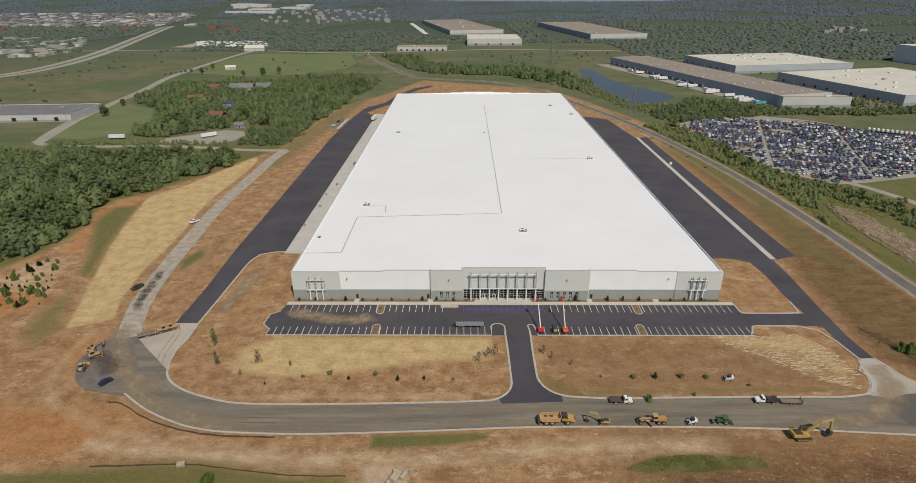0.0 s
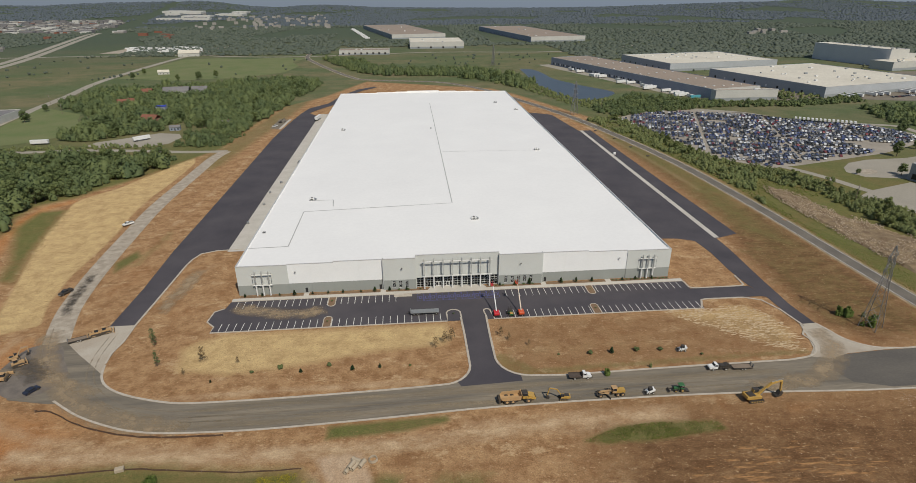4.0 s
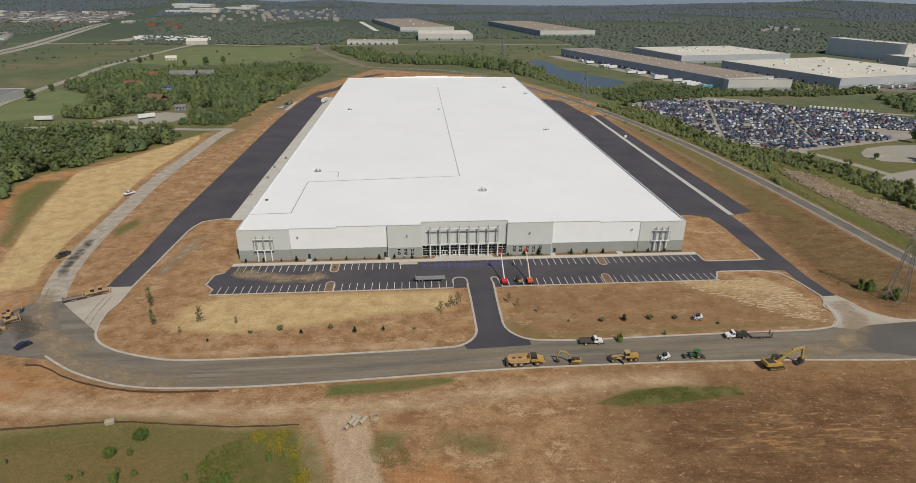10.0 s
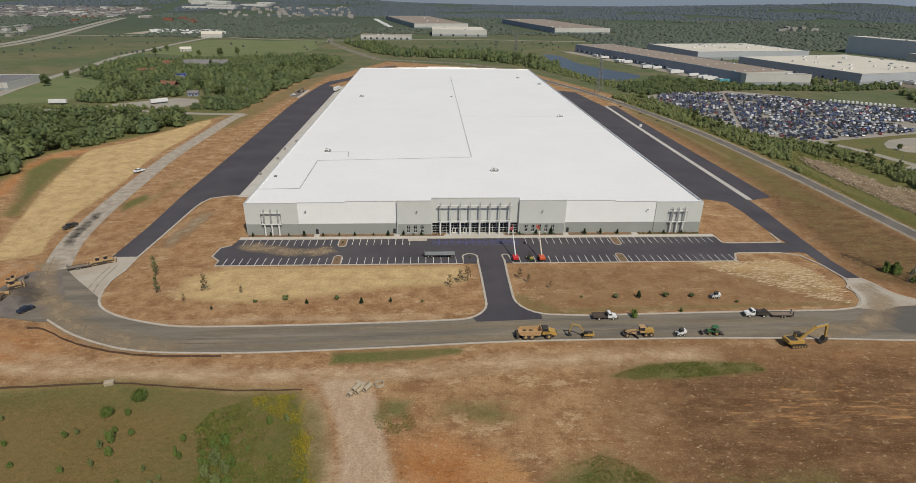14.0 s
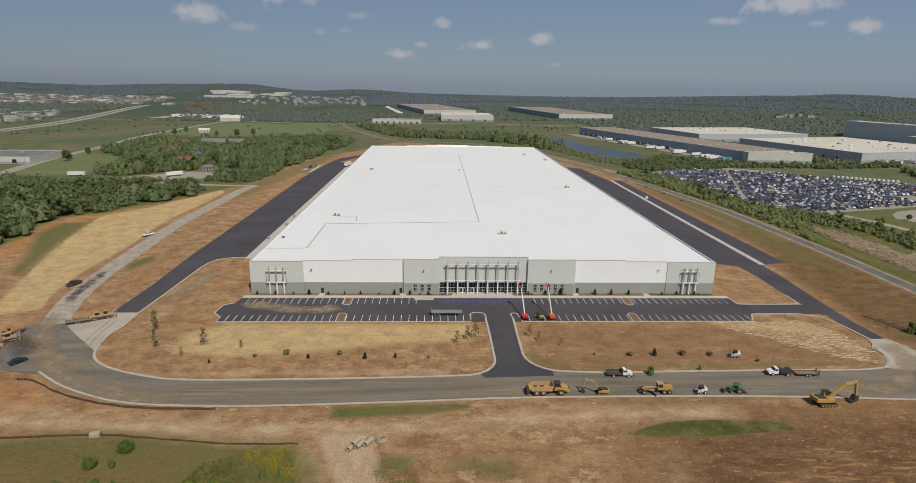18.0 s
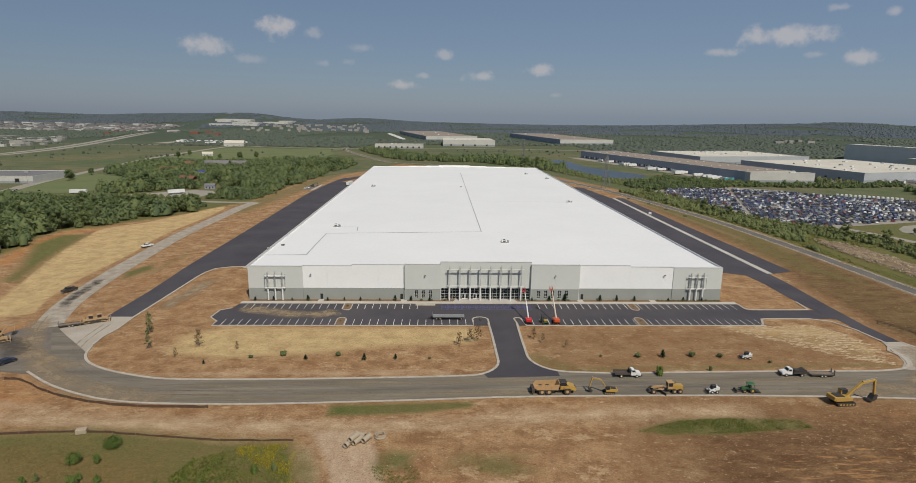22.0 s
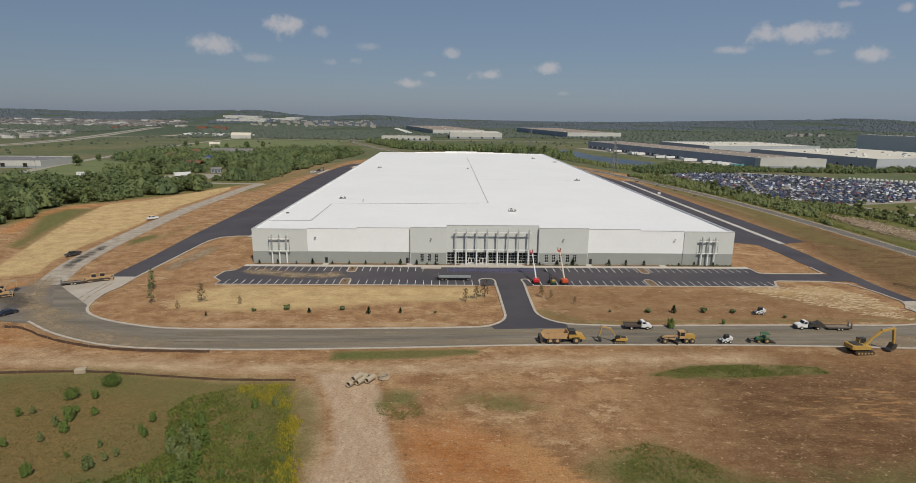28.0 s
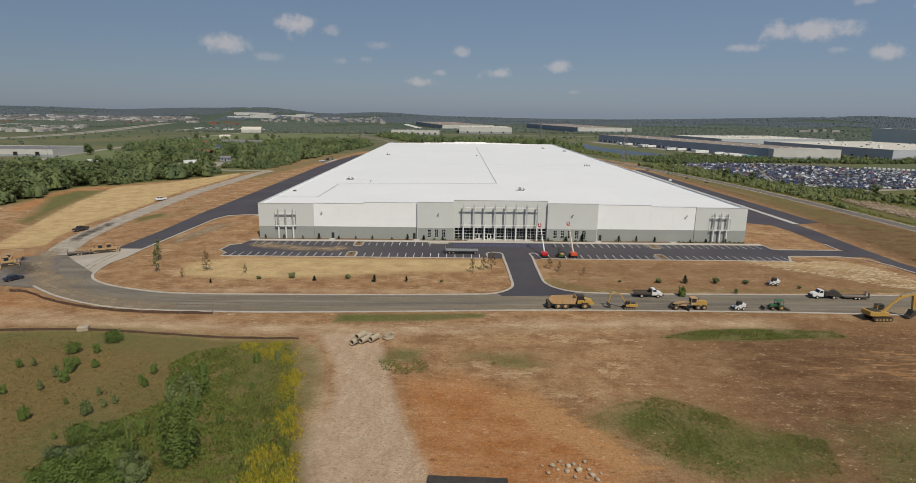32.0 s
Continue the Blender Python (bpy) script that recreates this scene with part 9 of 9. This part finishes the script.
for poly, gap, share in ((HEAP_A, 0.55, 0.55), (HEAP_B, 0.7, 0.5)):
    sp = [p for p in fill(poly, gap, 76) if rs.random() < share and noise.noise(Vector((p[0] * 0.16, p[1] * 0.2, 1))) + rs.uniform(-0.3, 0.3) > -0.08]
    stones("rubble_heap", sp, (0.09, 0.28), RUBBLE, "broken brown and pale rubble lying on red soil", 3)
for x, y, s in ((15, 77, 0.7), (16.2, 78, 0.5), (17.2, 77, 0.6), (18.4, 76, 0.8), (20, 75, 0.7), (20.4, 74, 0.6), (19.6, 78, 0.5), (17.6, 74.6, 0.45), (14.2, 75.4, 0.4), (18, 77.4, 0.5), (16.8, 75.8, 0.6), (19.2, 74.4, 0.4), (15.6, 76.2, 0.35), (18.8, 77.2, 0.35), (21.2, 75.4, 0.3), (16.4, 77.2, 0.3), (13.6, 77, 0.3), (19.8, 76.2, 0.45)):
    s *= 0.78
    b_ = bmesh.new()
    bmesh.ops.create_icosphere(b_, subdivisions=1, radius=1)
    for v_ in b_.verts:
        v_.co = Vector((v_.co.x * s * rs.uniform(0.7, 1.2), v_.co.y * s * rs.uniform(0.6, 1.0), v_.co.z * s * 0.6))
    o_ = part("boulder", b_, ROCK)
    o_.matrix_basis = pose(x, y, s * 0.2, 0, 0, rs.uniform(0, 360))
    tagged(o_, "pale angular boulder lying on red soil", "boulder", "boulders")

# ---- concrete pipes, ring and block ----
def pipe_mesh(length, r0, r1):
    bm = bmesh.new()
    n = 18
    rings = [[bm.verts.new((x, r * math.cos(2 * math.pi * i / n), r * math.sin(2 * math.pi * i / n))) for i in range(n)] for x, r in ((-length / 2, r0), (length / 2 - 0.25, r0), (length / 2 - 0.2, r0 * 1.12), (length / 2, r0 * 1.12), (length / 2, r1), (-length / 2, r1))]
    for a, b in zip(rings, rings[1:] + rings[:1]):
        for i in range(n):
            bm.faces.new((a[i], a[(i + 1) % n], b[(i + 1) % n], b[i]))
    return bm


pipe_ob = None
for k, (dx, dy, z, an) in enumerate(((-1.3, -0.9, 0.62, 62), (0.1, -0.2, 0.62, 58), (1.6, 0.5, 0.62, 60), (-0.5, -0.5, 1.62, 60), (0.4, 1.6, 0.62, 150))):
    o_ = part("concrete_pipe", pipe_mesh(2.5, 0.6, 0.47), PIPECONC)
    o_.matrix_basis = pose(-17.2 + dx * 1.25, 119.6 + dy * 1.25, z, 0, 0, an)
    tagged(o_, "pale grey concrete drain pipe stacked on bare soil", "pipe", "concrete pipes")
o_ = part("manhole_ring", pipe_mesh(0.7, 1.15, 0.95), PIPECONC)
o_.matrix_basis = pose(-12.4, 121.8, 0.35, 0, 90, 0)
tagged(o_, "round concrete manhole ring lying on bare soil", "manhole ring")
o_ = part("concrete_block", bevelled(bx(bmesh.new(), -1.1, 1.1, -0.7, 0.7, -0.1, 1.0), 0.12), PIPECONC)
o_.matrix_basis = pose(-78.4, 124.2, 0, 0, 0, 15)
tagged(o_, "pale concrete block at the field's edge", "block")
o_ = part("steel_road_plate", bevelled(bx(bmesh.new(), -5.2, 5.2, -1.6, 0.6, -0.1, 0.45), 0.08), DARKMETAL)
o_.matrix_basis = pose(3.4, 73.4, 0, 0, 0, -3)
tagged(o_, "dark steel trench plate lying on dusty ground", "plate")


# ---- silt fences ----
def silt_fence(name, pts, h, label):
    t = thing(name, pose(0, 0, 0), label, "fence", "silt fences")
    line = smooth_line(pts, 6)
    bm = bmesh.new()
    prev = None
    for k, p in enumerate(line):
        j = 0.08 * math.sin(k * 1.7)
        row = [bm.verts.new((p[0], p[1] + j + o, z)) for o in (0.0, 0.03) for z in (-0.15, h * (0.85 + 0.15 * math.sin(k * 2.3)))]
        if prev:
            for a, b in ((0, 1), (1, 3), (3, 2), (2, 0)):
                bm.faces.new((prev[a], prev[b], row[b], row[a]))
        prev = row
    part("fabric", bm, FABRIC, t)
    for p in line[::3]:
        part("stake", bx(bmesh.new(), p[0] - 0.04, p[0] + 0.04, p[1] - 0.12, p[1] - 0.04, -0.2, h + 0.25), TIMBER, t)


silt_fence("silt_fence", [(-114, 150.4), (-109, 149.6), (-98, 143), (-85, 138), (-72, 135.6), (-55, 135)], 0.75, "sagging dark silt fence along the road's edge")
silt_fence("silt_fence", [(-104, 123.4), (-78, 124.4), (-66, 123), (-47, 120.6), (-31, 120.3)], 0.55, "low brown silt fence along the field's edge")


# ---- pylons and poles ----
DULLSTEEL = surf("dull_weathered_steel", (0.27, 0.265, 0.25), (0.21, 0.205, 0.195), 1.0, 6, 0.6, metallic=0.2, coord="obj")


def mast(pts, r):
    """One bent bar through the points."""
    bm = bmesh.new()
    rows = [[bm.verts.new(Vector(p) + Vector((r * a, r * b, 0))) for a, b in ((-1, -1), (1, -1), (1, 1), (-1, 1))] for p in pts]
    for a, b in zip(rows, rows[1:]):
        for k in range(4):
            bm.faces.new((a[k], a[(k + 1) % 4], b[(k + 1) % 4], b[k]))
    bm.faces.new(rows[0][::-1])
    bm.faces.new(rows[-1])
    return bm


def pylon(x, y, h, label, bar=0.055):
    t = thing("lattice_pylon", pose(x, y, 0, 0, 0, 28), label, "pylon", "lattice pylons")
    levels = [(0, 2.9), (0.16 * h, 2.4), (0.32 * h, 1.9), (0.48 * h, 1.4), (0.62 * h, 1.0), (0.76 * h, 0.8), (0.9 * h, 0.65), (h, 0.1)]
    cs = ((-1, -1), (1, -1), (1, 1), (-1, 1))
    for sx, sy in cs:
        part("leg", mast([(sx * r, sy * r, z) for z, r in levels], bar * 1.6), DULLSTEEL, t)
    for (z0, r0), (z1, r1) in zip(levels[:-1], levels[1:]):
        for k in range(4):
            a, b = cs[k], cs[(k + 1) % 4]
            part("brace", tube(bmesh.new(), (a[0] * r0, a[1] * r0, z0), (b[0] * r1, b[1] * r1, z1), bar, n=3), DULLSTEEL, t)
            part("brace", tube(bmesh.new(), (b[0] * r0, b[1] * r0, z0), (a[0] * r1, a[1] * r1, z1), bar, n=3), DULLSTEEL, t)
            part("girt", tube(bmesh.new(), (a[0] * r1, a[1] * r1, z1), (b[0] * r1, b[1] * r1, z1), bar, n=3), DULLSTEEL, t)
    for z, w in ((0.62 * h, 5.0), (0.76 * h, 4.4), (0.9 * h, 3.8)):
        for s in (-1, 1):
            bm = bmesh.new()
            tip = bm.verts.new((s * w, 0, z + 0.2))
            root = [bm.verts.new((s * 0.8, q, z + zz)) for q, zz in ((-0.6, 0), (0.6, 0), (0.12, 1.2), (-0.12, 1.2))]
            for k in range(4):
                bm.faces.new((root[k], root[(k + 1) % 4], tip))
            bmesh.ops.recalc_face_normals(bm, faces=bm.faces[:])
            bmesh.ops.wireframe(bm, faces=bm.faces[:], thickness=0.12, use_replace=True, use_even_offset=True)
            arm = part("cross_arm", bm, DULLSTEEL, t)
            part("insulator", tube(bmesh.new(), (s * w, 0, z + 0.15), (s * w, 0, z - 1.6), 0.1, n=5), FRAMEGREY, arm)


pylon(168.5, 171, 33, "tall grey steel lattice pylon among bushes")
pylon(170, 577, 33, "tall grey steel lattice pylon beside the public road", 0.10)
pylon(150, 1010, 33, "distant grey steel lattice pylon over woods", 0.12)


def pole(x, y, h):
    t = thing("utility_pole", pose(x, y, 0, 0, 0, 20), "brown timber utility pole with a crossarm", "utility pole", "utility poles")
    part("mast", tube(bmesh.new(), (0, 0, -0.2), (0, 0, h), 0.17, 0.11, 7), TIMBER, t)
    part("crossarm", bx(bmesh.new(), -1.3, 1.3, -0.08, 0.08, h - 0.9, h - 0.72), TIMBER, t)
    part("transformer", tube(bmesh.new(), (0.35, 0, h - 2.6), (0.35, 0, h - 1.6), 0.24, n=8), STEEL, t)


for x, y in ((316, 262), (286, 240), (262, 300), (240, 372), (-388, 560), (-360, 640), (-404, 700), (206, 600), (-470, 590)):
    pole(x, y, 11)
for x, y in ((175, 470), (178, 440), (181, 412), (168, 500)):
    p = thing("marker_stack", pose(x, y, 0, 0, 0, x), "small dark rock check dam on the verge", "check dam", "check dams")
    part("stones", bevelled(bx(bmesh.new(), -1.3, 1.3, -0.6, 0.6, -0.1, 0.7), 0.25), DARKMETAL, p)


# ---- straw mulch laid in short rows on the eastern island ----
rw = random.Random(77)
verts, faces = [], []
STRAW_ROWS = [(95, 191), (101, 184), (112, 174), (124, 163), (134, 158.5), (139, 167), (138, 182), (131, 190.5), (116, 190)]
for p in fill(STRAW_ROWS, 0.72, 78):
    if noise.noise(Vector((p[0] * 0.12, p[1] * 0.25, 3.0))) + rw.uniform(-0.5, 0.5) < -0.08:
        continue
    y = round(p[1] / 1.5) * 1.5 + rw.uniform(-0.6, 0.6)
    ln, w, z = rw.uniform(0.3, 0.95), rw.uniform(0.08, 0.26), rw.uniform(0.03, 0.08)
    tilt = rw.uniform(-0.35, 0.25)
    i = len(verts)
    for a, b, c in ((-ln, -w, -0.12), (0, -w * rw.uniform(0.8, 1.6), -0.12), (ln, -w * 0.5, -0.12), (ln * 0.9, w * 0.6, -0.12), (0, w * rw.uniform(0.8, 1.5), -0.12), (-ln * 0.8, w, -0.12), (0, 0, z)):
        verts.append((p[0] + a, y + b + a * tilt, c if c > 0 else -0.02))
    faces += [(i + k, i + (k + 1) % 6, i + 6) for k in range(6)]
me = bpy.data.meshes.new("straw_mulch")
me.from_pydata(verts, [], faces)
me.materials.append(foliage("dry_straw", (0.42, 0.305, 0.185), (0.58, 0.46, 0.30), grain=0.6, depth=0.5))
tagged(new("straw_mulch", me), "pale straw mulch laid in short rows over soil", "straw", kind="stuff")
nose = [p for p in fill([(166, 133.5), (176, 136), (186, 130), (196, 118), (200, 100), (186, 100), (176, 118)], 0.55, 80)] + [p for p in fill([(186, 162), (194, 170), (197, 186), (192, 184), (184, 168)], 0.8, 81) if rw.random() < 0.6]
blades("junction_grass", nose, WEED, 0.28, "rough green grass beside the concrete junction", width=0.16, n=4, seed=9)
verge = [p for p in fill([(204.5, 160), (212, 160), (219, 190), (218, 215), (216, 240), (211, 270), (210, 300), (204, 330)], 0.9, 79) if rw.random() < 0.85]
blades("verge_grass", verge, WEED, 0.3, "bright green grass between the road and the bank", width=0.2, n=4, seed=8)
